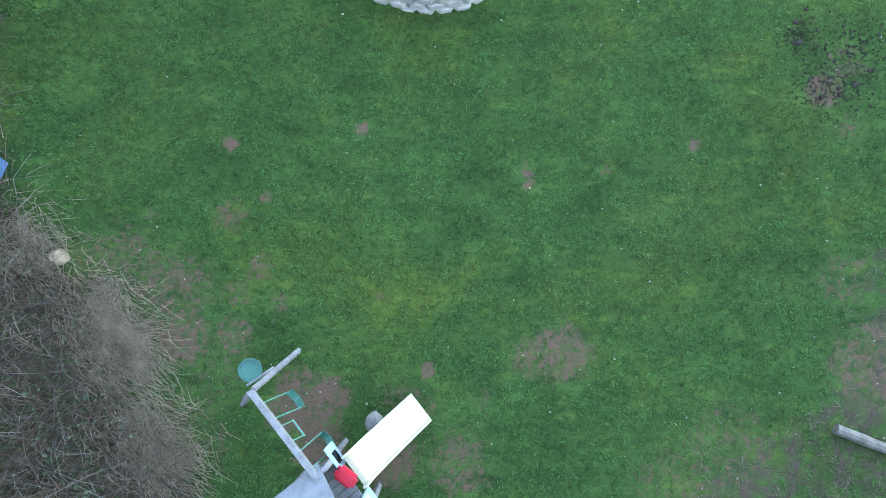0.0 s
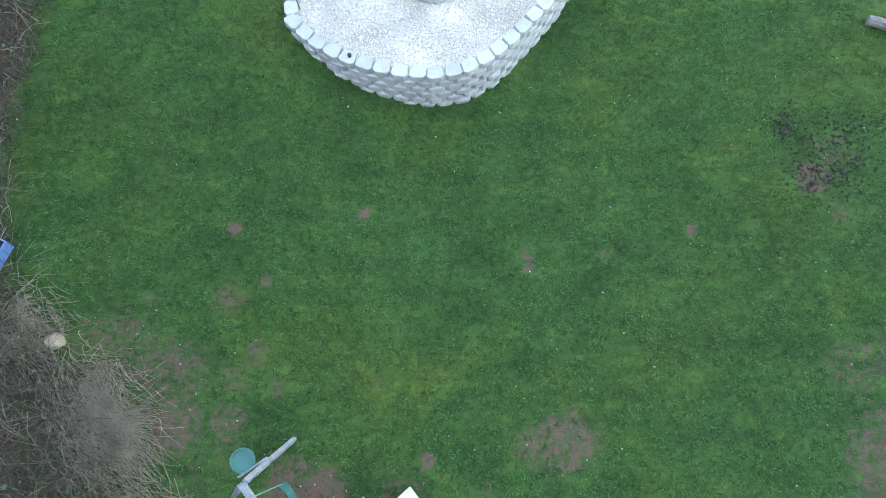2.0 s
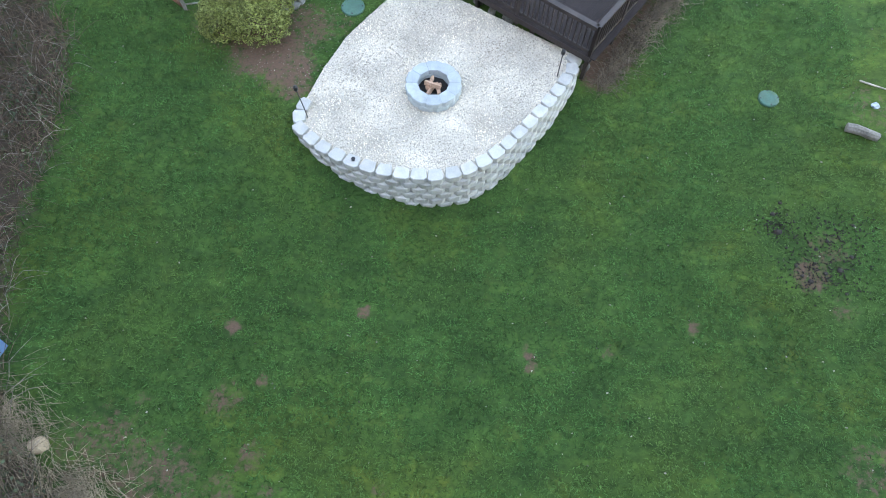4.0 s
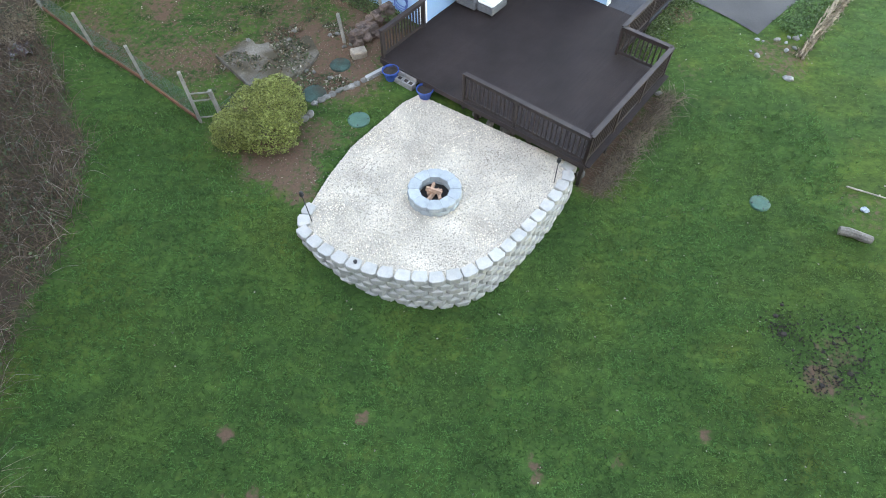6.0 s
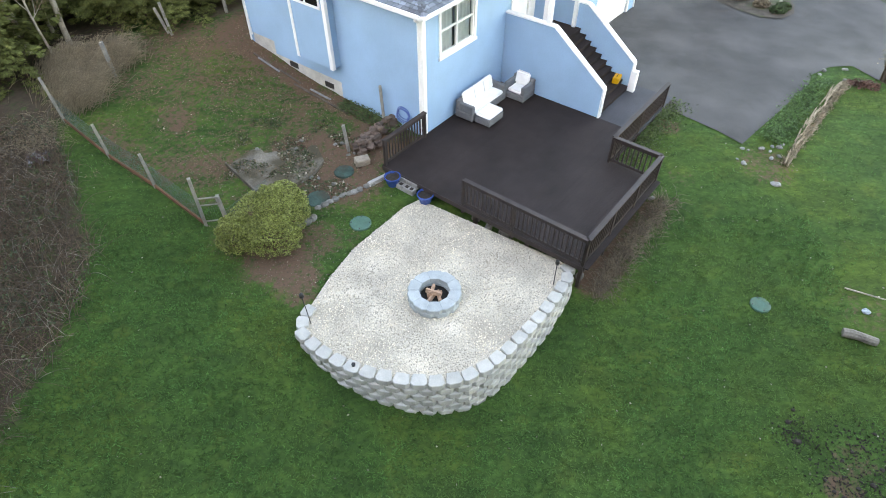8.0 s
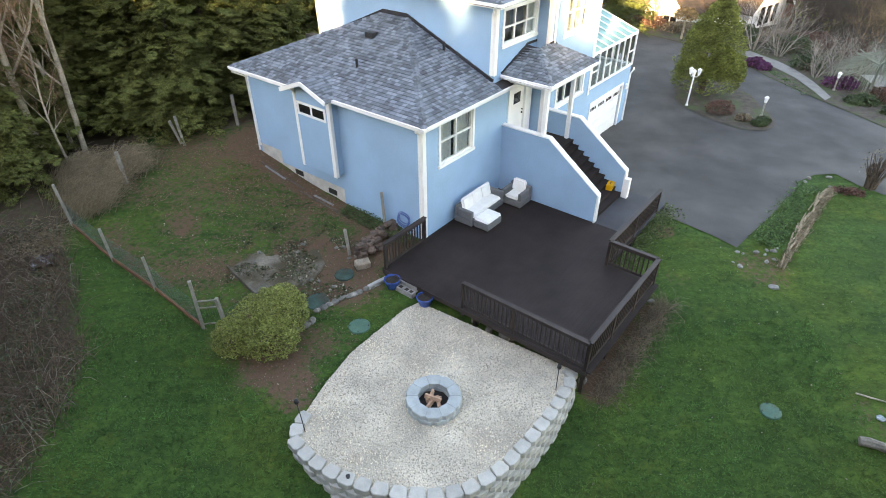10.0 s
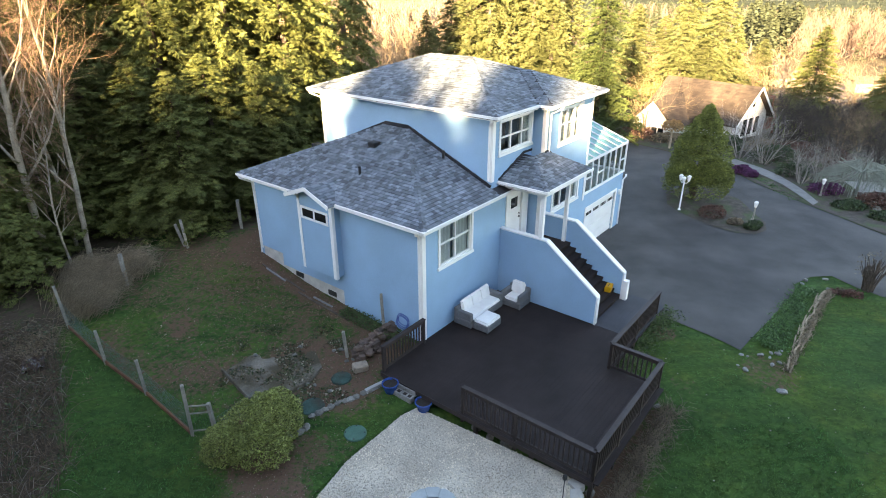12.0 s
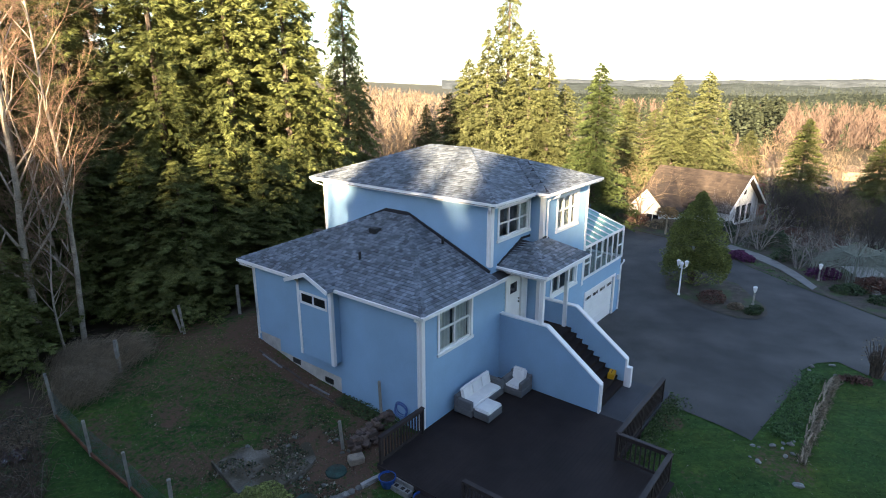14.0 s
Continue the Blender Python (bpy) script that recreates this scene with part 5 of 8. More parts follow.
def pot(x, y, r, h):
    b = bmesh.new()
    n = 20
    prof = [(0.66, 0), (0.85, 0.45), (1.0, 0.86), (1.06, 0.88), (1.06, 1.0), (0.93, 1.0), (0.9, 0.8)]
    rings = [[b.verts.new((r * p * math.cos(6.2832 * k / n), r * p * math.sin(6.2832 * k / n), h * q)) for k in range(n)] for p, q in prof]
    for r0, r1 in zip(rings, rings[1:]):
        for k in range(n):
            b.faces.new((r0[k], r0[(k + 1) % n], r1[(k + 1) % n], r1[k]))
    b.faces.new(rings[0])
    t = part("flower_pot", b, M_POT)
    t.location = (x, y, land(x, y) if not inside(x, y, PAD) else 0.0)
    tagged(t, "round blue glazed flower pot with bare soil", "plant pot", group="pots by the steps")
    b = bmesh.new()
    bmesh.ops.create_circle(b, cap_ends=True, radius=r * 0.91, segments=n)
    part("soil", b, M_SOIL, t).location.z = h * 0.82


pot(-1.6, 14.15, 0.25, 0.33)
pot(-0.56, 13.42, 0.25, 0.33)


M_STEP = material("grey_block", (0.27, 0.26, 0.24), 0.9, vary=0.25, scale=5, fine=40, bump=0.4)


def step_block(x, y, z, a):
    t = part("step_block", boxes([(-0.2, 0.2, -0.1, 0.1, 0, 0.19)], 0.008), M_STEP)
    # no holes are cut: thin dark slabs on top stand for the shaded cores
    b = boxes([(-0.15, -0.03, -0.06, 0.06, 0.189, 0.192), (0.03, 0.15, -0.06, 0.06, 0.189, 0.192)])
    part("hollow", b, M_SOIL, t)
    t.matrix_world = pose(x, y, z, 0, 0, a)
    tagged(t, "grey hollow concrete block used as a step", "concrete block", group="block steps to the deck")


for k in range(2):
    step_block(-1.39 + 0.33 * k, 14.05 - 0.25 * k, land(-1.2, 14.1) - 0.02, -38)
    step_block(-1.26 + 0.33 * k, 14.22 - 0.25 * k, land(-1.2, 14.1) + 0.1, -38)

# ---- green tank lids ----
M_LID = material("green_lid", (0.05, 0.14, 0.1), 0.6, vary=0.2, scale=4, fine=30)
M_OLDLID = material("dirty_lid", (0.028, 0.07, 0.055), 0.8, vary=0.4, scale=5, fine=30, second=(0.05, 0.045, 0.03), mix_at=0.52)


def tank_lid(x, y, r, tilt=0, mat=M_LID, label="round faded green plastic tank lid in the grass"):
    b = bmesh.new()
    n = 28
    prof = [(1.0, 0.0), (1.0, 0.05), (0.94, 0.07), (0.5, 0.085), (0.1, 0.09)]
    rings = [[b.verts.new((r * p * math.cos(6.2832 * k / n), r * p * math.sin(6.2832 * k / n), q)) for k in range(n)] for p, q in prof]
    for r0, r1 in zip(rings, rings[1:]):
        for k in range(n):
            b.faces.new((r0[k], r0[(k + 1) % n], r1[(k + 1) % n], r1[k]))
    b.faces.new(rings[-1])
    t = part("tank_lid", b, mat)
    t.matrix_world = pose(x, y, land(x, y) - 0.03, tilt, 0, 0)
    tagged(t, label, "lid", group="tank lids")
    for k in range(4):
        a = k * 1.5708
        c = bmesh.new()
        tube(c, [(r * 0.85 * math.cos(a), r * 0.85 * math.sin(a), 0.06), (r * 0.85 * math.cos(a), r * 0.85 * math.sin(a), 0.09)], [0.02, 0.02], 6)
        part("screw", c, M_METAL, t)


tank_lid(8.53, 9.8, 0.27, 0, material("faded_lid", (0.035, 0.13, 0.09), 0.7, vary=0.3, scale=5, fine=30, second=(0.07, 0.13, 0.08), mix_at=0.55))
tank_lid(-2.45, 12.4, 0.32)
tank_lid(-3.84, 13.42, 0.36, 6, M_OLDLID, "soil-stained dark green tank lid tilted in the bed")
tank_lid(-3.2, 14.72, 0.32, 0, M_OLDLID, "dark green tank lid half buried in the bed")

# ---- stones, bricks, slab in the garden bed ----
M_ROCK = material("field_stone", (0.19, 0.18, 0.16), 0.9, vary=0.3, scale=6, fine=40, bump=0.6, rand=0.25)
M_TANROCK = material("tan_stone", (0.42, 0.3, 0.19), 0.9, vary=0.2, scale=6, fine=40, bump=0.6)
M_BRICK = material("old_brick", (0.14, 0.095, 0.075), 0.9, vary=0.3, scale=6, fine=40, bump=0.5, rand=0.4)


def rock_mesh(seed, sx, sy, sz):
    b = bmesh.new()
    bmesh.ops.create_icosphere(b, subdivisions=2, radius=1.0)
    for v in b.verts:
        k = 1 + 0.3 * noise.noise(v.co * 1.3 + Vector((seed * 3.1, 0, 0))) + 0.12 * noise.noise(v.co * 3.1 + Vector((0, seed, 0)))
        v.co = Vector((v.co.x * sx * k, v.co.y * sy * k, max(v.co.z, -0.45) * sz * k))
    return b


def rock(x, y, sx, sy, sz, a, seed, mat=None, label="weathered grey field stone", group=""):
    t = part("rock", rock_mesh(seed, sx, sy, sz), mat or M_ROCK)
    t.matrix_world = pose(x, y, land(x, y) + sz * 0.3, 0, 0, a)
    return tagged(t, label, "rock", group)


rock(-8.47, 1.2, 0.2, 0.19, 0.16, 20, 1, M_TANROCK, "tan boulder at the edge of the thicket")
rock(-1.5, -2.4, 0.22, 0.2, 0.14, 60, 2, None, "flat grey boulder beside the slide")
_sq = part("stone_block", boxes([(-0.24, 0.24, -0.16, 0.16, -0.05, 0.2)], 0.03), material("pale_tan_stone", (0.33, 0.27, 0.21), 0.9, vary=0.25, scale=6, fine=40, bump=0.6))
_sq.matrix_world = pose(-2.66, 15.15, land(-2.66, 15.15) + 0.02, 4, 3, 25)
tagged(_sq, "pale squared stone by the brick pile", "stone")
for i in range(13):
    k = i / 12
    rock(-3.75 + 1.95 * k + random.uniform(-0.05, 0.05), 13.05 + 1.45 * k + random.uniform(-0.05, 0.05), random.uniform(0.1, 0.17), random.uniform(0.08, 0.13), 0.07, 36, 10 + i, None, "small grey edging stone", "edging stones of the bed")
for i, (x, y) in enumerate(((-4.1, 12.55), (-4.0, 12.4), (-3.85, 12.6), (-4.3, 12.3))):
    rock(x, y, 0.16, 0.11, 0.08, i * 50, 30 + i, None, "small grey edging stone", "edging stones of the bed")
for i in range(16):
    rock(random.uniform(-6.3, -2.8), random.uniform(14.1, 16.3), random.uniform(0.05, 0.1), random.uniform(0.05, 0.09), 0.06, i * 33, 40 + i, None, "small stone lying in the bed", "stones in the bed")
M_PALEROCK = material("pale_stone", (0.27, 0.27, 0.255), 0.9, vary=0.3, scale=7, fine=40, bump=0.6)
for i, (x, y, r) in enumerate(((10.05, 15.98, 0.1), (10.22, 15.9, 0.07), (9.85, 15.24, 0.13), (9.7, 15.45, 0.06), (10.7, 15.98, 0.13), (10.95, 15.85, 0.08), (11.12, 16.1, 0.09), (11.32, 16.05, 0.13), (11.5, 16.2, 0.09), (10.85, 15.5, 0.11), (11.15, 15.6, 0.1), (10.54, 14.26, 0.17), (6.5, 13.75, 0.13), (15.2, 21.2, 0.14), (14.9, 20.9, 0.1), (16.1, 21.3, 0.13), (15.7, 20.5, 0.1))):
    rock(x, y, r * 0.95, r * 0.62, r * 0.5, i * 47, 60 + i, (M_PALEROCK, M_ROCK)[i % 3 == 1], "angular pale grey border stone", "border stones by the driveway")
for i in range(9):
    k = i / 8
    w = HOUSE @ Vector((-2.05 + random.uniform(0, 0.5), -3.0 - 4.0 * k, 0))
    rock(w.x, w.y, random.uniform(0.1, 0.2), random.uniform(0.1, 0.18), 0.12, i * 37, 80 + i, None, "stone lying under the deck", "stones under the deck")


def brick_at(x, y, z, a, tilt, roll):
    t = part("brick", boxes([(-0.15, 0.15, -0.09, 0.09, -0.055, 0.055)], 0.008), M_BRICK)
    t.matrix_world = pose(x, y, z, tilt, roll, a)
    tagged(t, "mossy old brown paving brick in a heap", "brick", group="heap of bricks by the deck")


for i in range(85):
    k = random.random()
    x, y = -2.75 + 1.1 * k + random.uniform(-0.3, 0.3), 15.7 + 1.75 * k + random.uniform(-0.32, 0.32)
    lift = max(0.0, 0.42 - 1.1 * abs((x + 2.2) * 0.8 - (y - 16.5) * 0.5))
    brick_at(x, y, land(x, y) + 0.06 + random.uniform(0, 1) * lift, random.uniform(0, 180), random.uniform(-15, 15), random.uniform(-15, 15))

M_SLABBED = material("old_slab", (0.2, 0.175, 0.14), 0.95, vary=0.4, scale=2.2, fine=22, bump=0.8, second=(0.075, 0.06, 0.035), mix_at=0.5)
slab_poly = [(-6.95, 14.95), (-5.72, 13.62), (-4.6, 14.0), (-4.1, 14.6), (-3.9, 15.2), (-4.3, 16.1), (-4.9, 16.5), (-5.5, 16.6), (-6.2, 16.1)]
_z = land(-5.6, 15.0)
garden_slab = part("concrete_slab", flat_slab(slab_poly, _z - 0.15, _z + 0.06), M_SLABBED)
tagged(garden_slab, "cracked old concrete slab stained with moss and soil", "concrete slab")
kerb = bmesh.new()
beam(kerb, (-7.05, 15.0, _z + 0.06), (-5.72, 13.58, _z + 0.05), 0.05, 0.16)
part("edge_board", kerb, M_SLABBED, garden_slab)
edging = bmesh.new()
beam(edging, (-2.35, 14.05, land(-2.3, 14.1) + 0.05), (-1.8, 14.5, land(-1.8, 14.5) + 0.05), 0.12, 0.14)
tagged(part("edging_kerb", edging, M_CONCRETE), "short grey concrete garden kerb", "kerb")

# dead leaves, moss and weeds over the slab, the bed and the worn grass
_rng = np.random.default_rng(19)


def strewn(n, x0, x1, y0, y1, want, lift=0.03):
    out = []
    while len(out) < n:
        x, y = _rng.uniform(x0, x1), _rng.uniform(y0, y1)
        if turf(x, y) and noise.noise((x * 1.1, y * 1.1, 3.3)) + 0.5 * noise.noise((x * 3.1, y * 3.1, 1.3)) > want:
            z = land(x, y)
            if inside(x, y, slab_poly):
                z = max(z, _z + 0.06)
            out.append((x, y, z + _rng.uniform(0.0, lift)))
    return out


tagged(part("leaf_litter", leaves(strewn(2300, -7.0, -2.6, 13.4, 17.2, 0.0), 0.06, 61, "leaf_litter", material("brown_leaf", (0.12, 0.085, 0.05), 0.95, vary=0.4, scale=5, bump=0, rand=0.6), 0.6, 0.25), None), "brown dead leaves over the slab and the bed", "leaf litter", kind="stuff")
tagged(part("moss_and_weeds", leaves(strewn(1300, -7.0, -2.6, 13.2, 17.4, 0.12, 0.07), 0.1, 62, "moss_and_weeds", material("bed_weed", (0.06, 0.085, 0.035), 0.9, vary=0.4, scale=5, bump=0, rand=0.5), 0.45, 0.5), None), "moss and low weeds creeping over the slab", "weeds", kind="stuff")
tagged(part("leaf_litter", leaves(strewn(6500, -11.5, -3.0, 14.5, 23.0, 0.05), 0.05, 63, "leaf_litter", material("tan_litter", (0.2, 0.145, 0.085), 0.95, vary=0.4, scale=5, bump=0, rand=0.5), 0.5, 0.25), None), "tan dead grass and leaves on the worn back lawn", "leaf litter", kind="stuff")
tagged(part("rubble", leaves(strewn(420, -6.9, -2.8, 13.6, 16.8, 0.1, 0.05), 0.08, 64, "rubble", M_LITTER, 0.8, 0.8), None), "pale chips and rubble in the bed", "rubble", kind="stuff")

# ---- shrub ----
def shrub_points(lobes, n, rng, shell=0.25):
    out = []
    for _ in range(n):
        cx, cy, cz, rx, ry, rz = lobes[rng.integers(len(lobes))]
        d = rng.normal(size=3)
        d /= np.linalg.norm(d)
        if d[2] < -0.5:
            d[2] = -d[2]
        k = (1 - shell * rng.uniform() ** 2) * (1 + 0.22 * noise.noise((d[0] * 3.1 + cx, d[1] * 3.1 + cy, d[2] * 3.1)))
        out.append((cx + d[0] * rx * k, cy + d[1] * ry * k, max(0.05, cz + d[2] * rz * k)))
    return out


def shrub(name, x, y, lobes, n, size, mat, label, seed, stems=14, category="shrub", aspect=0.5):
    rng = np.random.default_rng(seed)
    t = thing(name, pose(x, y, land(x, y)), label, category)
    part("foliage", leaves(shrub_points(lobes, n, rng), size, seed, "foliage", mat, aspect), None, t)
    segs = []
    for _ in range(stems):
        c = lobes[rng.integers(len(lobes))]
        a = np.array([rng.uniform(-0.15, 0.15), rng.uniform(-0.15, 0.15), -0.1])
        b = np.array([c[0] + rng.uniform(-0.6, 0.6) * c[3], c[1] + rng.uniform(-0.6, 0.6) * c[4], c[2] + rng.uniform(-0.2, 0.6) * c[5]])
        segs.append((*a, *b, 0.03, 0.01))
    if segs:
        part("stem_mass", prisms(segs, "stem_mass", M_BARK, 5), None, t)
    return t


shrub("variegated_shrub", -4.93, 11.85, [(0.0, 0.1, 0.62, 1.0, 0.9, 0.8), (0.3, 0.45, 0.7, 0.8, 0.75, 0.8), (-0.8, -0.35, 0.45, 0.6, 0.6, 0.6), (0.1, -0.45, 0.5, 0.85, 0.65, 0.62)], 27000, 0.058, M_BUSH, "dense rounded shrub with yellow-green variegated leaves", 11, aspect=0.6)

# ---- wire fence with a gate ----
M_POST = material("grey_post", (0.3, 0.28, 0.24), 0.9, vary=0.25, scale=5, fine=30, bump=0.4)
M_WIRE = material("green_wire", (0.1, 0.165, 0.145), 0.6, vary=0.2, bump=0)
M_RUST = material("rust_board", (0.2, 0.085, 0.045), 0.9, vary=0.3, scale=5, fine=30)
FENCE = [(-7.0, 12.36), (-9.06, 14.05), (-11.04, 15.48), (-13.28, 17.32)]
fence = thing("wire_fence", pose(0, 0, 0), "green wire fence on leaning grey posts with a rusty bottom board", "fence")
for (x, y), (lx, ly, ph) in zip(FENCE, ((0.02, 0.01, 1.72), (-0.03, -0.02, 1.28), (-0.03, -0.02, 1.27), (-0.05, -0.04, 1.7))):
    b = bmesh.new()
    beam(b, (x, y, land(x, y) - 0.2), (x + lx, y + ly, land(x, y) + ph), 0.1, 0.09)
    part("post", b, M_POST, fence)
wires = []
for (x0, y0), (x1, y1) in zip(FENCE, FENCE[1:]):
    n = int(math.hypot(x1 - x0, y1 - y0) / 0.06)
    z0, z1 = land(x0, y0), land(x1, y1)
    sag = 0.06
    for i in range(n):
        k = i / n
        s = -sag * math.sin(k * math.pi)
        x, y, z = x0 + (x1 - x0) * k, y0 + (y1 - y0) * k, z0 + (z1 - z0) * k
        wires.append((x, y, z + 0.1, x - 0.02, y + 0.01, z + 1.05 + s, 0.0025, 0.0025))
    for j in range(14):
        h = 0.1 + 0.95 * j / 13
        m = 6
        for i in range(m):
            ka, kb = i / m, (i + 1) / m
            pa = (x0 + (x1 - x0) * ka - 0.02 * h, y0 + (y1 - y0) * ka + 0.01 * h, z0 + (z1 - z0) * ka + h - sag * h * math.sin(ka * math.pi))
            pb = (x0 + (x1 - x0) * kb - 0.02 * h, y0 + (y1 - y0) * kb + 0.01 * h, z0 + (z1 - z0) * kb + h - sag * h * math.sin(kb * math.pi))
            wires.append((*pa, *pb, 0.0025, 0.0025))
    b = bmesh.new()
    beam(b, (x0, y0, z0 + 0.07), (x1, y1, z1 + 0.07), 0.06, 0.13)
    part("bottom_board", b, M_RUST, fence)
tagged(part("wire_mesh", prisms(wires, "wire_mesh", M_WIRE, 3), None, fence), "green welded wire mesh")
gate = thing("garden_gate", pose(0, 0, 0), "weathered grey timber gate frame with wire", "gate")
GA, GB = (-7.0, 12.36), (-6.42, 12.55)
b = bmesh.new()
beam(b, (*GB, land(*GB) - 0.2), (GB[0] - 0.05, GB[1], land(*GB) + 0.95), 0.11, 0.09)
part("post", b, M_POST, gate)
for h in (0.15, 0.75, 1.0):
    b = bmesh.new()
    beam(b, (GA[0], GA[1], land(*GA) + h), (GB[0], GB[1], land(*GB) + h - 0.1), 0.025, 0.035)
    part("rail", b, M_POST, gate)
part("wire_mesh", prisms([(GA[0] + (GB[0] - GA[0]) * k / 10, GA[1] + (GB[1] - GA[1]) * k / 10, land(*GA) + 0.1, GA[0] + (GB[0] - GA[0]) * k / 10, GA[1] + (GB[1] - GA[1]) * k / 10, land(*GA) + 0.9, 0.0025, 0.0025) for k in range(1, 10)], "wire_mesh", M_WIRE), None, gate)
# low wire along the bed, behind the shrub
low = []
for i in range(34):
    k = i / 33
    x, y = -6.3 + 0.9 * k, 12.5 + 1.25 * k
    low.append((x, y, land(x, y), x - 0.02, y, land(x, y) + 0.5, 0.003, 0.003))
for j in range(5):
    low.append((-6.3, 12.5, land(-6.3, 12.5) + 0.1 * (j + 1), -5.4, 13.75, land(-5.4, 13.75) + 0.1 * (j + 1), 0.003, 0.003))
tagged(part("garden_netting", prisms(low, "garden_netting", M_WIRE), None), "low green wire netting round the bed", "netting")


def lone_post(x, y, h, lx, ly, w=0.1, label="weathered grey timber post leaning slightly"):
    b = bmesh.new()
    z = land(x, y)
    beam(b, (x, y, z - 0.2), (x + lx, y + ly, z + h), w, w * 0.9)
    tagged(part("timber_post", b, M_POST), label, "post", group="lone posts")


lone_post(-2.08, 17.33, 1.42, -0.05, 0.0, 0.1)
lone_post(-3.15, 15.75, 1.0, -0.08, 0.0)
for x, y, h, lx, ly in ((-12.38, 19.85, 1.34, 0.0, 0.0), (-11.17, 22.7, 1.05, -0.23, -0.1), (-10.99, 22.5, 1.32, -0.08, -0.04), (-9.22, 24.28, 1.42, 0.0, 0.0), (-11.69, 24.77, 1.36, 0.04, 0.02)):
    lone_post(x, y, h, lx, ly, 0.12, "old grey fence post at the edge of the wood")

# ---- play set ----
M_PLAYWOOD = material("grey_timber", (0.24, 0.235, 0.235), 0.9, vary=0.25, scale=5, fine=30, bump=0.3)
M_TEAL = material("teal_plastic", (0.03, 0.15, 0.11), 0.5, vary=0.1)
M_TEALROPE = material("teal_chain", (0.08, 0.3, 0.22), 0.6, vary=0.15)
M_SLIDE = material("cream_plastic", (0.56, 0.51, 0.35), 0.4, vary=0.04, scale=2, bump=0.02)
M_RED = material("red_plastic", (0.6, 0.02, 0.04), 0.4, vary=0.06)
M_PALEBLUE = material("pale_blue_panel", (0.4, 0.55, 0.62), 0.6, vary=0.1)
play = thing("play_set", pose(0, 0, 0), "weathered timber play set with swings and a cream slide", "play set")
G = -1.5


def play_beam(name, a, b, w, h, mat=None, label=""):
    q = bmesh.new()
    beam(q, a, b, w, h)
    return part(name, q, mat or M_PLAYWOOD, play, label)


TOPA, TOPB = Vector((-3.46, -1.44, 0.9)), Vector((-2.2, -2.98, 0.9))
play_beam("swing_beam", TOPA, TOPB, 0.1, 0.14)
play_beam("leg", TOPA + Vector((0.03, 0.03, -0.02)), (-3.15, -0.8, G - 0.1), 0.09, 0.09)
play_beam("leg", TOPA + Vector((-0.03, -0.03, -0.02)), (-4.46, -2.08, G - 0.1), 0.09, 0.09)
play_beam("brace", TOPA + Vector((-0.32, 0.02, -0.75)), TOPA + Vector((0.18, 0.36, -0.75)), 0.04, 0.12)


def swing(a, b, c, wide, flat):
    """A swing hung from a and b, its seat at c."""
    a, b, c = Vector(a), Vector(b), Vector(c)
    d = (b - a).normalized() * wide / 2
    play_chain = []
    for p, e in ((a, c - d), (b, c + d)):
        play_chain.append((*p, *e, 0.014, 0.014))
    for s in play_chain:
        part("chain", prisms([s], "chain", M_TEALROPE, 5), None, play)
    q = bmesh.new()
    if flat:
        n = 8
        for i in range(n):
            k0, k1 = i / n, (i + 1) / n
            z0, z1 = -0.12 * math.sin(math.pi * k0), -0.12 * math.sin(math.pi * k1)
            p0, p1 = c - d + d * 2 * k0 + Vector((0, 0, z0)), c - d + d * 2 * k1 + Vector((0, 0, z1))
            beam(q, p0, p1, 0.15, 0.02)
        part("swing_seat", q, M_TEAL, play, "teal plastic belt swing seat")
    else:
        tube(q, [c - d * 1.15, c + d * 1.15], [0.02, 0.02], 8)
        part("trapeze_bar", q, M_TEALROPE, play)


swing((-3.29, -1.66, 0.85), (-3.06, -1.93, 0.85), (-3.12, -1.85, -0.95), 0.42, True)
swing((-2.95, -2.07, 0.85), (-2.74, -2.33, 0.85), (-2.86, -2.3, -0.25), 0.36, False)
swing((-2.58, -2.51, 0.85), (-2.35, -2.79, 0.85), (-2.42, -2.7, -0.95), 0.42, True)
# tower: local x along the slide
TW = pose(-2.18, -3.62, G, 0, 0, 38)


def tower_part(name, rows, mat, label="", bevel=0.006):
    o = part(name, boxes(rows, bevel), mat, play, label)
    o.matrix_local = TW
    return o


for x in (-0.55, 0.55):
    for y in (-0.6, 0.6):
        tower_part("tower_post", [(x - 0.05, x + 0.05, y - 0.05, y + 0.05, -0.1, 2.35)], M_PLAYWOOD)
tower_part("platform", [(-0.6, 0.6, -0.62 + 0.155 * i, -0.48 + 0.155 * i, 1.55, 1.6) for i in range(8)], M_PLAYWOOD)
tower_part("side_panel", [(-0.5, 0.5, 0.62, 0.66, 1.6, 2.1)], M_PLAYWOOD)
tower_part("side_panel", [(0.6, 0.64, -0.62, -0.3, 1.0, 2.0)], M_PALEBLUE, "pale blue panel with a white toy window")
tower_part("toy_window", [(0.645, 0.66, -0.58 + 0.08 * i, -0.52 + 0.08 * i, 1.45 + 0.12 * j, 1.55 + 0.12 * j) for i in range(3) for j in range(3)], M_TRIM, "", 0)
tower_part("side_panel", [(0.6, 0.64, 0.35, 0.85, 1.2, 1.9)], M_PALEBLUE)
tower_part("toy_window", [(0.645, 0.66, 0.45, 0.7, 1.45, 1.75)], M_DARKGLASS, "", 0)
_r = bmesh.new()
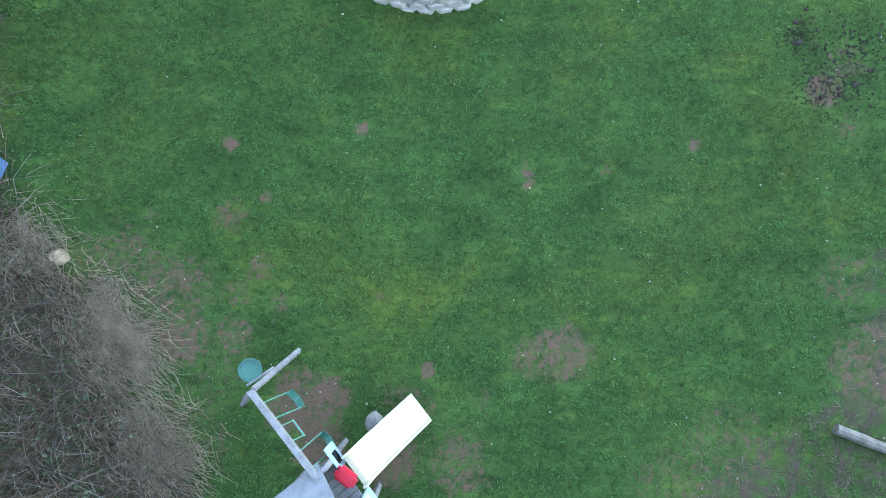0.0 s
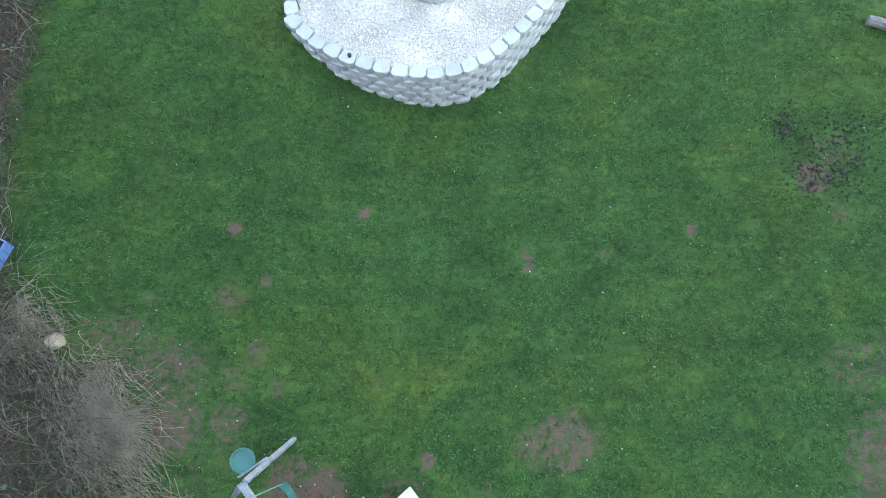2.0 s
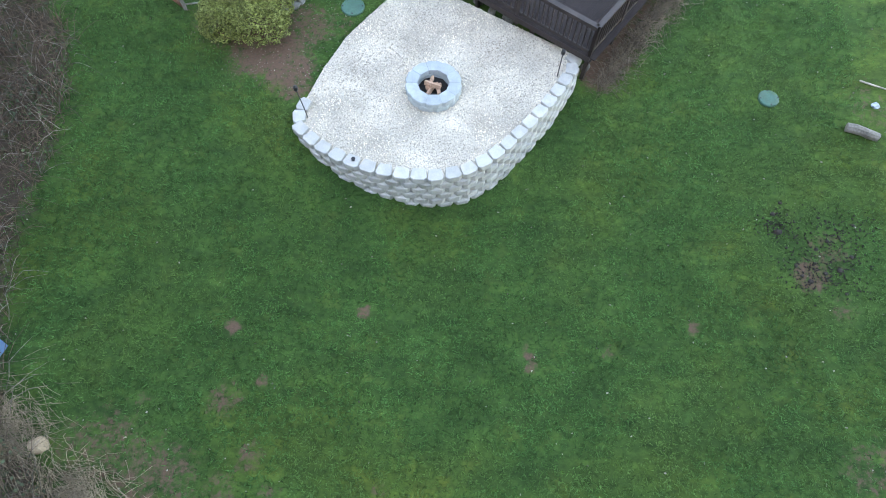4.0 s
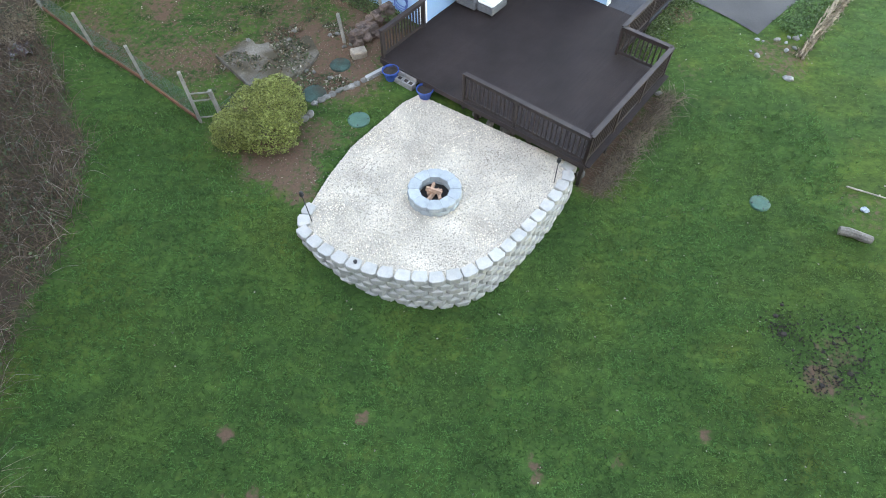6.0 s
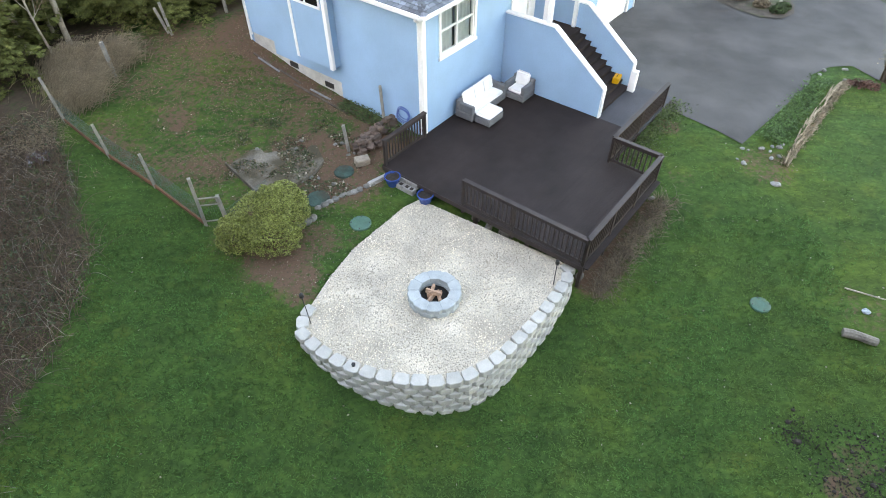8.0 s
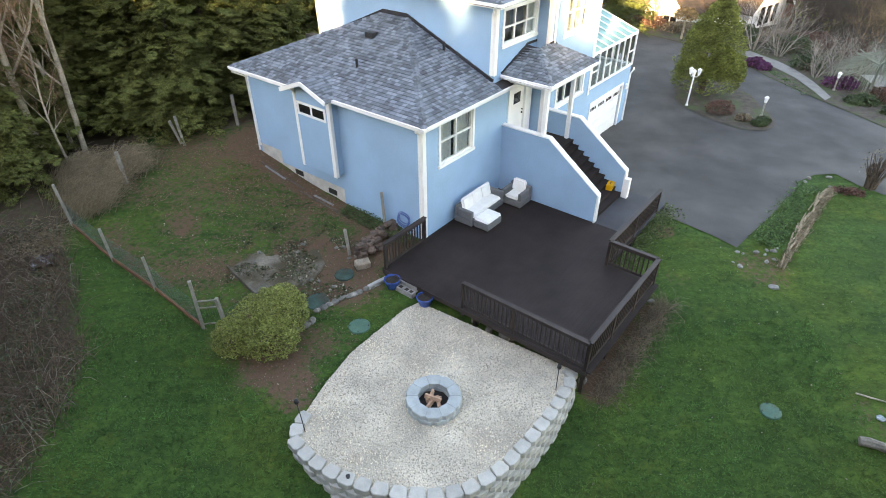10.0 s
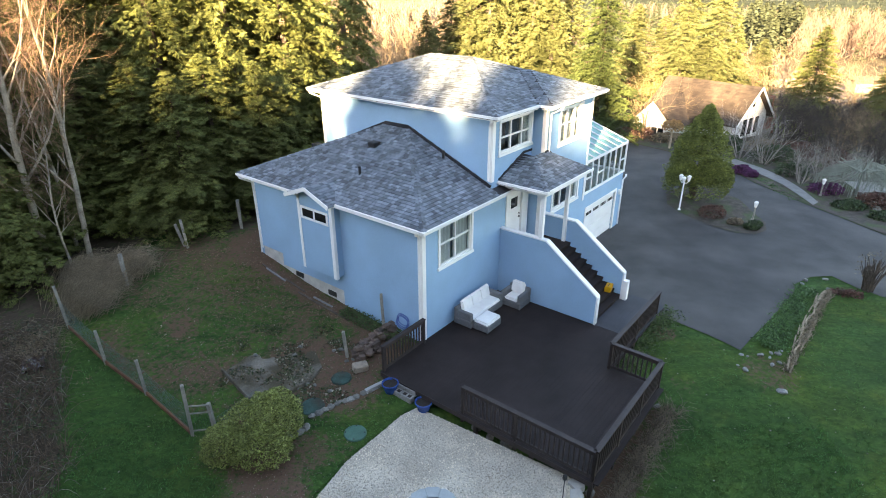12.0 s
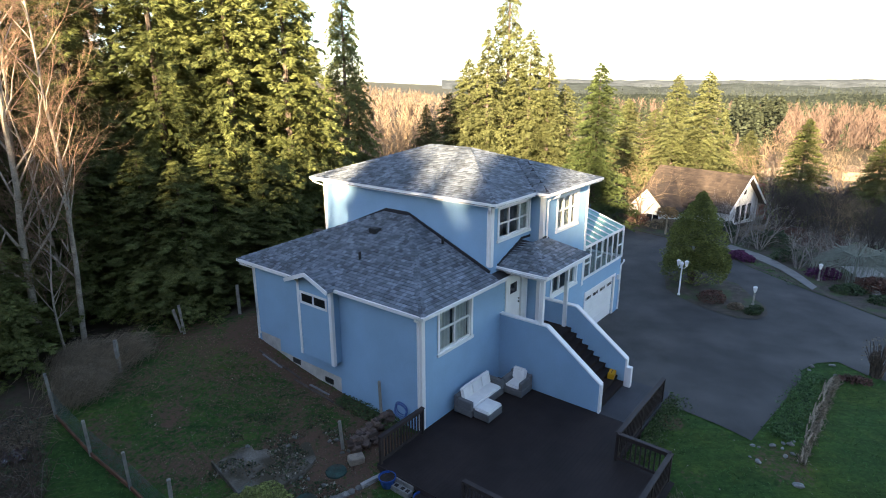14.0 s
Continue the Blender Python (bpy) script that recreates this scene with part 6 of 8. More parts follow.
for s in (1, -1):
    vs = [(-0.72, 0.0, 2.75), (0.5, 0.0, 2.75), (0.5, s * 0.75, 2.3), (-0.72, s * 0.75, 2.3)]
    top = [_r.verts.new(v) for v in vs]
    low = [_r.verts.new((v[0], v[1], v[2] - 0.05)) for v in vs]
    _r.faces.new(top)
    _r.faces.new(low[::-1])
    for i in range(4):
        _r.faces.new((top[i], top[(i + 1) % 4], low[(i + 1) % 4], low[i]))
part("roof", _r, material("grey_roof_board", (0.22, 0.23, 0.235), 0.8, vary=0.15, scale=4), play, "pale grey board roof").matrix_local = TW
# slide: a wide trough that flattens out at its foot
_q = bmesh.new()
sa, sb = Vector((-1.68, -3.02, 0.2)), Vector((-0.45, -2.04, -1.2))
d = sb - sa
side = Vector((-d.y, d.x, 0)).normalized()
n = 14
rows = []
for i in range(n + 1):
    k = i / n
    z = sa.z + d.z * (1 - (1 - k) ** 1.25) if k > 0.08 else sa.z
    c = Vector((sa.x + d.x * k, sa.y + d.y * k, z))
    rows.append([c + side * o * 0.36 + Vector((0, 0, h)) for o, h in ((-1.0, -0.02), (-1.0, 0.13), (-0.9, 0.13), (-0.84, 0.0), (0.84, 0.0), (0.9, 0.13), (1.0, 0.13), (1.0, -0.02))])
vr = [[_q.verts.new(p) for p in r] for r in rows]
for r0, r1 in zip(vr, vr[1:]):
    for k in range(8):
        _q.faces.new((r0[k], r0[(k + 1) % 8], r1[(k + 1) % 8], r1[k]))
_q.faces.new(vr[0])
_q.faces.new(vr[-1][::-1])
part("slide", _q, M_SLIDE, play, "wide cream plastic slide")
_q = bmesh.new()
beam(_q, (-1.98, -2.93, 0.38), (-1.62, -3.2, 0.38), 0.3, 0.16)
bmesh.ops.bevel(_q, geom=_q.edges[:], offset=0.06, segments=2, affect="EDGES")
part("slide_hood", _q, M_RED, play, "red plastic slide hood")

# round swing disc beside the frame
disc = bmesh.new()
n = 28
prof = [(0.0, -0.02), (0.22, -0.02), (0.245, 0.0), (0.245, 0.06), (0.21, 0.06), (0.2, 0.02), (0.0, 0.01)]
rings = [[disc.verts.new((max(r, 0.001) * math.cos(6.2832 * k / n), max(r, 0.001) * math.sin(6.2832 * k / n), z)) for k in range(n)] for r, z in prof]
for r0, r1 in zip(rings, rings[1:]):
    for k in range(n):
        disc.faces.new((r0[k], r0[(k + 1) % n], r1[(k + 1) % n], r1[k]))
disc = part("disc_table", disc, M_TEAL)
disc.matrix_world = pose(-3.98, -1.2, -0.62, 4, 8, 0)
tagged(disc, "round teal plastic disc on a short stand", "play table")
_q = bmesh.new()
tube(_q, [(0, 0, -0.02), (0, 0, -0.95)], [0.06, 0.09], 8)
part("stand", _q, M_PLAYWOOD, disc)

# ---- blue tub at the thicket's edge ----
M_TUB = material("blue_plastic", (0.12, 0.25, 0.5), 0.45, vary=0.12, scale=4)
tub = bmesh.new()
lo, hi = [], []
for x, y in ((-1, -1), (1, -1), (1, 1), (-1, 1)):
    lo.append(tub.verts.new((x * 0.26, y * 0.38, 0)))
    hi.append(tub.verts.new((x * 0.34, y * 0.48, 0.6)))
ins = [tub.verts.new((v.co.x * 0.93, v.co.y * 0.93, 0.6)) for v in hi]
bot = [tub.verts.new((v.co.x * 0.9, v.co.y * 0.9, 0.35)) for v in hi]
for i in range(4):
    j = (i + 1) % 4
    tub.faces.new((lo[i], lo[j], hi[j], hi[i]))
    tub.faces.new((hi[i], hi[j], ins[j], ins[i]))
    tub.faces.new((ins[i], ins[j], bot[j], bot[i]))
tub.faces.new(lo[::-1])
tub.faces.new(bot)
tub = part("plastic_tub", tub, M_TUB)
tub.matrix_world = pose(-9.93, 3.08, land(-9.9, 3.1), 0, 6, -25) @ Matrix.Scale(0.8, 4)
tagged(tub, "pale blue plastic tub filled with soil at the thicket's edge", "tub")
part("soil", boxes([(-0.3, 0.3, -0.42, 0.42, 0.36, 0.42)]), M_SOIL, tub)

# ---- thickets ----
def thicket(name, spots, n, h, spread, mat, seed, label, thick=0.006, segs=4, category="bramble", comb=None):
    """Arching bare stems; spots gives a random root."""
    rng = np.random.default_rng(seed)
    out = []
    while len(out) < n * segs:
        x, y = spots(rng)
        z = land(x, y) - 0.05
        a = rng.uniform(0, 6.283) if comb is None else comb + 0.8 * noise.noise((x * 1.6, y * 1.6, 5.0)) + rng.normal() * 0.25
        hh, ln = h * rng.uniform(0.3, 1.0), spread * rng.uniform(0.3, 1.2)
        wob = rng.normal(size=2) * 0.15
        prev = np.array([x, y, z])
        for k in range(1, segs + 1):
            t = k / segs
            p = np.array([x + math.cos(a) * ln * t + wob[0] * t * t, y + math.sin(a) * ln * t + wob[1] * t * t, z + hh * math.sin(t * rng.uniform(1.6, 2.5))])
            out.append((*prev, *p, thick * (1.2 - 0.8 * (t - 1 / segs)), thick * (1.2 - 0.8 * t)))
            prev = p
    return tagged(part(name, prisms(out, name, mat), None), label, category, kind="stuff")


def west_spot(rng):
    while True:
        x, y = rng.uniform(-17, -3), rng.uniform(-7, 17.0)
        if wild(x, y) > 0.5 and not (y > 3.0 and x > -10 and y < 3.4):
            return x, y


def straw_spot(rng):
    c = ((-7.6, 0.2, 0.5), (-7.2, -0.4, 0.5), (-6.9, -0.9, 0.45), (-6.5, -2.4, 0.5), (-9.2, 1.5, 0.5), (-14.1, 16.5, 0.6), (-6.0, -3.2, 0.5))[rng.integers(7)]
    return c[0] - 0.25 + rng.normal() * c[2] * 0.85, c[1] + rng.normal() * c[2] * 0.85


def east_spot(rng):
    while True:
        x, y = rng.uniform(5, 14), rng.uniform(-7, 3)
        if wild(x, y) > 0.4:
            return x, y


M_STRAW = material("dry_straw", (0.36, 0.28, 0.185), 0.95, vary=0.25, scale=2, bump=0, rand=0.35)
M_BRAMBLE = material("bramble_stem", (0.13, 0.086, 0.057), 0.95, vary=0.3, scale=1.0, bump=0, rand=0.5)
thicket("bramble_thicket", west_spot, 10500, 0.8, 0.9, M_BRAMBLE, 21, "tangle of bare grey-brown bramble stems", 0.007)
thicket("bramble_thicket", west_spot, 1900, 0.85, 1.1, material("grey_stem", (0.24, 0.2, 0.165), 0.95, vary=0.3, scale=1.0, bump=0, rand=0.5), 25, "pale grey dead stems standing in the brambles", 0.007)
thicket("dry_grass", straw_spot, 5600, 0.3, 0.7, M_STRAW, 22, "clumps of flattened straw-coloured dry grass", 0.006, 3, "dry grass", -0.45)


def mound_spot(rng):
    c = ((-13.7, 19.4, 1.0), (-13.3, 18.4, 0.7), (-13.0, 20.6, 0.8), (-14.6, 20.3, 0.8))[rng.integers(4)]
    return c[0] + rng.normal() * c[2] * 0.55, c[1] + rng.normal() * c[2] * 0.5


thicket("dry_grass", mound_spot, 5200, 1.0, 0.9, material("pale_straw", (0.28, 0.215, 0.14), 0.95, vary=0.25, scale=2, bump=0, rand=0.35), 24, "tall mounds of pale dry grass by the fence", 0.007, 3, "dry grass", 0.2)
thicket("dry_grass", east_spot, 1800, 0.2, 0.35, M_TWIG, 23, "sparse dry stems at the lawn's edge", 0.004, 3, "dry grass")


def bank_spot(rng):
    k = rng.uniform()
    return 3.95 + 2.7 * k + abs(rng.normal()) * 0.3, 10.35 + 3.45 * k - abs(rng.normal()) * 0.22


thicket("dry_grass", bank_spot, 1500, 0.35, 0.4, material("bank_stem", (0.2, 0.155, 0.11), 0.95, vary=0.3, scale=2, bump=0, rand=0.5), 26, "dry stems and roots on the bank below the deck", 0.006, 3, "dry grass")
_rng = np.random.default_rng(31)
_pts = []
while len(_pts) < 9000:
    x, y = west_spot(_rng)
    if noise.noise((x * 0.7, y * 0.7, 8.0)) > -0.05:
        _pts.append((x, y, land(x, y) + _rng.uniform(0.05, 0.6)))
M_IVY = material("bramble_leaf", (0.06, 0.08, 0.035), 0.7, vary=0.4, scale=2, bump=0, rand=0.5)
tagged(part("bramble_leaves", leaves(_pts, 0.09, 9, "bramble_leaves", M_IVY, 0.7), None), "dull green bramble leaves among the stems", "bramble", kind="stuff")


# a few long pale canes lying over the thicket
for i, (x, y, a, ln) in enumerate(((-9.9, -0.75, 14, 1.6), (-9.0, -4.1, 22, 2.6), (-9.0, 1.9, 35, 0.8), (-10.2, -2.0, -8, 1.2))):
    b = bmesh.new()
    z = land(x, y) + 0.55
    c, s = math.cos(radians(a)), math.sin(radians(a))
    tube(b, [(x, y, z), (x + c * ln * 0.35, y + s * ln * 0.3, z + 0.15), (x + c * ln * 0.7, y + s * ln * 0.75, z + 0.1), (x + c * ln, y + s * ln, z - 0.15)], [0.013, 0.011, 0.009, 0.006], 5)
    tagged(part("dead_cane", b, M_TWIG), "long pale dead cane lying on the thicket", "branch", group="dead canes")

M_LOG = material("weathered_log", (0.2, 0.175, 0.145), 0.95, vary=0.35, scale=4, fine=25, bump=0.6)
# fallen trunk at the lawn's edge and the weathered log by the drive
for x, y, a, ln, r, lab in ((8.8, -2.6, -22, 2.6, 0.12, "fallen bare trunk at the lawn's edge"), (10.32, 8.9, -22, 0.8, 0.12, "short weathered grey log lying in the grass")):
    b = bmesh.new()
    c, s = math.cos(radians(a)), math.sin(radians(a))
    z = land(x, y) + r * 0.8
    tube(b, [(x + c * ln * k, y + s * ln * k, z + 0.03 * math.sin(5 * k)) for k in (0, 0.25, 0.5, 0.75, 1.0)], [r, r * 1.05, r * 0.95, r * 1.02, r * 0.9], 9)
    tagged(part("log", b, M_LOG), lab, "log")
b = bmesh.new()
tube(b, [(11.0, 10.3, land(11, 10.3) + 0.05), (11.9, 9.9, land(11.9, 9.9) + 0.07)], [0.025, 0.018], 6)
tagged(part("stick", b, M_PALEBARK), "bare pale stick lying in the grass", "branch")
rag = bmesh.new()
bmesh.ops.create_icosphere(rag, subdivisions=2, radius=0.1)
for v in rag.verts:
    v.co = Vector((v.co.x * 1.3, v.co.y, max(v.co.z * 0.4, -0.03) + 0.04 * noise.noise(v.co * 14)))
rag = part("crumpled_bag", rag, material("pale_grey_bag", (0.26, 0.31, 0.34), 0.5, vary=0.3, scale=12))
rag.location = (11.25, 9.55, land(11.25, 9.55) + 0.04)
tagged(rag, "crumpled pale grey plastic bag on the grass", "litter")
# molehills of dark earth
for i, (x, y, r) in enumerate(((8.12, 6.61, 0.1), (8.18, 6.15, 0.13), (9.0, 5.7, 0.07), (9.45, 5.17, 0.1), (8.72, 4.91, 0.1), (9.3, 5.9, 0.07), (8.45, 5.3, 0.06), (9.1, 5.1, 0.08), (8.55, 5.05, 0.07), (8.9, 5.35, 0.06), (8.35, 6.9, 0.07), (9.6, 6.0, 0.06), (9.8, 5.5, 0.08), (9.5, 4.6, 0.06), (8.6, 6.4, 0.05), (9.2, 6.5, 0.06), (10.0, 6.3, 0.07), (8.3, 5.75, 0.05))):
    t = part("molehill", rock_mesh(100 + i, r * 0.75, r * 0.6, r * 0.3), M_SOIL)
    t.location = (x, y, land(x, y) + 0.01)
    tagged(t, "small molehill of dark crumbled earth", "molehill", group="molehills")

# crumbled earth round the molehills
_rng = np.random.default_rng(45)
_v, _f = [], []
for _ in range(900):
    c = ((8.16, 6.3, 0.22), (8.7, 5.0, 0.3), (9.2, 5.6, 0.55), (9.5, 5.0, 0.3), (8.9, 5.9, 0.5), (9.9, 6.1, 0.4))[_rng.integers(6)]
    x, y = c[0] + _rng.normal() * c[2], c[1] + _rng.normal() * c[2] * 0.8
    r, q, z, o = _rng.uniform(0.012, 0.04), Euler(_rng.uniform(0, 6.28, 3)).to_matrix(), rough_land(x, y), len(_v)
    for k in ((1, 0, 0), (-0.8, 0.3, 0), (0, 0.75, 0.1), (0.1, -0.75, 0), (0, 0, 0.6), (0, 0, -0.6)):
        w = q @ Vector(k) * r
        _v.append((x + w.x, y + w.y, z + 0.02 + w.z))
    _f += [(o + a, o + b, o + c) for a, b, c in ((0, 2, 4), (2, 1, 4), (1, 3, 4), (3, 0, 4), (2, 0, 5), (1, 2, 5), (3, 1, 5), (0, 3, 5))]
tagged(part("earth_crumbs", mesh_of("earth_crumbs", _v, _f, M_SOIL), None), "dark crumbled earth thrown up in the grass", "soil", kind="stuff")

# ---- seating on the deck ----
M_WICKER = material("grey_wicker", (0.16, 0.165, 0.17), 0.8, vary=0.25, scale=30, fine=90, bump=0.7)
M_CUSHION = material("white_cushion", (0.87, 0.86, 0.83), 0.9, vary=0.06, scale=4, fine=80, bump=0.2)


def cushion(x0, x1, y0, y1, z0, z1, parent, name="cushion"):
    b = boxes([(x0, x1, y0, y1, z0, z1)])
    bmesh.ops.bevel(b, geom=b.edges[:], offset=0.05, segments=3, affect="EDGES")
    return part(name, b, M_CUSHION, parent)


def back_cushion(cx, y, z, w, a, parent):
    b = boxes([(-w / 2, w / 2, -0.07, 0.07, 0.0, 0.46)])
    bmesh.ops.bevel(b, geom=b.edges[:], offset=0.06, segments=3, affect="EDGES")
    for v in b.verts:
        if v.co.z > 0.3:
            v.co.z += 0.05 * (abs(v.co.x) / (w / 2)) ** 2
    o = part("back_cushion", b, M_CUSHION, parent)
    o.matrix_local = pose(cx, y, z, -14, 0, a)


def seat_unit(name, m, w, dpt, arms, label, backs):
    t = thing(name, m, label, "sofa" if w > 1.2 else "armchair")
    part("base", boxes([(0.0, w, -dpt, 0.0, 0.05, 0.3)], 0.02), M_WICKER, t)
    part("backrest", boxes([(0.0, w, -0.16, 0.0, 0.3, 0.68)], 0.03), M_WICKER, t)
    for side_x in arms:
        part("armrest", boxes([(side_x, side_x + 0.14, -dpt, -0.16, 0.3, 0.62)], 0.03), M_WICKER, t)
    for fx in (0.04, w - 0.1):
        for fy in (-dpt + 0.04, -0.1):
            part("foot", boxes([(fx, fx + 0.06, fy, fy + 0.06, 0.0, 0.05)]), M_METAL, t)
    x0 = 0.14 if 0.0 in arms else 0.02
    x1 = w - 0.14 if len(arms) == 2 or (arms and arms[0] > 0) else w - 0.02
    cushion(x0 + 0.01, x1 - 0.01, -dpt + 0.01, -0.17, 0.3, 0.43, t)
    for cx, ww in backs:
        back_cushion(cx, -0.27, 0.42, ww, 0, t)
    return t


D = Matrix.Translation((0, 0, DECK_Z))
seat_unit("wicker_sofa", HOUSE @ D @ pose(1.5, -0.14, 0), 2.05, 0.76, (0.0, 1.91), "grey wicker sofa with white cushions", ((0.48, 0.62), (1.03, 0.62), (1.58, 0.6)))
ot = thing("wicker_ottoman", HOUSE @ D @ pose(1.6, -0.92, 0), "square grey wicker ottoman with a white cushion", "ottoman")
part("base", boxes([(0.0, 0.84, -0.62, 0.0, 0.05, 0.3)], 0.02), M_WICKER, ot)
cushion(0.0, 0.84, -0.62, 0.0, 0.3, 0.43, ot)
for fx in (0.04, 0.74):
    for fy in (-0.58, -0.1):
        part("foot", boxes([(fx, fx + 0.06, fy, fy + 0.06, 0.0, 0.05)]), M_METAL, ot)
seat_unit("wicker_armchair", HOUSE @ D @ pose(4.42, -0.72, 0, 0, 0, -90) , 0.86, 0.78, (0.0, 0.72), "grey wicker armchair with white cushions", ((0.43, 0.56),))

# toolbox on the stairs
tool = boxes([(-0.22, 0.22, -0.12, 0.12, 0.0, 0.22)])
bmesh.ops.bevel(tool, geom=tool.edges[:], offset=0.02, segments=2, affect="EDGES")
tool = part("toolbox", tool, material("yellow_plastic", (0.75, 0.36, 0.01), 0.5, vary=0.1))
tool.matrix_world = HOUSE @ pose(6.62, -3.72, DECK_Z + 0.352, 0, 0, 10)
tagged(tool, "orange-yellow hard case standing on a stair", "case")
b = bmesh.new()
tube(b, [(-0.08, 0, 0.21), (-0.07, 0, 0.245), (0.07, 0, 0.245), (0.08, 0, 0.21)], [0.014] * 4, 6)
part("case_handle", b, M_METAL, tool)

# coiled blue hose at the wall
hose = bmesh.new()
for k, (r, dz) in enumerate(((0.26, 0.0), (0.24, 0.03), (0.28, 0.05), (0.22, 0.07))):
    pts = [(0.02 * k + 0.02 * math.sin(3 * a), r * math.cos(a), r * math.sin(a) + dz) for a in [i * 6.2832 / 20 for i in range(21)]]
    tube(hose, pts, [0.016] * 21, 6)
hose = part("garden_hose", hose, material("blue_hose", (0.08, 0.17, 0.42), 0.4, vary=0.1))
hose.matrix_world = HOUSE @ pose(-0.14, 0.85, 0.85)
tagged(hose, "coiled blue garden hose hanging on the house wall", "hose")
# long boards lying along the foundation
for i in range(11):
    b = bmesh.new()
    y0, dx = 2.0 + i * 0.52, random.uniform(0.42, 0.75)
    p = HOUSE @ Vector((-dx, y0, 0))
    q = HOUSE @ Vector((-dx - random.uniform(-0.08, 0.1), y0 + random.uniform(0.4, 1.3), 0))
    beam(b, (p.x, p.y, land(p.x, p.y) + 0.03), (q.x, q.y, land(q.x, q.y) + 0.03), 0.07, 0.04)
    tagged(part("old_board", b, (M_BARK, M_TWIG, M_BARK, M_BARK, M_PLAYWOOD)[i % 5]), "old timber board lying along the foundation", "board", group="old boards by the wall")
# crumpled sheeting dumped at the thicket
b = bmesh.new()
bmesh.ops.create_grid(b, x_segments=9, y_segments=8, size=0.32)
for v in b.verts:
    v.co.z = 0.12 + 0.2 * noise.noise(v.co * 6.0) + 0.08 * noise.noise(v.co * 15.0)
bmesh.ops.solidify(b, geom=b.faces[:], thickness=0.01)
b = part("crumpled_sheet", b, material("sheeting", (0.06, 0.028, 0.026), 0.4, vary=0.4, scale=9, second=(0.35, 0.35, 0.37), mix_at=0.58))
b.matrix_world = pose(-13.3, 15.3, land(-13.3, 15.3), 0, 0, 30)
tagged(b, "crumpled dark red and grey sheeting dumped on brambles", "plastic sheet")
M_WEED = material("weed_leaf", (0.07, 0.11, 0.035), 0.8, vary=0.4, scale=4, bump=0, rand=0.5)
_pts = []
for _ in range(2600):
    k = random.random()
    p = HOUSE @ Vector((-random.uniform(0.1, 0.7), 0.4 + 3.2 * k, 0))
    _pts.append((p.x, p.y, land(p.x, p.y) + random.uniform(0.0, 0.35) * (1 - 0.5 * k)))
for _ in range(2600):
    p = HOUSE @ Vector((random.uniform(2.7, 7.2), -5.75 - abs(random.gauss(0, 0.35)), 0))
    _pts.append((p.x, p.y, land(p.x, p.y) + random.uniform(0.0, 0.45)))
tagged(part("weeds", leaves(_pts, 0.1, 5, "weeds", M_WEED, 0.35), None), "weeds growing along the wall and the deck", "weeds", kind="stuff")

# ---- planted strip beside the driveway ----
def strip_points(a, b, w, h, n, rng):
    out = []
    a, b = np.array(a, float), np.array(b, float)
    d = b - a
    nrm = np.array([-d[1], d[0]]) / np.linalg.norm(d)
    for _ in range(n):
        p = a + d * rng.uniform() + nrm * rng.normal() * w * 0.45
        k = 0.5 + 0.5 * noise.noise((p[0] * 1.4, p[1] * 1.4, 4.0))
        out.append((p[0], p[1], land(p[0], p[1]) + rng.uniform() * h * (0.3 + k)))
    return out


_rng = np.random.default_rng(41)
M_GREENLEAF = material("border_leaf", (0.07, 0.15, 0.045), 0.7, vary=0.35, scale=3, bump=0, rand=0.5, translucent=0.15)
M_DRYLEAF = material("dry_border", (0.24, 0.19, 0.13), 0.9, vary=0.35, scale=3, bump=0, rand=0.5)
M_HEATH = material("heather", (0.12, 0.035, 0.1), 0.85, vary=0.35, scale=4, bump=0, rand=0.4)
M_RUSSET = material("russet_leaf", (0.12, 0.058, 0.042), 0.85, vary=0.35, scale=4, bump=0, rand=0.4)
M_HEDGE = material("hedge_leaf", (0.04, 0.07, 0.025), 0.75, vary=0.4, scale=4, bump=0, rand=0.5)
tagged(part("border_plants", leaves(strip_points((11.1, 16.3), (14.9, 20.5), 0.5, 0.24, 4600, _rng), 0.085, 6, "border_plants", M_GREENLEAF, 0.5), None), "leafy green border plants along the driveway", "plants", kind="stuff")
tagged(part("border_stubble", leaves(strip_points((11.1, 15.1), (15.7, 20.3), 0.16, 0.22, 2400, _rng), 0.12, 8, "border_stubble", M_DRYLEAF, 0.2, 1.0), None), "dry brown stems edging the border", "plants", kind="stuff")
tagged(part("border_stubble", leaves(strip_points((15.6, 20.2), (16.7, 19.85), 0.3, 0.25, 700, _rng), 0.12, 12, "border_stubble", M_RUSSET, 0.4), None), "reddish brown dead plants at the border's end", "plants", kind="stuff")
edging = thing("timber_edging", pose(0, 0, 0), "bundles of pale weathered poles edging the border", "edging")
M_POLE = material("pale_pole", (0.3, 0.235, 0.16), 0.95, vary=0.35, scale=6, fine=30, bump=0.4, rand=0.4)
EDGE = [(11.06, 15.04), (11.8, 15.97), (13.2, 17.63), (14.59, 19.31), (15.69, 20.23)]
for i in range(54):
    d = random.uniform(0.0, 6.3)
    x, y, a = along(EDGE, d)
    o, ln = random.uniform(-0.16, 0.16), random.uniform(0.5, 1.1)
    x, y = x - math.sin(a) * o, y + math.cos(a) * o
    a += random.uniform(-0.12, 0.12)
    z = land(x, y) + 0.04 + 0.1 * max(0.0, 1 - abs(o) / 0.12) * random.random()
    b = bmesh.new()
    tube(b, [(x, y, z), (x + ln * 0.5 * math.cos(a), y + ln * 0.5 * math.sin(a), z + 0.02), (x + ln * math.cos(a), y + ln * math.sin(a), z)], [0.025, 0.03, 0.02], 5)
    part("pole", b, M_POLE, edging)

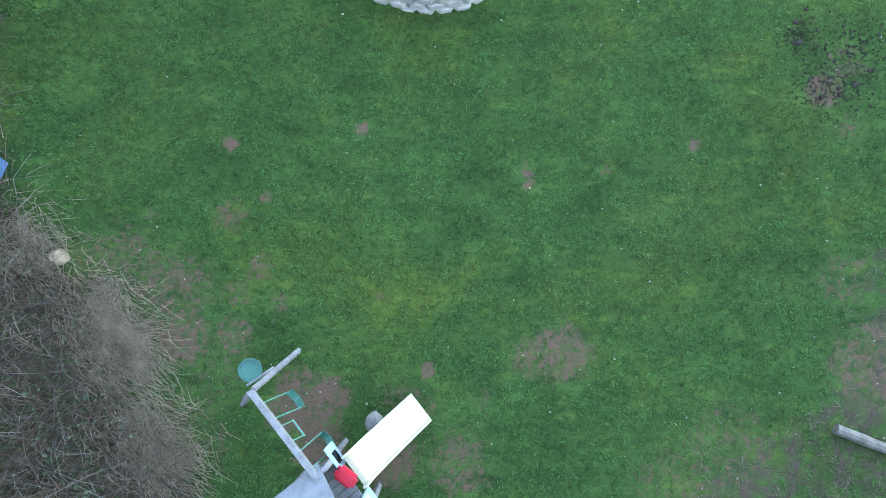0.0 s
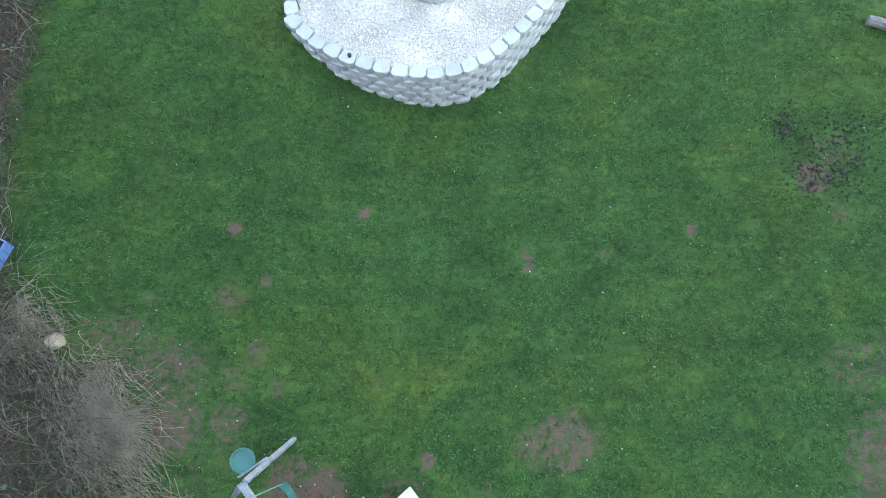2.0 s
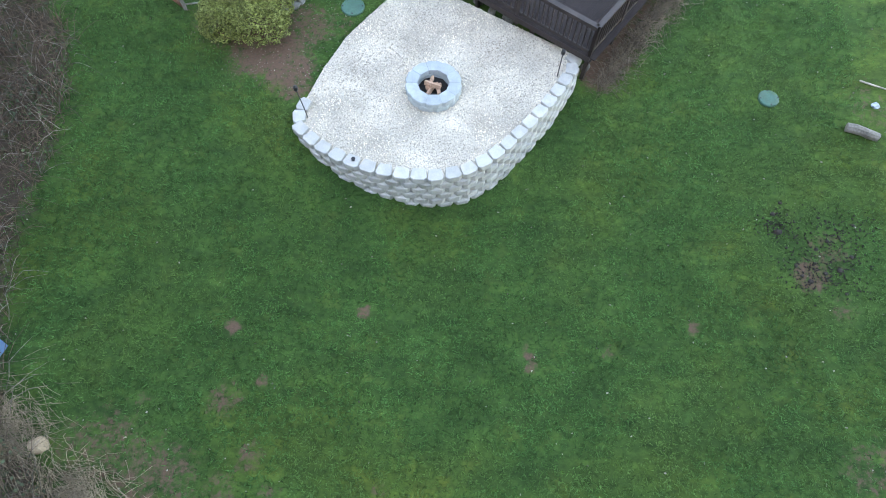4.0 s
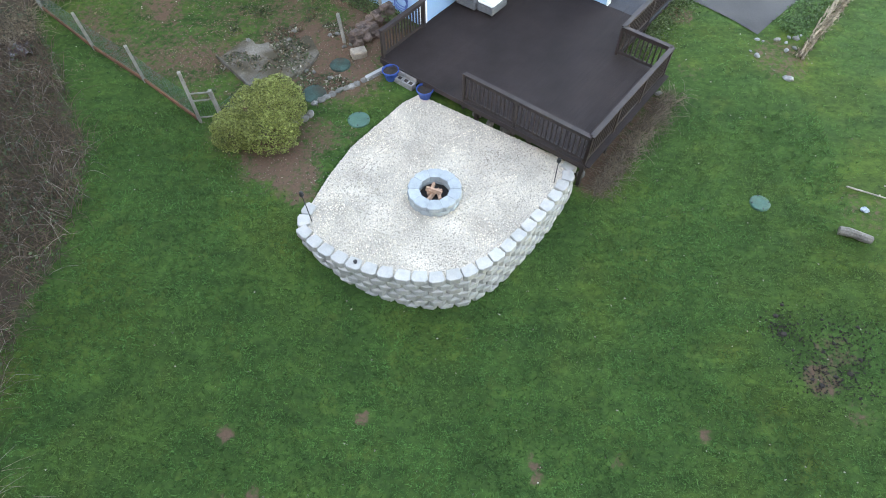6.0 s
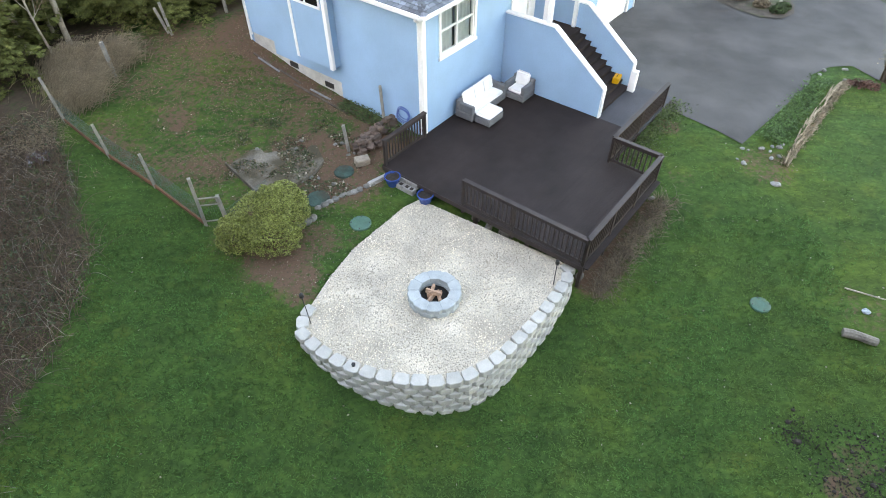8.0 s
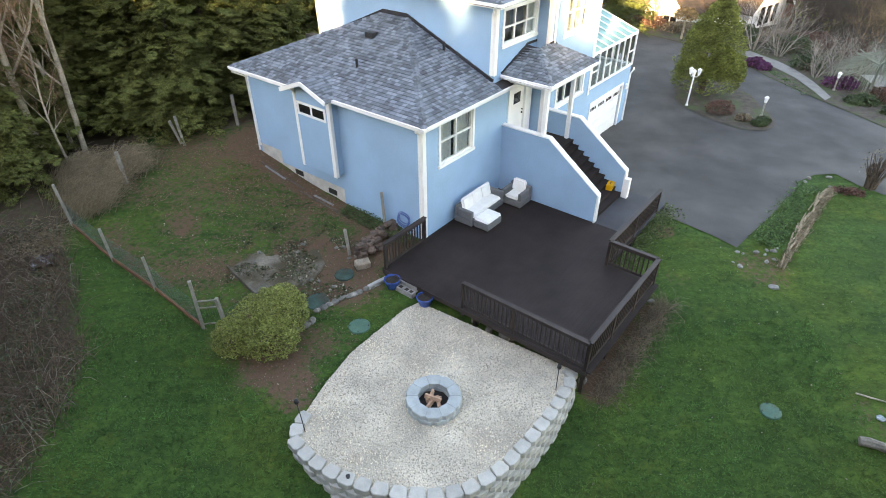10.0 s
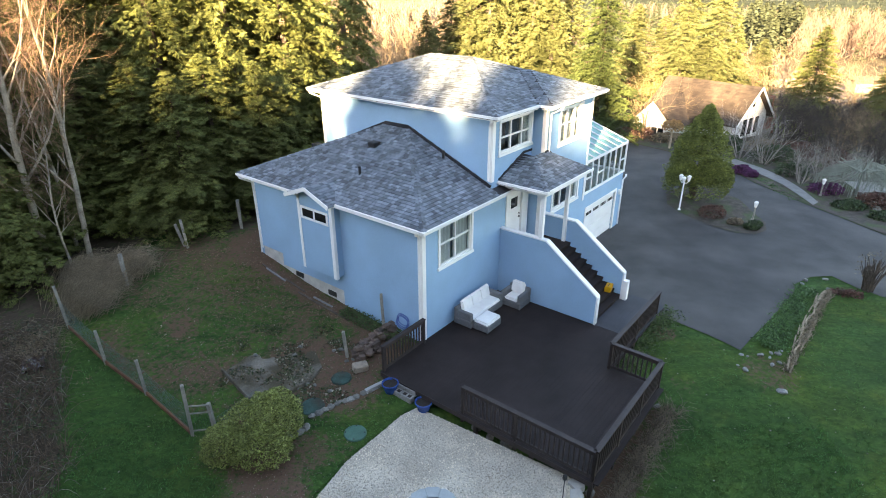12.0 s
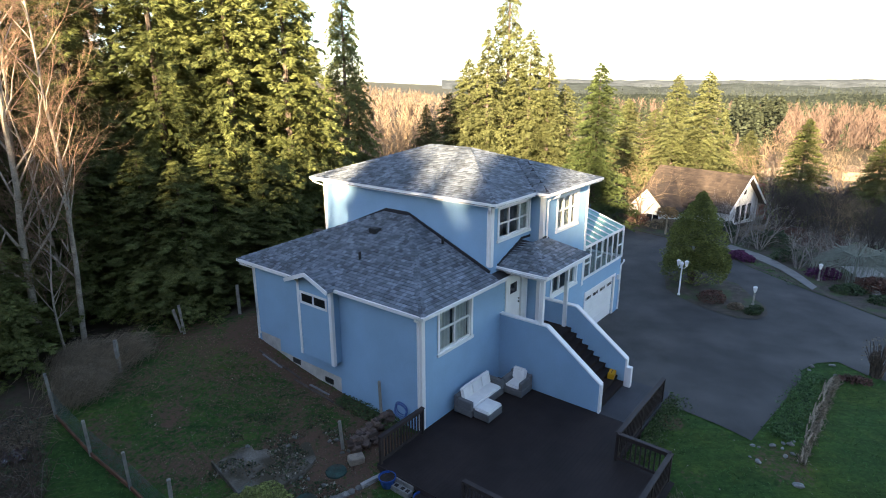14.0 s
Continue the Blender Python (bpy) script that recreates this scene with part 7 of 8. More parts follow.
# ---- island bed with the cypress ----
ISLAND = [(12.75, 30.6), (13.0, 29.4), (13.4, 28.4), (14.0, 27.25), (14.7, 26.4), (15.6, 26.2), (16.4, 26.7), (16.9, 27.8), (16.95, 29.0), (17.2, 31.4), (16.4, 33.2), (14.8, 33.8), (13.4, 32.6)]
M_BED = material("bed_soil", (0.075, 0.06, 0.045), 0.95, vary=0.4, scale=3, fine=20, bump=0.8, second=(0.06, 0.085, 0.03), mix_at=0.55)
tagged(part("island_bed", draped("island_bed", ISLAND, 0.06, M_BED, 0.4), None), "planted soil island in the driveway", "planting bed", kind="structure")
M_CYPRESS = material("cypress_leaf", (0.175, 0.205, 0.05), 0.75, vary=0.35, scale=1.6, fine=10, bump=0, rand=0.45, translucent=0.2)
lob = [(0, 0, 0.9, 1.75, 1.75, 0.9), (0, 0, 1.7, 1.75, 1.75, 1.1), (0.1, 0.1, 2.6, 1.6, 1.6, 1.1), (0, 0, 3.5, 1.2, 1.2, 1.0), (0.05, 0, 4.2, 0.78, 0.78, 0.8), (0.03, 0, 4.8, 0.36, 0.36, 0.65), (-1.0, -0.4, 1.5, 0.9, 0.9, 0.9), (0.9, -0.6, 1.4, 0.9, 0.9, 0.9), (0.3, -1.1, 1.8, 0.8, 0.7, 1.0), (-0.4, 0.5, 2.9, 0.9, 0.9, 0.9)]
t = shrub("cypress", 14.55, 31.5, lob, 46000, 0.13, M_CYPRESS, "dense broad green cypress on the driveway island", 51, 10, "tree", 0.4)
part("trunk", trunk_mesh(3.6, 0.14, M_BARK), None, t)
for x, y, s, mat, lab in ((14.45, 28.7, 0.55, M_RUSSET, "low twiggy red-brown shrub on the island"), (15.7, 26.9, 0.3, M_HEDGE, "low dark shrub on the island"), (15.2, 27.6, 0.3, M_DRYLEAF, "low twiggy brown shrub on the island"), (16.1, 27.3, 0.28, M_HEDGE, "low dark shrub on the island")):
    shrub("low_shrub", x, y, [(0, 0, s * 0.5, s * 1.3, s, s * 0.7)], 1200, 0.1, mat, lab, int(x * 10), 6)
shrub("bare_shrub", 17.25, 20.4, [(0, 0, 1.0, 0.65, 0.65, 0.75)], 260, 0.07, M_DRYLEAF, "small bare twiggy shrub at the lawn's corner", 77, 60)


def lantern_post(x, y, h, heads):
    z = land(x, y)
    t = thing("lamp_post", pose(x, y, z), "white post with lantern heads" if heads > 1 else "short post with one white lantern", "lamp post")
    b = bmesh.new()
    tube(b, [(0, 0, 0), (0, 0, 0.12), (0, 0, 0.14), (0, 0, h)], [0.09, 0.08, 0.045, 0.04], 8)
    part("post", b, M_TRIM if heads > 1 else M_POST, t)
    for k in range(heads):
        a = k * 6.2832 / heads
        ox, oy, oz = (0.24 * math.cos(a), 0.24 * math.sin(a), h - 0.05) if heads > 1 else (0, 0, h)
        if heads > 1:
            b = bmesh.new()
            tube(b, [(0, 0, h - 0.12), (ox * 0.6, oy * 0.6, h - 0.16), (ox, oy, oz)], [0.018] * 3, 6)
            part("arm", b, M_TRIM, t)
        b = bmesh.new()
        tube(b, [(ox, oy, oz), (ox, oy, oz + 0.04), (ox, oy, oz + 0.24), (ox, oy, oz + 0.27), (ox, oy, oz + 0.36)], [0.05, 0.07, 0.11, 0.13, 0.02], 6)
        part("lantern", b, M_TRIM, t)


lantern_post(13.1, 29.7, 1.75, 3)
lantern_post(16.4, 28.15, 0.75, 1)
lantern_post(22.5, 32.3, 0.75, 1)

# ---- far verge: path, grass, hedges ----
VERGE = [(19.65, 37.5), (19.8, 34.7), (20.55, 31.9), (21.0, 30.1), (21.75, 27.6), (22.8, 24.7), (27.0, 22.7), (36.0, 18.1), (45, 26), (44, 44), (28, 46), (24, 48), (16, 50), (15.6, 46.4), (18.7, 41.5)]
tagged(part("verge", draped("verge", VERGE, 0.05, M_BED, 1.0), None), "planted verge beyond the driveway", "verge", kind="structure")
tagged(part("footpath", draped("footpath", [(20.3, 40.4), (21.5, 40.9), (22.15, 38.4), (22.3, 36.5), (22.1, 33.7), (21.6, 31.0), (21.0, 30.5), (21.2, 32.5), (21.34, 34.3), (21.2, 36.2), (20.9, 38.0)], 0.09, material("path_concrete", (0.22, 0.215, 0.205), 0.9, vary=0.2, scale=2, fine=50), 0.8), None), "pale concrete footpath along the verge", "footpath", kind="structure")
tagged(part("yard", draped("yard", [(24.8, 30.8), (25.2, 28.2), (30, 25.6), (37, 25), (36, 33), (29, 35.5), (26, 35.5)], 0.1, M_CONCRETE, 1.0), None), "pale concrete yard behind the verge", "yard", kind="structure")
_pts = strip_points((20.5, 36.6), (20.85, 31.4), 0.55, 0.05, 2200, _rng) + strip_points((18.9, 41.6), (20.2, 38.0), 0.6, 0.05, 1500, _rng)
tagged(part("verge_grass", leaves(_pts, 0.16, 14, "verge_grass", M_GREENLEAF, 0.4), None), "strip of green grass along the path", "grass", kind="stuff")
for i, (x, y, rx, ry, h, mat, lab) in enumerate((
        (19.95, 36.9, 0.6, 0.5, 0.6, M_HEATH, "low mound of magenta heather"), (20.25, 36.2, 0.45, 0.4, 0.45, M_HEATH, "low mound of magenta heather"),
        (23.2, 36.6, 1.1, 0.7, 0.9, M_HEDGE, "dark clipped hedge beside the path"), (24.0, 40.6, 1.6, 1.2, 1.3, M_HEDGE, "dark rounded evergreen shrub"), (21.9, 44.0, 1.5, 1.3, 1.3, M_HEDGE, "dark rounded evergreen shrub"),
        (26.3, 42.3, 1.8, 1.3, 1.2, M_RUSSET, "russet leafless shrub on the verge"), (28.0, 40.6, 1.5, 1.2, 1.2, M_RUSSET, "russet leafless shrub on the verge"), (24.6, 43.5, 1.3, 1.0, 1.1, M_DRYLEAF, "brown dormant shrub on the verge"),
        (23.2, 33.0, 1.0, 0.8, 0.6, M_HEATH, "mound of dull purple heather"), (24.6, 30.6, 1.0, 0.9, 0.8, M_RUSSET, "purple-brown low shrub on the verge"), (22.9, 30.3, 0.9, 0.7, 0.4, M_HEDGE, "low green ground cover"), (23.9, 28.6, 1.0, 0.7, 0.4, M_HEDGE, "low green ground cover"), (25.6, 26.9, 1.1, 0.7, 0.4, M_HEDGE, "low green ground cover"),
        (16.4, 48.3, 1.6, 1.1, 1.0, M_RUSSET, "rusty brown shrub before the neighbouring house"), (18.6, 47.0, 1.4, 0.9, 0.8, M_DRYLEAF, "golden brown low shrub"), (15.0, 50.0, 1.6, 1.2, 1.4, M_HEDGE, "dark rounded evergreen shrub"))):
    shrub("verge_shrub", x, y, [(0, 0, h * 0.4, rx, ry, h * 0.6), (rx * 0.4, 0.2, h * 0.4, rx * 0.6, ry * 0.8, h * 0.5)], 1700, 0.16, mat, lab, 200 + i, 8)
for i, (x, y) in enumerate(((24.3, 30.0), (23.9, 29.4), (24.9, 34.2))):
    rock(x, y, 0.22, 0.18, 0.2, 40 * i, 140 + i, None, "grey boulder on the verge")


# ---- bare trees ----
def bare_segs(seed, h, stems, lean, depth=5, r0=0.13, spread=0.55, gain=0.72, rise=0.03):
    rng = np.random.default_rng(seed)
    out = []

    def grow(p, d, ln, r, lv):
        n = 3 if lv > 2 else 2
        for i in range(n):
            d = d + rng.normal(size=3) * 0.07 + np.array([0, 0, rise])
            d /= np.linalg.norm(d)
            q = p + d * ln / n
            r1 = r * (0.88 if i < n - 1 else 0.8)
            out.append((*p, *q, r, r1))
            p, r = q, r1
            if lv > 0 and i < n - 1 and rng.uniform() < 0.9:
                e = d + rng.normal(size=3) * spread
                grow(p, e / np.linalg.norm(e), ln * rng.uniform(0.45, 0.7), r * 0.55, lv - 1)
        if lv > 0:
            for _ in range(2 if lv < 4 else 3):
                e = d + rng.normal(size=3) * spread * 0.8
                grow(p, e / np.linalg.norm(e), ln * gain * rng.uniform(0.75, 1.1), r * 0.72, lv - 1)

    for k in range(stems):
        a = k * 6.2832 / stems + rng.uniform(-0.4, 0.4)
        d = np.array([math.cos(a) * lean, math.sin(a) * lean, 1.0])
        grow(np.array([math.cos(a) * 0.12, math.sin(a) * 0.12, -0.2]), d / np.linalg.norm(d), h * 0.36, r0, depth)
    return out


def tree_meshes(segs, mat, sides):
    """The thick wood and the fine branches of one tree."""
    return prisms([q for q in segs if q[6] > 0.045], "trunk", mat, 6), prisms([q for q in segs if q[6] <= 0.045], "branch_mass", mat, sides)


# tan twigs for trees in low sun, the lit copy of the twig colour
M_SUNTWIG = material("sunlit_tan_twig", (0.29, 0.205, 0.12), 0.95, vary=0.25, scale=1.0, bump=0, rand=0.3)
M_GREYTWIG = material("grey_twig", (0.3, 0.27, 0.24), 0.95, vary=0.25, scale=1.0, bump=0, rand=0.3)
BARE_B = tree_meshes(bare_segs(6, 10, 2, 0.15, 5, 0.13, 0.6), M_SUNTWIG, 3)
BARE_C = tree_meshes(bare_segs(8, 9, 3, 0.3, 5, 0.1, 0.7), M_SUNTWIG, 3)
# darker copy for the wood below the house, its shade put in the colour
M_SHADETWIG = material("shaded_twig", (0.065, 0.052, 0.045), 0.95, vary=0.25, scale=1.0, bump=0, rand=0.3)
BARE_E = tree_meshes(bare_segs(12, 10, 3, 0.2, 5, 0.11, 0.55), M_SHADETWIG, 3)
BARE_D = tree_meshes(bare_segs(9, 6, 6, 0.5, 4, 0.06, 0.6), M_GREYTWIG, 3)


def bare_tree(x, y, me, s, label, sz=None, group="bare trees"):
    t = thing("bare_tree", pose(x, y, land(x, y), 0, 0, random.uniform(0, 360)) @ Matrix.Diagonal((s, s, sz or s, 1)), label, "tree", group)
    part("trunk", me[0], None, t)
    part("branch_mass", me[1], None, t)
    return t


def maple_segs(seed, h, r0):
    """One straight stem with steeply rising limbs, branches and fine twigs."""
    rng = np.random.default_rng(seed)
    out = []

    def shoot(p, d, ln, r, lv):
        n = 4 if lv else 3
        for i in range(n):
            d = d + rng.normal(size=3) * 0.09 + np.array([0, 0, 0.07])
            d /= np.linalg.norm(d)
            q = p + d * ln / n
            out.append((*p, *q, r, r * 0.8))
            p, r = q, r * 0.8
            if lv:
                for _ in range(2 if lv < 3 else 1):
                    e = d + rng.normal(size=3) * 0.5
                    shoot(p, e / np.linalg.norm(e), ln * rng.uniform(0.35, 0.6), r * 0.66, lv - 1)

    p, r, n = np.array([0, 0, -0.3]), r0, 26
    d = np.array([0.0, 0.0, 1.0])
    for i in range(n):
        d = d + rng.normal(size=3) * 0.035 + np.array([0, 0, 0.08])
        d /= np.linalg.norm(d)
        q, r1 = p + d * h / n, r0 * (1 - 0.92 * (i + 1) / n)
        out.append((*p, *q, r, r1))
        p, r = q, r1
        if i > 3:
            a = rng.uniform(0, 6.2832)
            e = np.array([math.cos(a), math.sin(a), rng.uniform(0.9, 1.8)])
            shoot(p, e / np.linalg.norm(e), h * rng.uniform(0.16, 0.3) * (1.05 - 0.6 * i / n), max(0.028, r * 0.45), 3)
    return out


M_MAPLETWIG = material("reddish_twig", (0.27, 0.17, 0.105), 0.95, vary=0.25, scale=1.0, bump=0, rand=0.3)
MAPLES = []
for sd, r0 in ((31, 0.17), (32, 0.12)):
    sg = maple_segs(sd, 17, r0)
    MAPLES.append((prisms([q for q in sg if q[6] > 0.022], "trunk", M_PALEBARK, 6), prisms([q for q in sg if q[6] <= 0.022], "branch_mass", M_MAPLETWIG, 3)))
for x, y, k, s_, lab in ((-16.6, 21.7, 0, 1.0, "tall bare maple with a straight pale stem"), (-15.0, 22.0, 1, 1.0, "tall slender bare maple with a pale stem"), (-15.9, 22.7, 1, 0.75, "short slender bare maple at the wood's edge"), (-17.8, 24.5, 1, 1.05, "tall slender bare maple with a pale stem"), (-15.3, 21.2, 1, 0.45, "short slender bare maple at the wood's edge"), (-17.4, 20.6, 1, 0.5, "short slender bare maple at the wood's edge")):
    bare_tree(x, y, MAPLES[k], s_, lab, None, "bare maples")
bare_tree(-22.5, 22.0, BARE_B, 1.0, "bare tree at the edge of the wood", 1.2)
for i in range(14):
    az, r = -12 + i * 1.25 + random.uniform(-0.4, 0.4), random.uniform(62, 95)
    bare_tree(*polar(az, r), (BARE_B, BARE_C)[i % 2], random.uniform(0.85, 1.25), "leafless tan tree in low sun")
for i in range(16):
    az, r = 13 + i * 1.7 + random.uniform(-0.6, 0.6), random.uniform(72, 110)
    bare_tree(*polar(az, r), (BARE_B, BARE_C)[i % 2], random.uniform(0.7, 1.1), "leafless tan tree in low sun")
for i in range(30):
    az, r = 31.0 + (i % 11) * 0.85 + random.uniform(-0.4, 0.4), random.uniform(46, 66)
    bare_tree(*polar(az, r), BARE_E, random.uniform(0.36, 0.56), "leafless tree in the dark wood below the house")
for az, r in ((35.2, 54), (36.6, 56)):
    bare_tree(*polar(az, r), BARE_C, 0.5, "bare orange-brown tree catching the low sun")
bare_tree(*polar(19.4, 51), BARE_C, 0.75, "bare pinkish tree beside the neighbouring house")
bare_tree(*polar(28.0, 47), BARE_D, 0.8, "silvery bare tree before the neighbouring house")
bare_tree(*polar(30.0, 46), BARE_D, 0.75, "silvery bare tree before the neighbouring house")
for az, r in ((34.5, 43), (36.0, 44), (33.2, 41.5)):
    bare_tree(*polar(az, r), BARE_D, 0.55, "thicket of grey bare saplings")

# weeping tree: a dome of hanging shoots
_rng = np.random.default_rng(61)
ws = []
for _ in range(420):
    a, r = _rng.uniform(0, 6.283), 2.3 * math.sqrt(_rng.uniform(0.02, 1))
    x, y = r * math.cos(a), r * math.sin(a)
    zt = 2.0 - 0.2 * r * r + _rng.uniform(-0.1, 0.1)
    ln = _rng.uniform(0.4, 1.1)
    ws += [(x * 0.6, y * 0.6, zt + 0.15, x, y, zt, 0.014, 0.011), (x, y, zt, x * 1.06, y * 1.06, max(0.1, zt - ln), 0.011, 0.005)]
for k in range(9):
    a = k * 0.7
    ws.append((0, 0, 1.4, 1.4 * math.cos(a), 1.4 * math.sin(a), 2.0, 0.06, 0.03))
ws.append((0, 0, -0.1, 0, 0, 1.5, 0.11, 0.08))
for x, y, s in ((24.9, 32.7, 1.0), (27.6, 31.6, 1.15)):
    t = thing("weeping_tree", pose(x, y, land(x, y)) @ Matrix.Diagonal((s, s, s, 1)), "grey-green weeping tree with hanging bare shoots", "tree", "weeping trees")
    part("shoot_mass", prisms(ws, "shoot_mass", material("weeping_shoot", (0.26, 0.29, 0.24), 0.9, vary=0.2, bump=0), 4), None, t)
# lollipop tree
t = shrub("standard_tree", 17.9, 44.4, [(0, 0, 1.75, 0.8, 0.8, 0.5)], 1500, 0.14, material("golden_twig", (0.34, 0.22, 0.1), 0.9, vary=0.3, bump=0, rand=0.3), "small round-headed ornamental tree on a pale stem", 71, 0, "tree")
b = bmesh.new()
tube(b, [(0, 0, -0.2), (0, 0, 0.8), (0, 0, 1.6)], [0.09, 0.08, 0.06], 7)
part("trunk", b, M_PALEBARK, t)

# ---- neighbouring house ----
NH = pose(26.9, 50.2, -2.4, 0, 0, math.degrees(math.atan2(0.775, -0.626)))
nh = thing("neighbour_house", NH, "white house with a brown shingle roof", "house")
M_WHITEWALL = material("white_render", (0.72, 0.72, 0.7), 0.8, vary=0.06, scale=1)
M_BROWNROOF = material("brown_shingle", (0.07, 0.05, 0.036), 0.9, vary=0.25, scale=1.5, fine=25, bump=0.6, rand=0.25)
# local x runs back along the ridge, +y to its left seen from the gable
L, Wd, E0, R0 = 8.0, 3.0, 3.3, 5.7
w = bmesh.new()
prof = [(-Wd, 0), (Wd, 0), (Wd, E0), (0, R0 - 0.15), (-Wd, E0)]
for x in (0.0, L):
    w.faces.new([w.verts.new((x, y, z)) for y, z in prof])
for (y0, z0), (y1, z1) in zip(prof, prof[1:] + prof[:1]):
    w.faces.new([w.verts.new(p) for p in ((0, y0, z0), (L, y0, z0), (L, y1, z1), (0, y1, z1))])
part("wall", w, M_WHITEWALL, nh)


def plane_roof(pts, th=0.14):
    bm = bmesh.new()
    top = [bm.verts.new(p) for p in pts]
    low = [bm.verts.new((p[0], p[1], p[2] - th)) for p in pts]
    bm.faces.new(top)
    bm.faces.new(low[::-1])
    for i in range(len(pts)):
        j = (i + 1) % len(pts)
        bm.faces.new((top[i], top[j], low[j], low[i]))
    return bm


NROOF = []
for s in (1, -1):
    NROOF.append([(-0.5, 0, R0 + 0.1), (L + 0.4, 0, R0 + 0.1), (L + 0.4, s * (Wd + 0.5), E0 - 0.35), (-0.5, s * (Wd + 0.5), E0 - 0.35)])
    part("roof", plane_roof(NROOF[-1]), M_BROWNROOF, nh)
    b = bmesh.new()
    beam(b, (-0.53, 0, R0 + 0.02), (-0.53, s * (Wd + 0.5), E0 - 0.43), 0.05, 0.2)
    part("bargeboard", b, M_TRIM, nh)
# cross wing towards the driveway
WX0, WX1, WY = 4.1, 7.6, 6.0
w = bmesh.new()
xm = (WX0 + WX1) / 2
prof = [(WX0, 0), (WX1, 0), (WX1, 2.7), (xm, 4.5), (WX0, 2.7)]
for y in (Wd - 0.5, WY):
    w.faces.new([w.verts.new((x, y, z)) for x, z in prof])
for (x0, z0), (x1, z1) in zip(prof, prof[1:] + prof[:1]):
    w.faces.new([w.verts.new(p) for p in ((x0, Wd - 0.5, z0), (x0, WY, z0), (x1, WY, z1), (x1, Wd - 0.5, z1))])
part("wall", w, M_WHITEWALL, nh)
for s in (1, -1):
    NROOF.append([(xm, 1.4, 4.72), (xm, WY + 0.4, 4.72), (xm + s * 2.5, WY + 0.4, 2.5), (xm + s * 2.5, 2.6, 2.5)])
    part("roof", plane_roof(NROOF[-1]), M_BROWNROOF, nh)
v, f, _ = shingles(NROOF, 0.5, 0.3)
tagged(part("shingle_field", mesh_of("shingle_field", v, f, M_BROWNROOF), None, nh), "brown roof shingles", kind="stuff")


def far_window(parent, x0, x1, y0, y1, z0, z1):
    """A framed window let into a wall face; one of the spans is the outward thickness."""
    wn = part("window", boxes([(x0, x1, y0, y1, z0, z1)], 0.01), M_TRIM, parent)
    if x1 - x0 > y1 - y0:
        part("pane", boxes([(x0 + 0.08, (x0 + x1) / 2 - 0.04, y0 - 0.0, y1 + 0.01, z0 + 0.08, z1 - 0.08), ((x0 + x1) / 2 + 0.04, x1 - 0.08, y0, y1 + 0.01, z0 + 0.08, z1 - 0.08)]), M_DARKGLASS, wn)
    else:
        part("pane", boxes([(x0 - 0.01, x1, y0 + 0.08, y1 - 0.08, z0 + 0.08, z1 - 0.08)]), M_DARKGLASS, wn)


far_window(nh, WX0 + 0.35, WX0 + 1.7, WY, WY + 0.05, 1.0, 2.3)
far_window(nh, WX0 + 2.1, WX0 + 3.5, WY, WY + 0.05, 1.0, 2.3)
for y0 in (-1.6, -0.5, 0.6):
    far_window(nh, -0.05, 0.0, y0, y0 + 0.85, 1.6, 3.2)
far_window(nh, -0.05, 0.0, -0.3, 0.3, 4.0, 4.6)
# its timber balcony, and the chimney
M_CEDAR = material("cedar", (0.25, 0.1, 0.06), 0.8, vary=0.25, scale=5)
part("balcony", boxes([(-0.2, 2.8, -Wd - 1.9, -Wd, 1.7, 1.9), (-0.2, -0.1, -Wd - 1.9, -Wd, 2.6, 2.7), (-0.2, 2.8, -Wd - 1.9, -Wd - 1.8, 2.6, 2.7)] + [(-0.2, -0.14, -Wd - 1.9 + 0.16 * i, -Wd - 1.84 + 0.16 * i, 1.9, 2.6) for i in range(12)] + [(-0.2 + i, -0.08 + i, -Wd - 1.88, -Wd - 1.76, 0.0, 2.6) for i in range(4)]), M_CEDAR, nh, "reddish cedar balcony")
part("balcony_roof_frame", boxes([(0.2, 0.3, -Wd - 1.6, -Wd - 1.5, 1.9, 4.4), (0.2, 0.3, -Wd - 1.6, -Wd + 0.2, 4.3, 4.45), (2.2, 2.3, -Wd - 1.6, -Wd - 1.5, 1.9, 4.4), (0.2, 2.3, -Wd - 1.6, -Wd - 1.5, 4.4, 4.5)]), M_CEDAR, nh)

# white car parked beyond the house
car = thing("parked_car", pose(*polar(-9.4, 64), land(*polar(-9.4, 64)) + 0.0, 0, 0, 15), "white car parked beyond the house", "car")
b = bmesh.new()
prof = [(-2.1, 0.35), (2.1, 0.35), (2.15, 0.75), (1.3, 0.95), (0.6, 1.5), (-1.3, 1.55), (-2.05, 1.05)]
for y in (-0.85, 0.85):
    b.faces.new([b.verts.new((x, y * (0.88 if z > 1.2 else 1), z)) for x, z in prof])
for (x0, z0), (x1, z1) in zip(prof, prof[1:] + prof[:1]):
    b.faces.new([b.verts.new((x, y * (0.88 if z > 1.2 else 1), z)) for x, y, z in ((x0, -0.85, z0), (x0, 0.85, z0), (x1, 0.85, z1), (x1, -0.85, z1))])
part("body", b, material("white_paint", (0.75, 0.76, 0.78), 0.25, vary=0.03, bump=0), car)
for x in (-1.35, 1.35):
    for y in (-0.8, 0.8):
        b = bmesh.new()
        tube(b, [(x, y - 0.1, 0.33), (x, y + 0.1, 0.33)], [0.33, 0.33], 14)
        part("wheel", b, M_METAL, car)
part("windscreen", boxes([(0.55, 0.9, -0.7, 0.7, 1.05, 1.4)]), M_DARKGLASS, car)

# ---- far woods and fields ----
M_FARTWIG = material("far_twig", (0.14, 0.1, 0.068), 0.95, vary=0.3, scale=0.1, bump=0, rand=0.3)


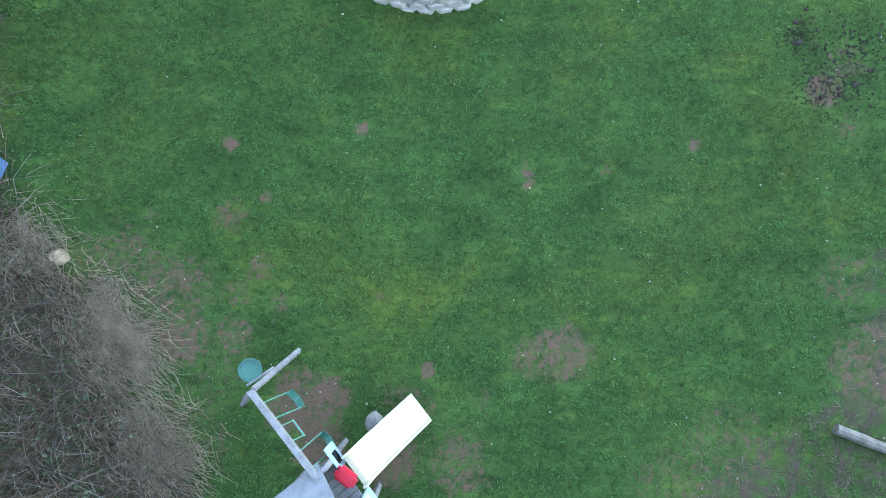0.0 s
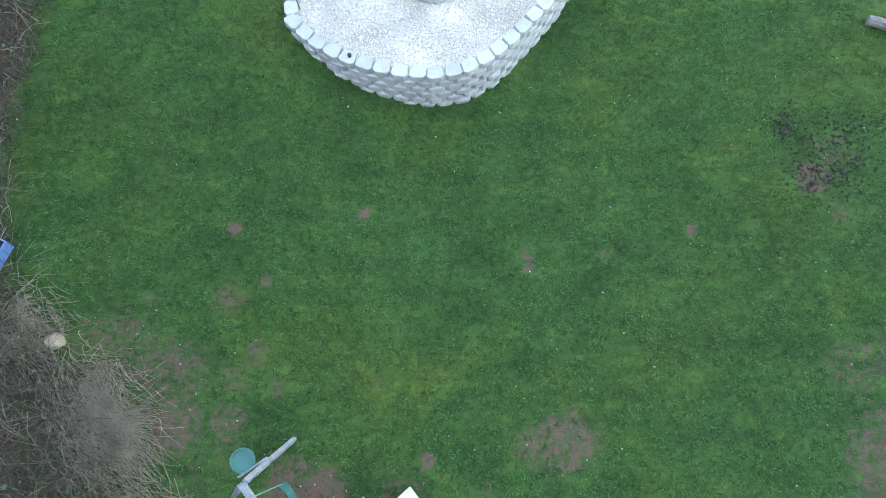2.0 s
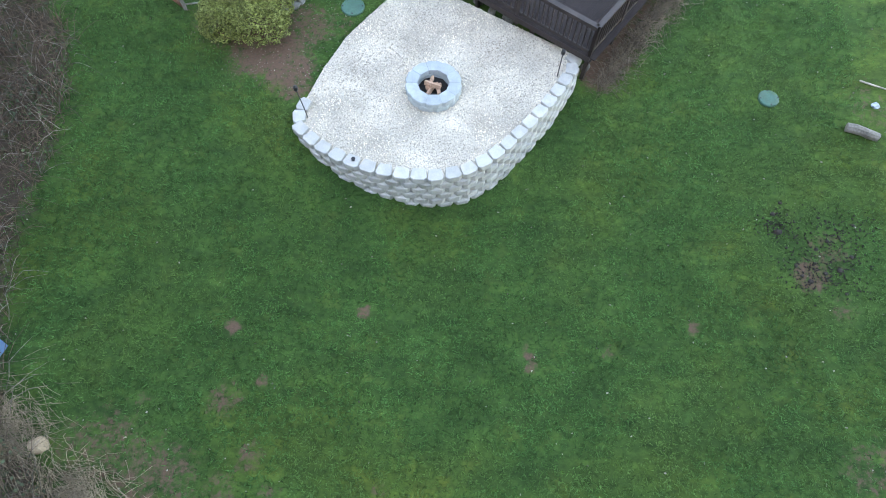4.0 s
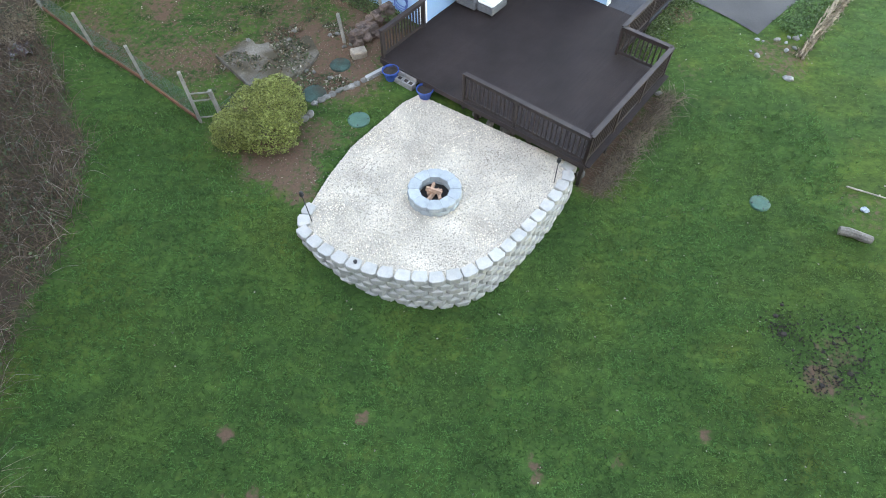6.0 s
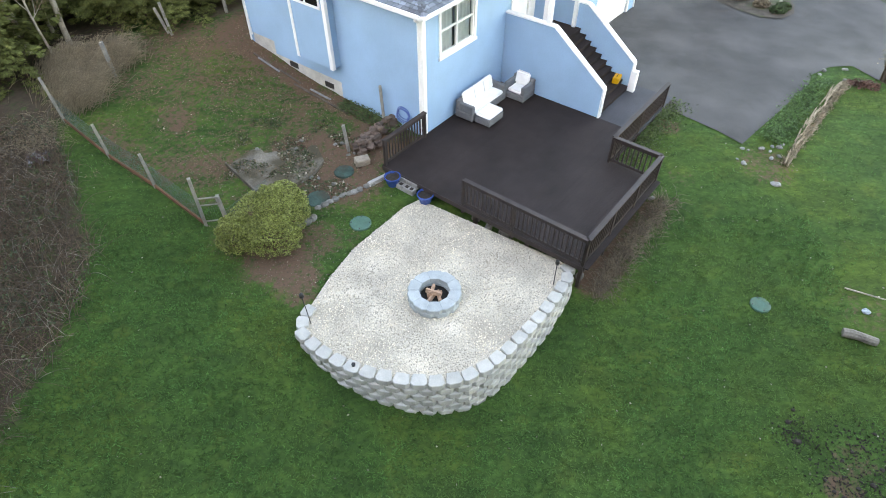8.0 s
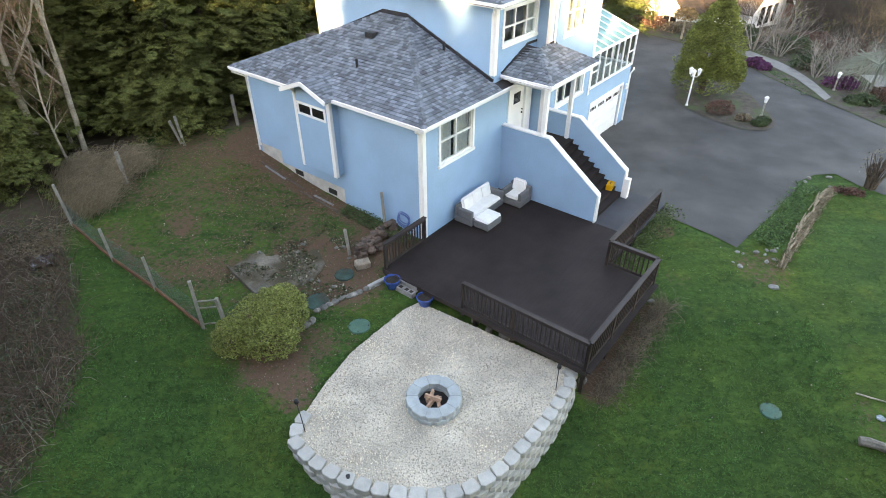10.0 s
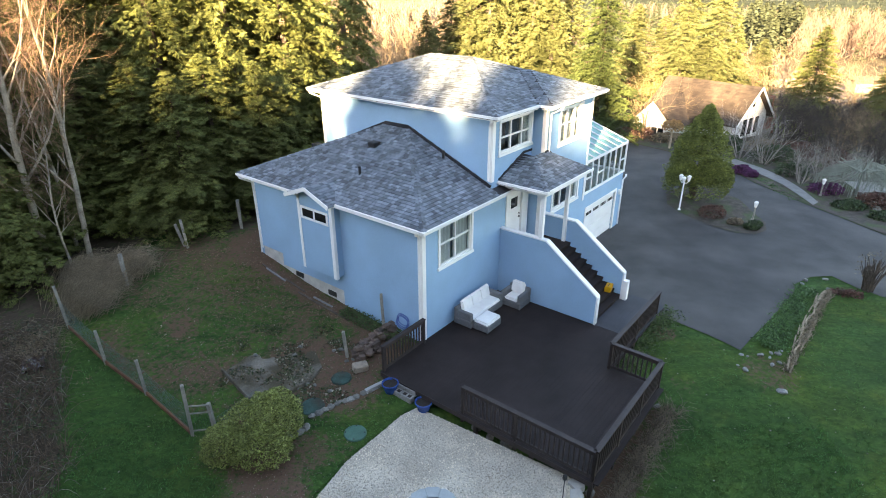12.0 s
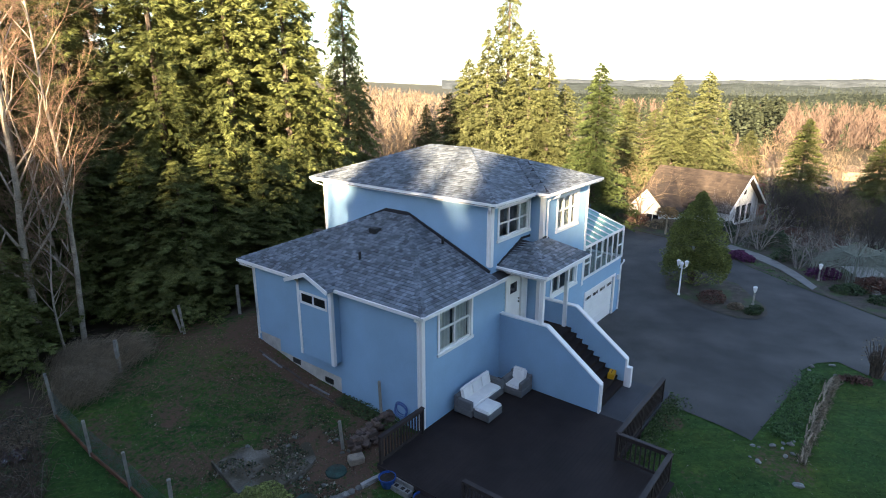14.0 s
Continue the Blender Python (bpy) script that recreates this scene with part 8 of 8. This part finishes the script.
M_VALLEYTWIG = material("valley_twig", (0.1, 0.066, 0.05), 0.95, vary=0.3, scale=0.1, bump=0, rand=0.35)


def far_wood(name, spots, quads, size, mat, seed, label, cone=True, lie=land):
    """Many small trees, each a loose cloud of sprays: spots of (x, y, height)."""
    rng = np.random.default_rng(seed)
    sp = np.repeat(np.array([(x, y, lie(x, y), h) for x, y, h in spots]), quads, axis=0)
    n = len(sp)
    h = sp[:, 3]
    t = rng.uniform(size=n) ** (1.3 if cone else 0.9)
    r = h * (0.24 * (1 - t) + 0.02) if cone else h * 0.28 * np.sin(np.pi * np.minimum(1, 0.15 + t * 0.9))
    a = rng.uniform(0, 6.283, n)
    q = r * np.sqrt(rng.uniform(0.1, 1, n))
    p = np.stack([sp[:, 0] + q * np.cos(a), sp[:, 1] + q * np.sin(a), sp[:, 2] + h * (0.04 + 0.94 * t)], 1)
    s = (size * h * rng.uniform(0.6, 1.3, n))[:, None]
    if cone:
        e1 = np.stack([np.cos(a), np.sin(a), rng.uniform(-0.6, 0.2, n)], 1) * s
    else:
        e1 = np.stack([rng.normal(size=n) * 0.45, rng.normal(size=n) * 0.45, np.ones(n)], 1) * s * 1.5
    e2 = np.cross(e1, rng.normal(size=(n, 3)))
    if not cone:
        # every seventh piece is a pale upright stem
        st = np.arange(n) % 7 == 0
        e1[st] = np.stack([rng.normal(size=st.sum()) * 0.05, rng.normal(size=st.sum()) * 0.05, np.ones(st.sum())], 1) * (h[st] * 0.45)[:, None]
        p[st, 2] = sp[st, 2] + h[st] * 0.35
        e2 = np.cross(e1, rng.normal(size=(n, 3)))
        s[st] *= 0.3
    e2 *= s * (0.3 if cone else 0.11) / (np.linalg.norm(e2, axis=1, keepdims=True) + 1e-9)
    v = np.stack([p - e1 * 0.5, p + e2, p + e1 * 0.5, p - e2], 1).reshape(-1, 3)
    return tagged(part(name, mesh_quads(name, v, mat), None), label, "woodland", kind="stuff")


_rng = np.random.default_rng(81)
def scatter(n, a0, a1, r0, r1, h0, h1):
    out = []
    for _ in range(n):
        az, r = _rng.uniform(a0, a1), r0 * (r1 / r0) ** _rng.uniform()
        x, y = polar(az, r)
        if noise.noise((x / 60, y / 60, 1.0)) > -0.25:
            out.append((x, y, _rng.uniform(h0, h1)))
    return out


far_wood("far_conifers", scatter(95, 26.3, 30.6, 175, 255, 11, 16), 260, 0.075, M_FARGREEN, 82, "stand of dark conifers across the valley")
far_wood("far_conifers", scatter(150, 13, 27, 110, 300, 8, 13), 180, 0.085, M_FARGREEN, 84, "band of dark conifers across the valley")
far_wood("far_conifers", scatter(50, 31, 46, 165, 300, 6, 9), 200, 0.085, M_FARGREEN, 88, "dark conifers among leafless trees across the valley")
far_wood("far_conifers", scatter(620, 9, 50, 300, 560, 8, 12), 80, 0.1, M_FARGREEN, 83, "conifer forest beyond the valley")
far_wood("far_bare_wood", scatter(420, 14, 50, 280, 560, 7, 11), 60, 0.14, M_VALLEYTWIG, 89, "leafless wood on the valley floor", False)
far_wood("far_bare_wood", scatter(330, 30.2, 44, 165, 270, 8, 12), 170, 0.085, M_VALLEYTWIG, 85, "leafless sunlit woodland in the valley", False)
far_wood("far_bare_wood", scatter(170, 8, 30, 105, 300, 5, 9), 150, 0.085, M_VALLEYTWIG, 90, "leafless sunlit woodland in the valley", False)
far_wood("far_bare_wood", scatter(420, -30, 10, 85, 300, 6, 11), 150, 0.085, M_FARTWIG, 86, "leafless sunlit woodland behind the house", False)
far_wood("far_bare_wood", scatter(1000, -45, 6, 270, 1100, 7, 11), 40, 0.16, M_FARTWIG, 87, "leafless distant woodland", False)
# a pale field and sheds down in the valley
tagged(part("field", draped("field", [polar(26.5, 126), polar(30, 122), polar(39, 124), polar(41, 140), polar(33, 163), polar(26.5, 160)], 0.15, material("stubble_field", (0.13, 0.1, 0.065), 0.9, vary=0.25, scale=0.3, fine=4), 8.0), None), "pale stubble field in the valley", "field", kind="structure")
for az, r, w_, a in ((29.5, 146, 9, 20), (35.8, 148, 6, -10), (27.0, 150, 7, 40)):
    x, y = polar(az, r)
    t = thing("shed", pose(x, y, land(x, y), 0, 0, a), "long low pale shed in the valley field", "shed", "valley sheds")
    part("wall", boxes([(-w_ / 2, w_ / 2, -2, 2, 0, 2.2)]), M_TWIG, t)
    part("roof", plane_roof([(-w_ / 2 - 0.3, -2.3, 2.2), (w_ / 2 + 0.3, -2.3, 2.2), (w_ / 2 + 0.3, 0, 3.2), (-w_ / 2 - 0.3, 0, 3.2)]), M_BROWNROOF, t)
    part("roof", plane_roof([(-w_ / 2 - 0.3, 2.3, 2.2), (w_ / 2 + 0.3, 2.3, 2.2), (w_ / 2 + 0.3, 0, 3.2), (-w_ / 2 - 0.3, 0, 3.2)]), M_BROWNROOF, t)

# wooded ridges towards the horizon, with distance haze put into their colours
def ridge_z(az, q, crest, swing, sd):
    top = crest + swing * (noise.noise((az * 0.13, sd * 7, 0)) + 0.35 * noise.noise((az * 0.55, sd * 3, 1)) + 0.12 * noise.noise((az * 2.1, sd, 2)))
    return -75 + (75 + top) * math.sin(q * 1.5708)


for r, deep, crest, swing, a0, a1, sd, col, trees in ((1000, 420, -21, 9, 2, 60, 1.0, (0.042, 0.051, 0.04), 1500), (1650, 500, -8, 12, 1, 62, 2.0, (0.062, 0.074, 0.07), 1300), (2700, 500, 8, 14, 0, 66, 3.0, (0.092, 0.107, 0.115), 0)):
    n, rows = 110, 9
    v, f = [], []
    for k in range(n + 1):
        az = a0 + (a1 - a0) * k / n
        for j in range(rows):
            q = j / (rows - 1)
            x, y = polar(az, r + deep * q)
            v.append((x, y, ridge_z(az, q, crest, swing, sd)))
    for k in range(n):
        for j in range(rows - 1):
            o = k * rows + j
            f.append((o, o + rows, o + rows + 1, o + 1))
    # further ridges get a paler, bluer base colour in place of haze
    haze_hill_mat = material("haze_tinted_ridge", col, 0.95, vary=0.25, scale=0.012, fine=0.05, bump=0, spec=0.0)
    me = mesh_of("far_hill", v, f, haze_hill_mat)
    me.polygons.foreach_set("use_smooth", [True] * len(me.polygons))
    tagged(part("backdrop_hill", me, None), "wooded ridge towards the horizon, haze put into its blue-green colour", "hill", kind="structure")
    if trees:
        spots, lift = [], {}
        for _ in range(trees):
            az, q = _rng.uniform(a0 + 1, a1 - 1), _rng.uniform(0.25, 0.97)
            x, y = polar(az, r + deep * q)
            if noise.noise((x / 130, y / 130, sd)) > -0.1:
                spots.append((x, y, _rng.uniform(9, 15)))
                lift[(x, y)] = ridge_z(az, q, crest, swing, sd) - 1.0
        far_wood("far_conifers", spots, 22, 0.19, haze_hill_mat, 91 + int(sd), "distant conifer forest on a ridge, tinted with haze", True, lambda x, y: lift[(x, y)])
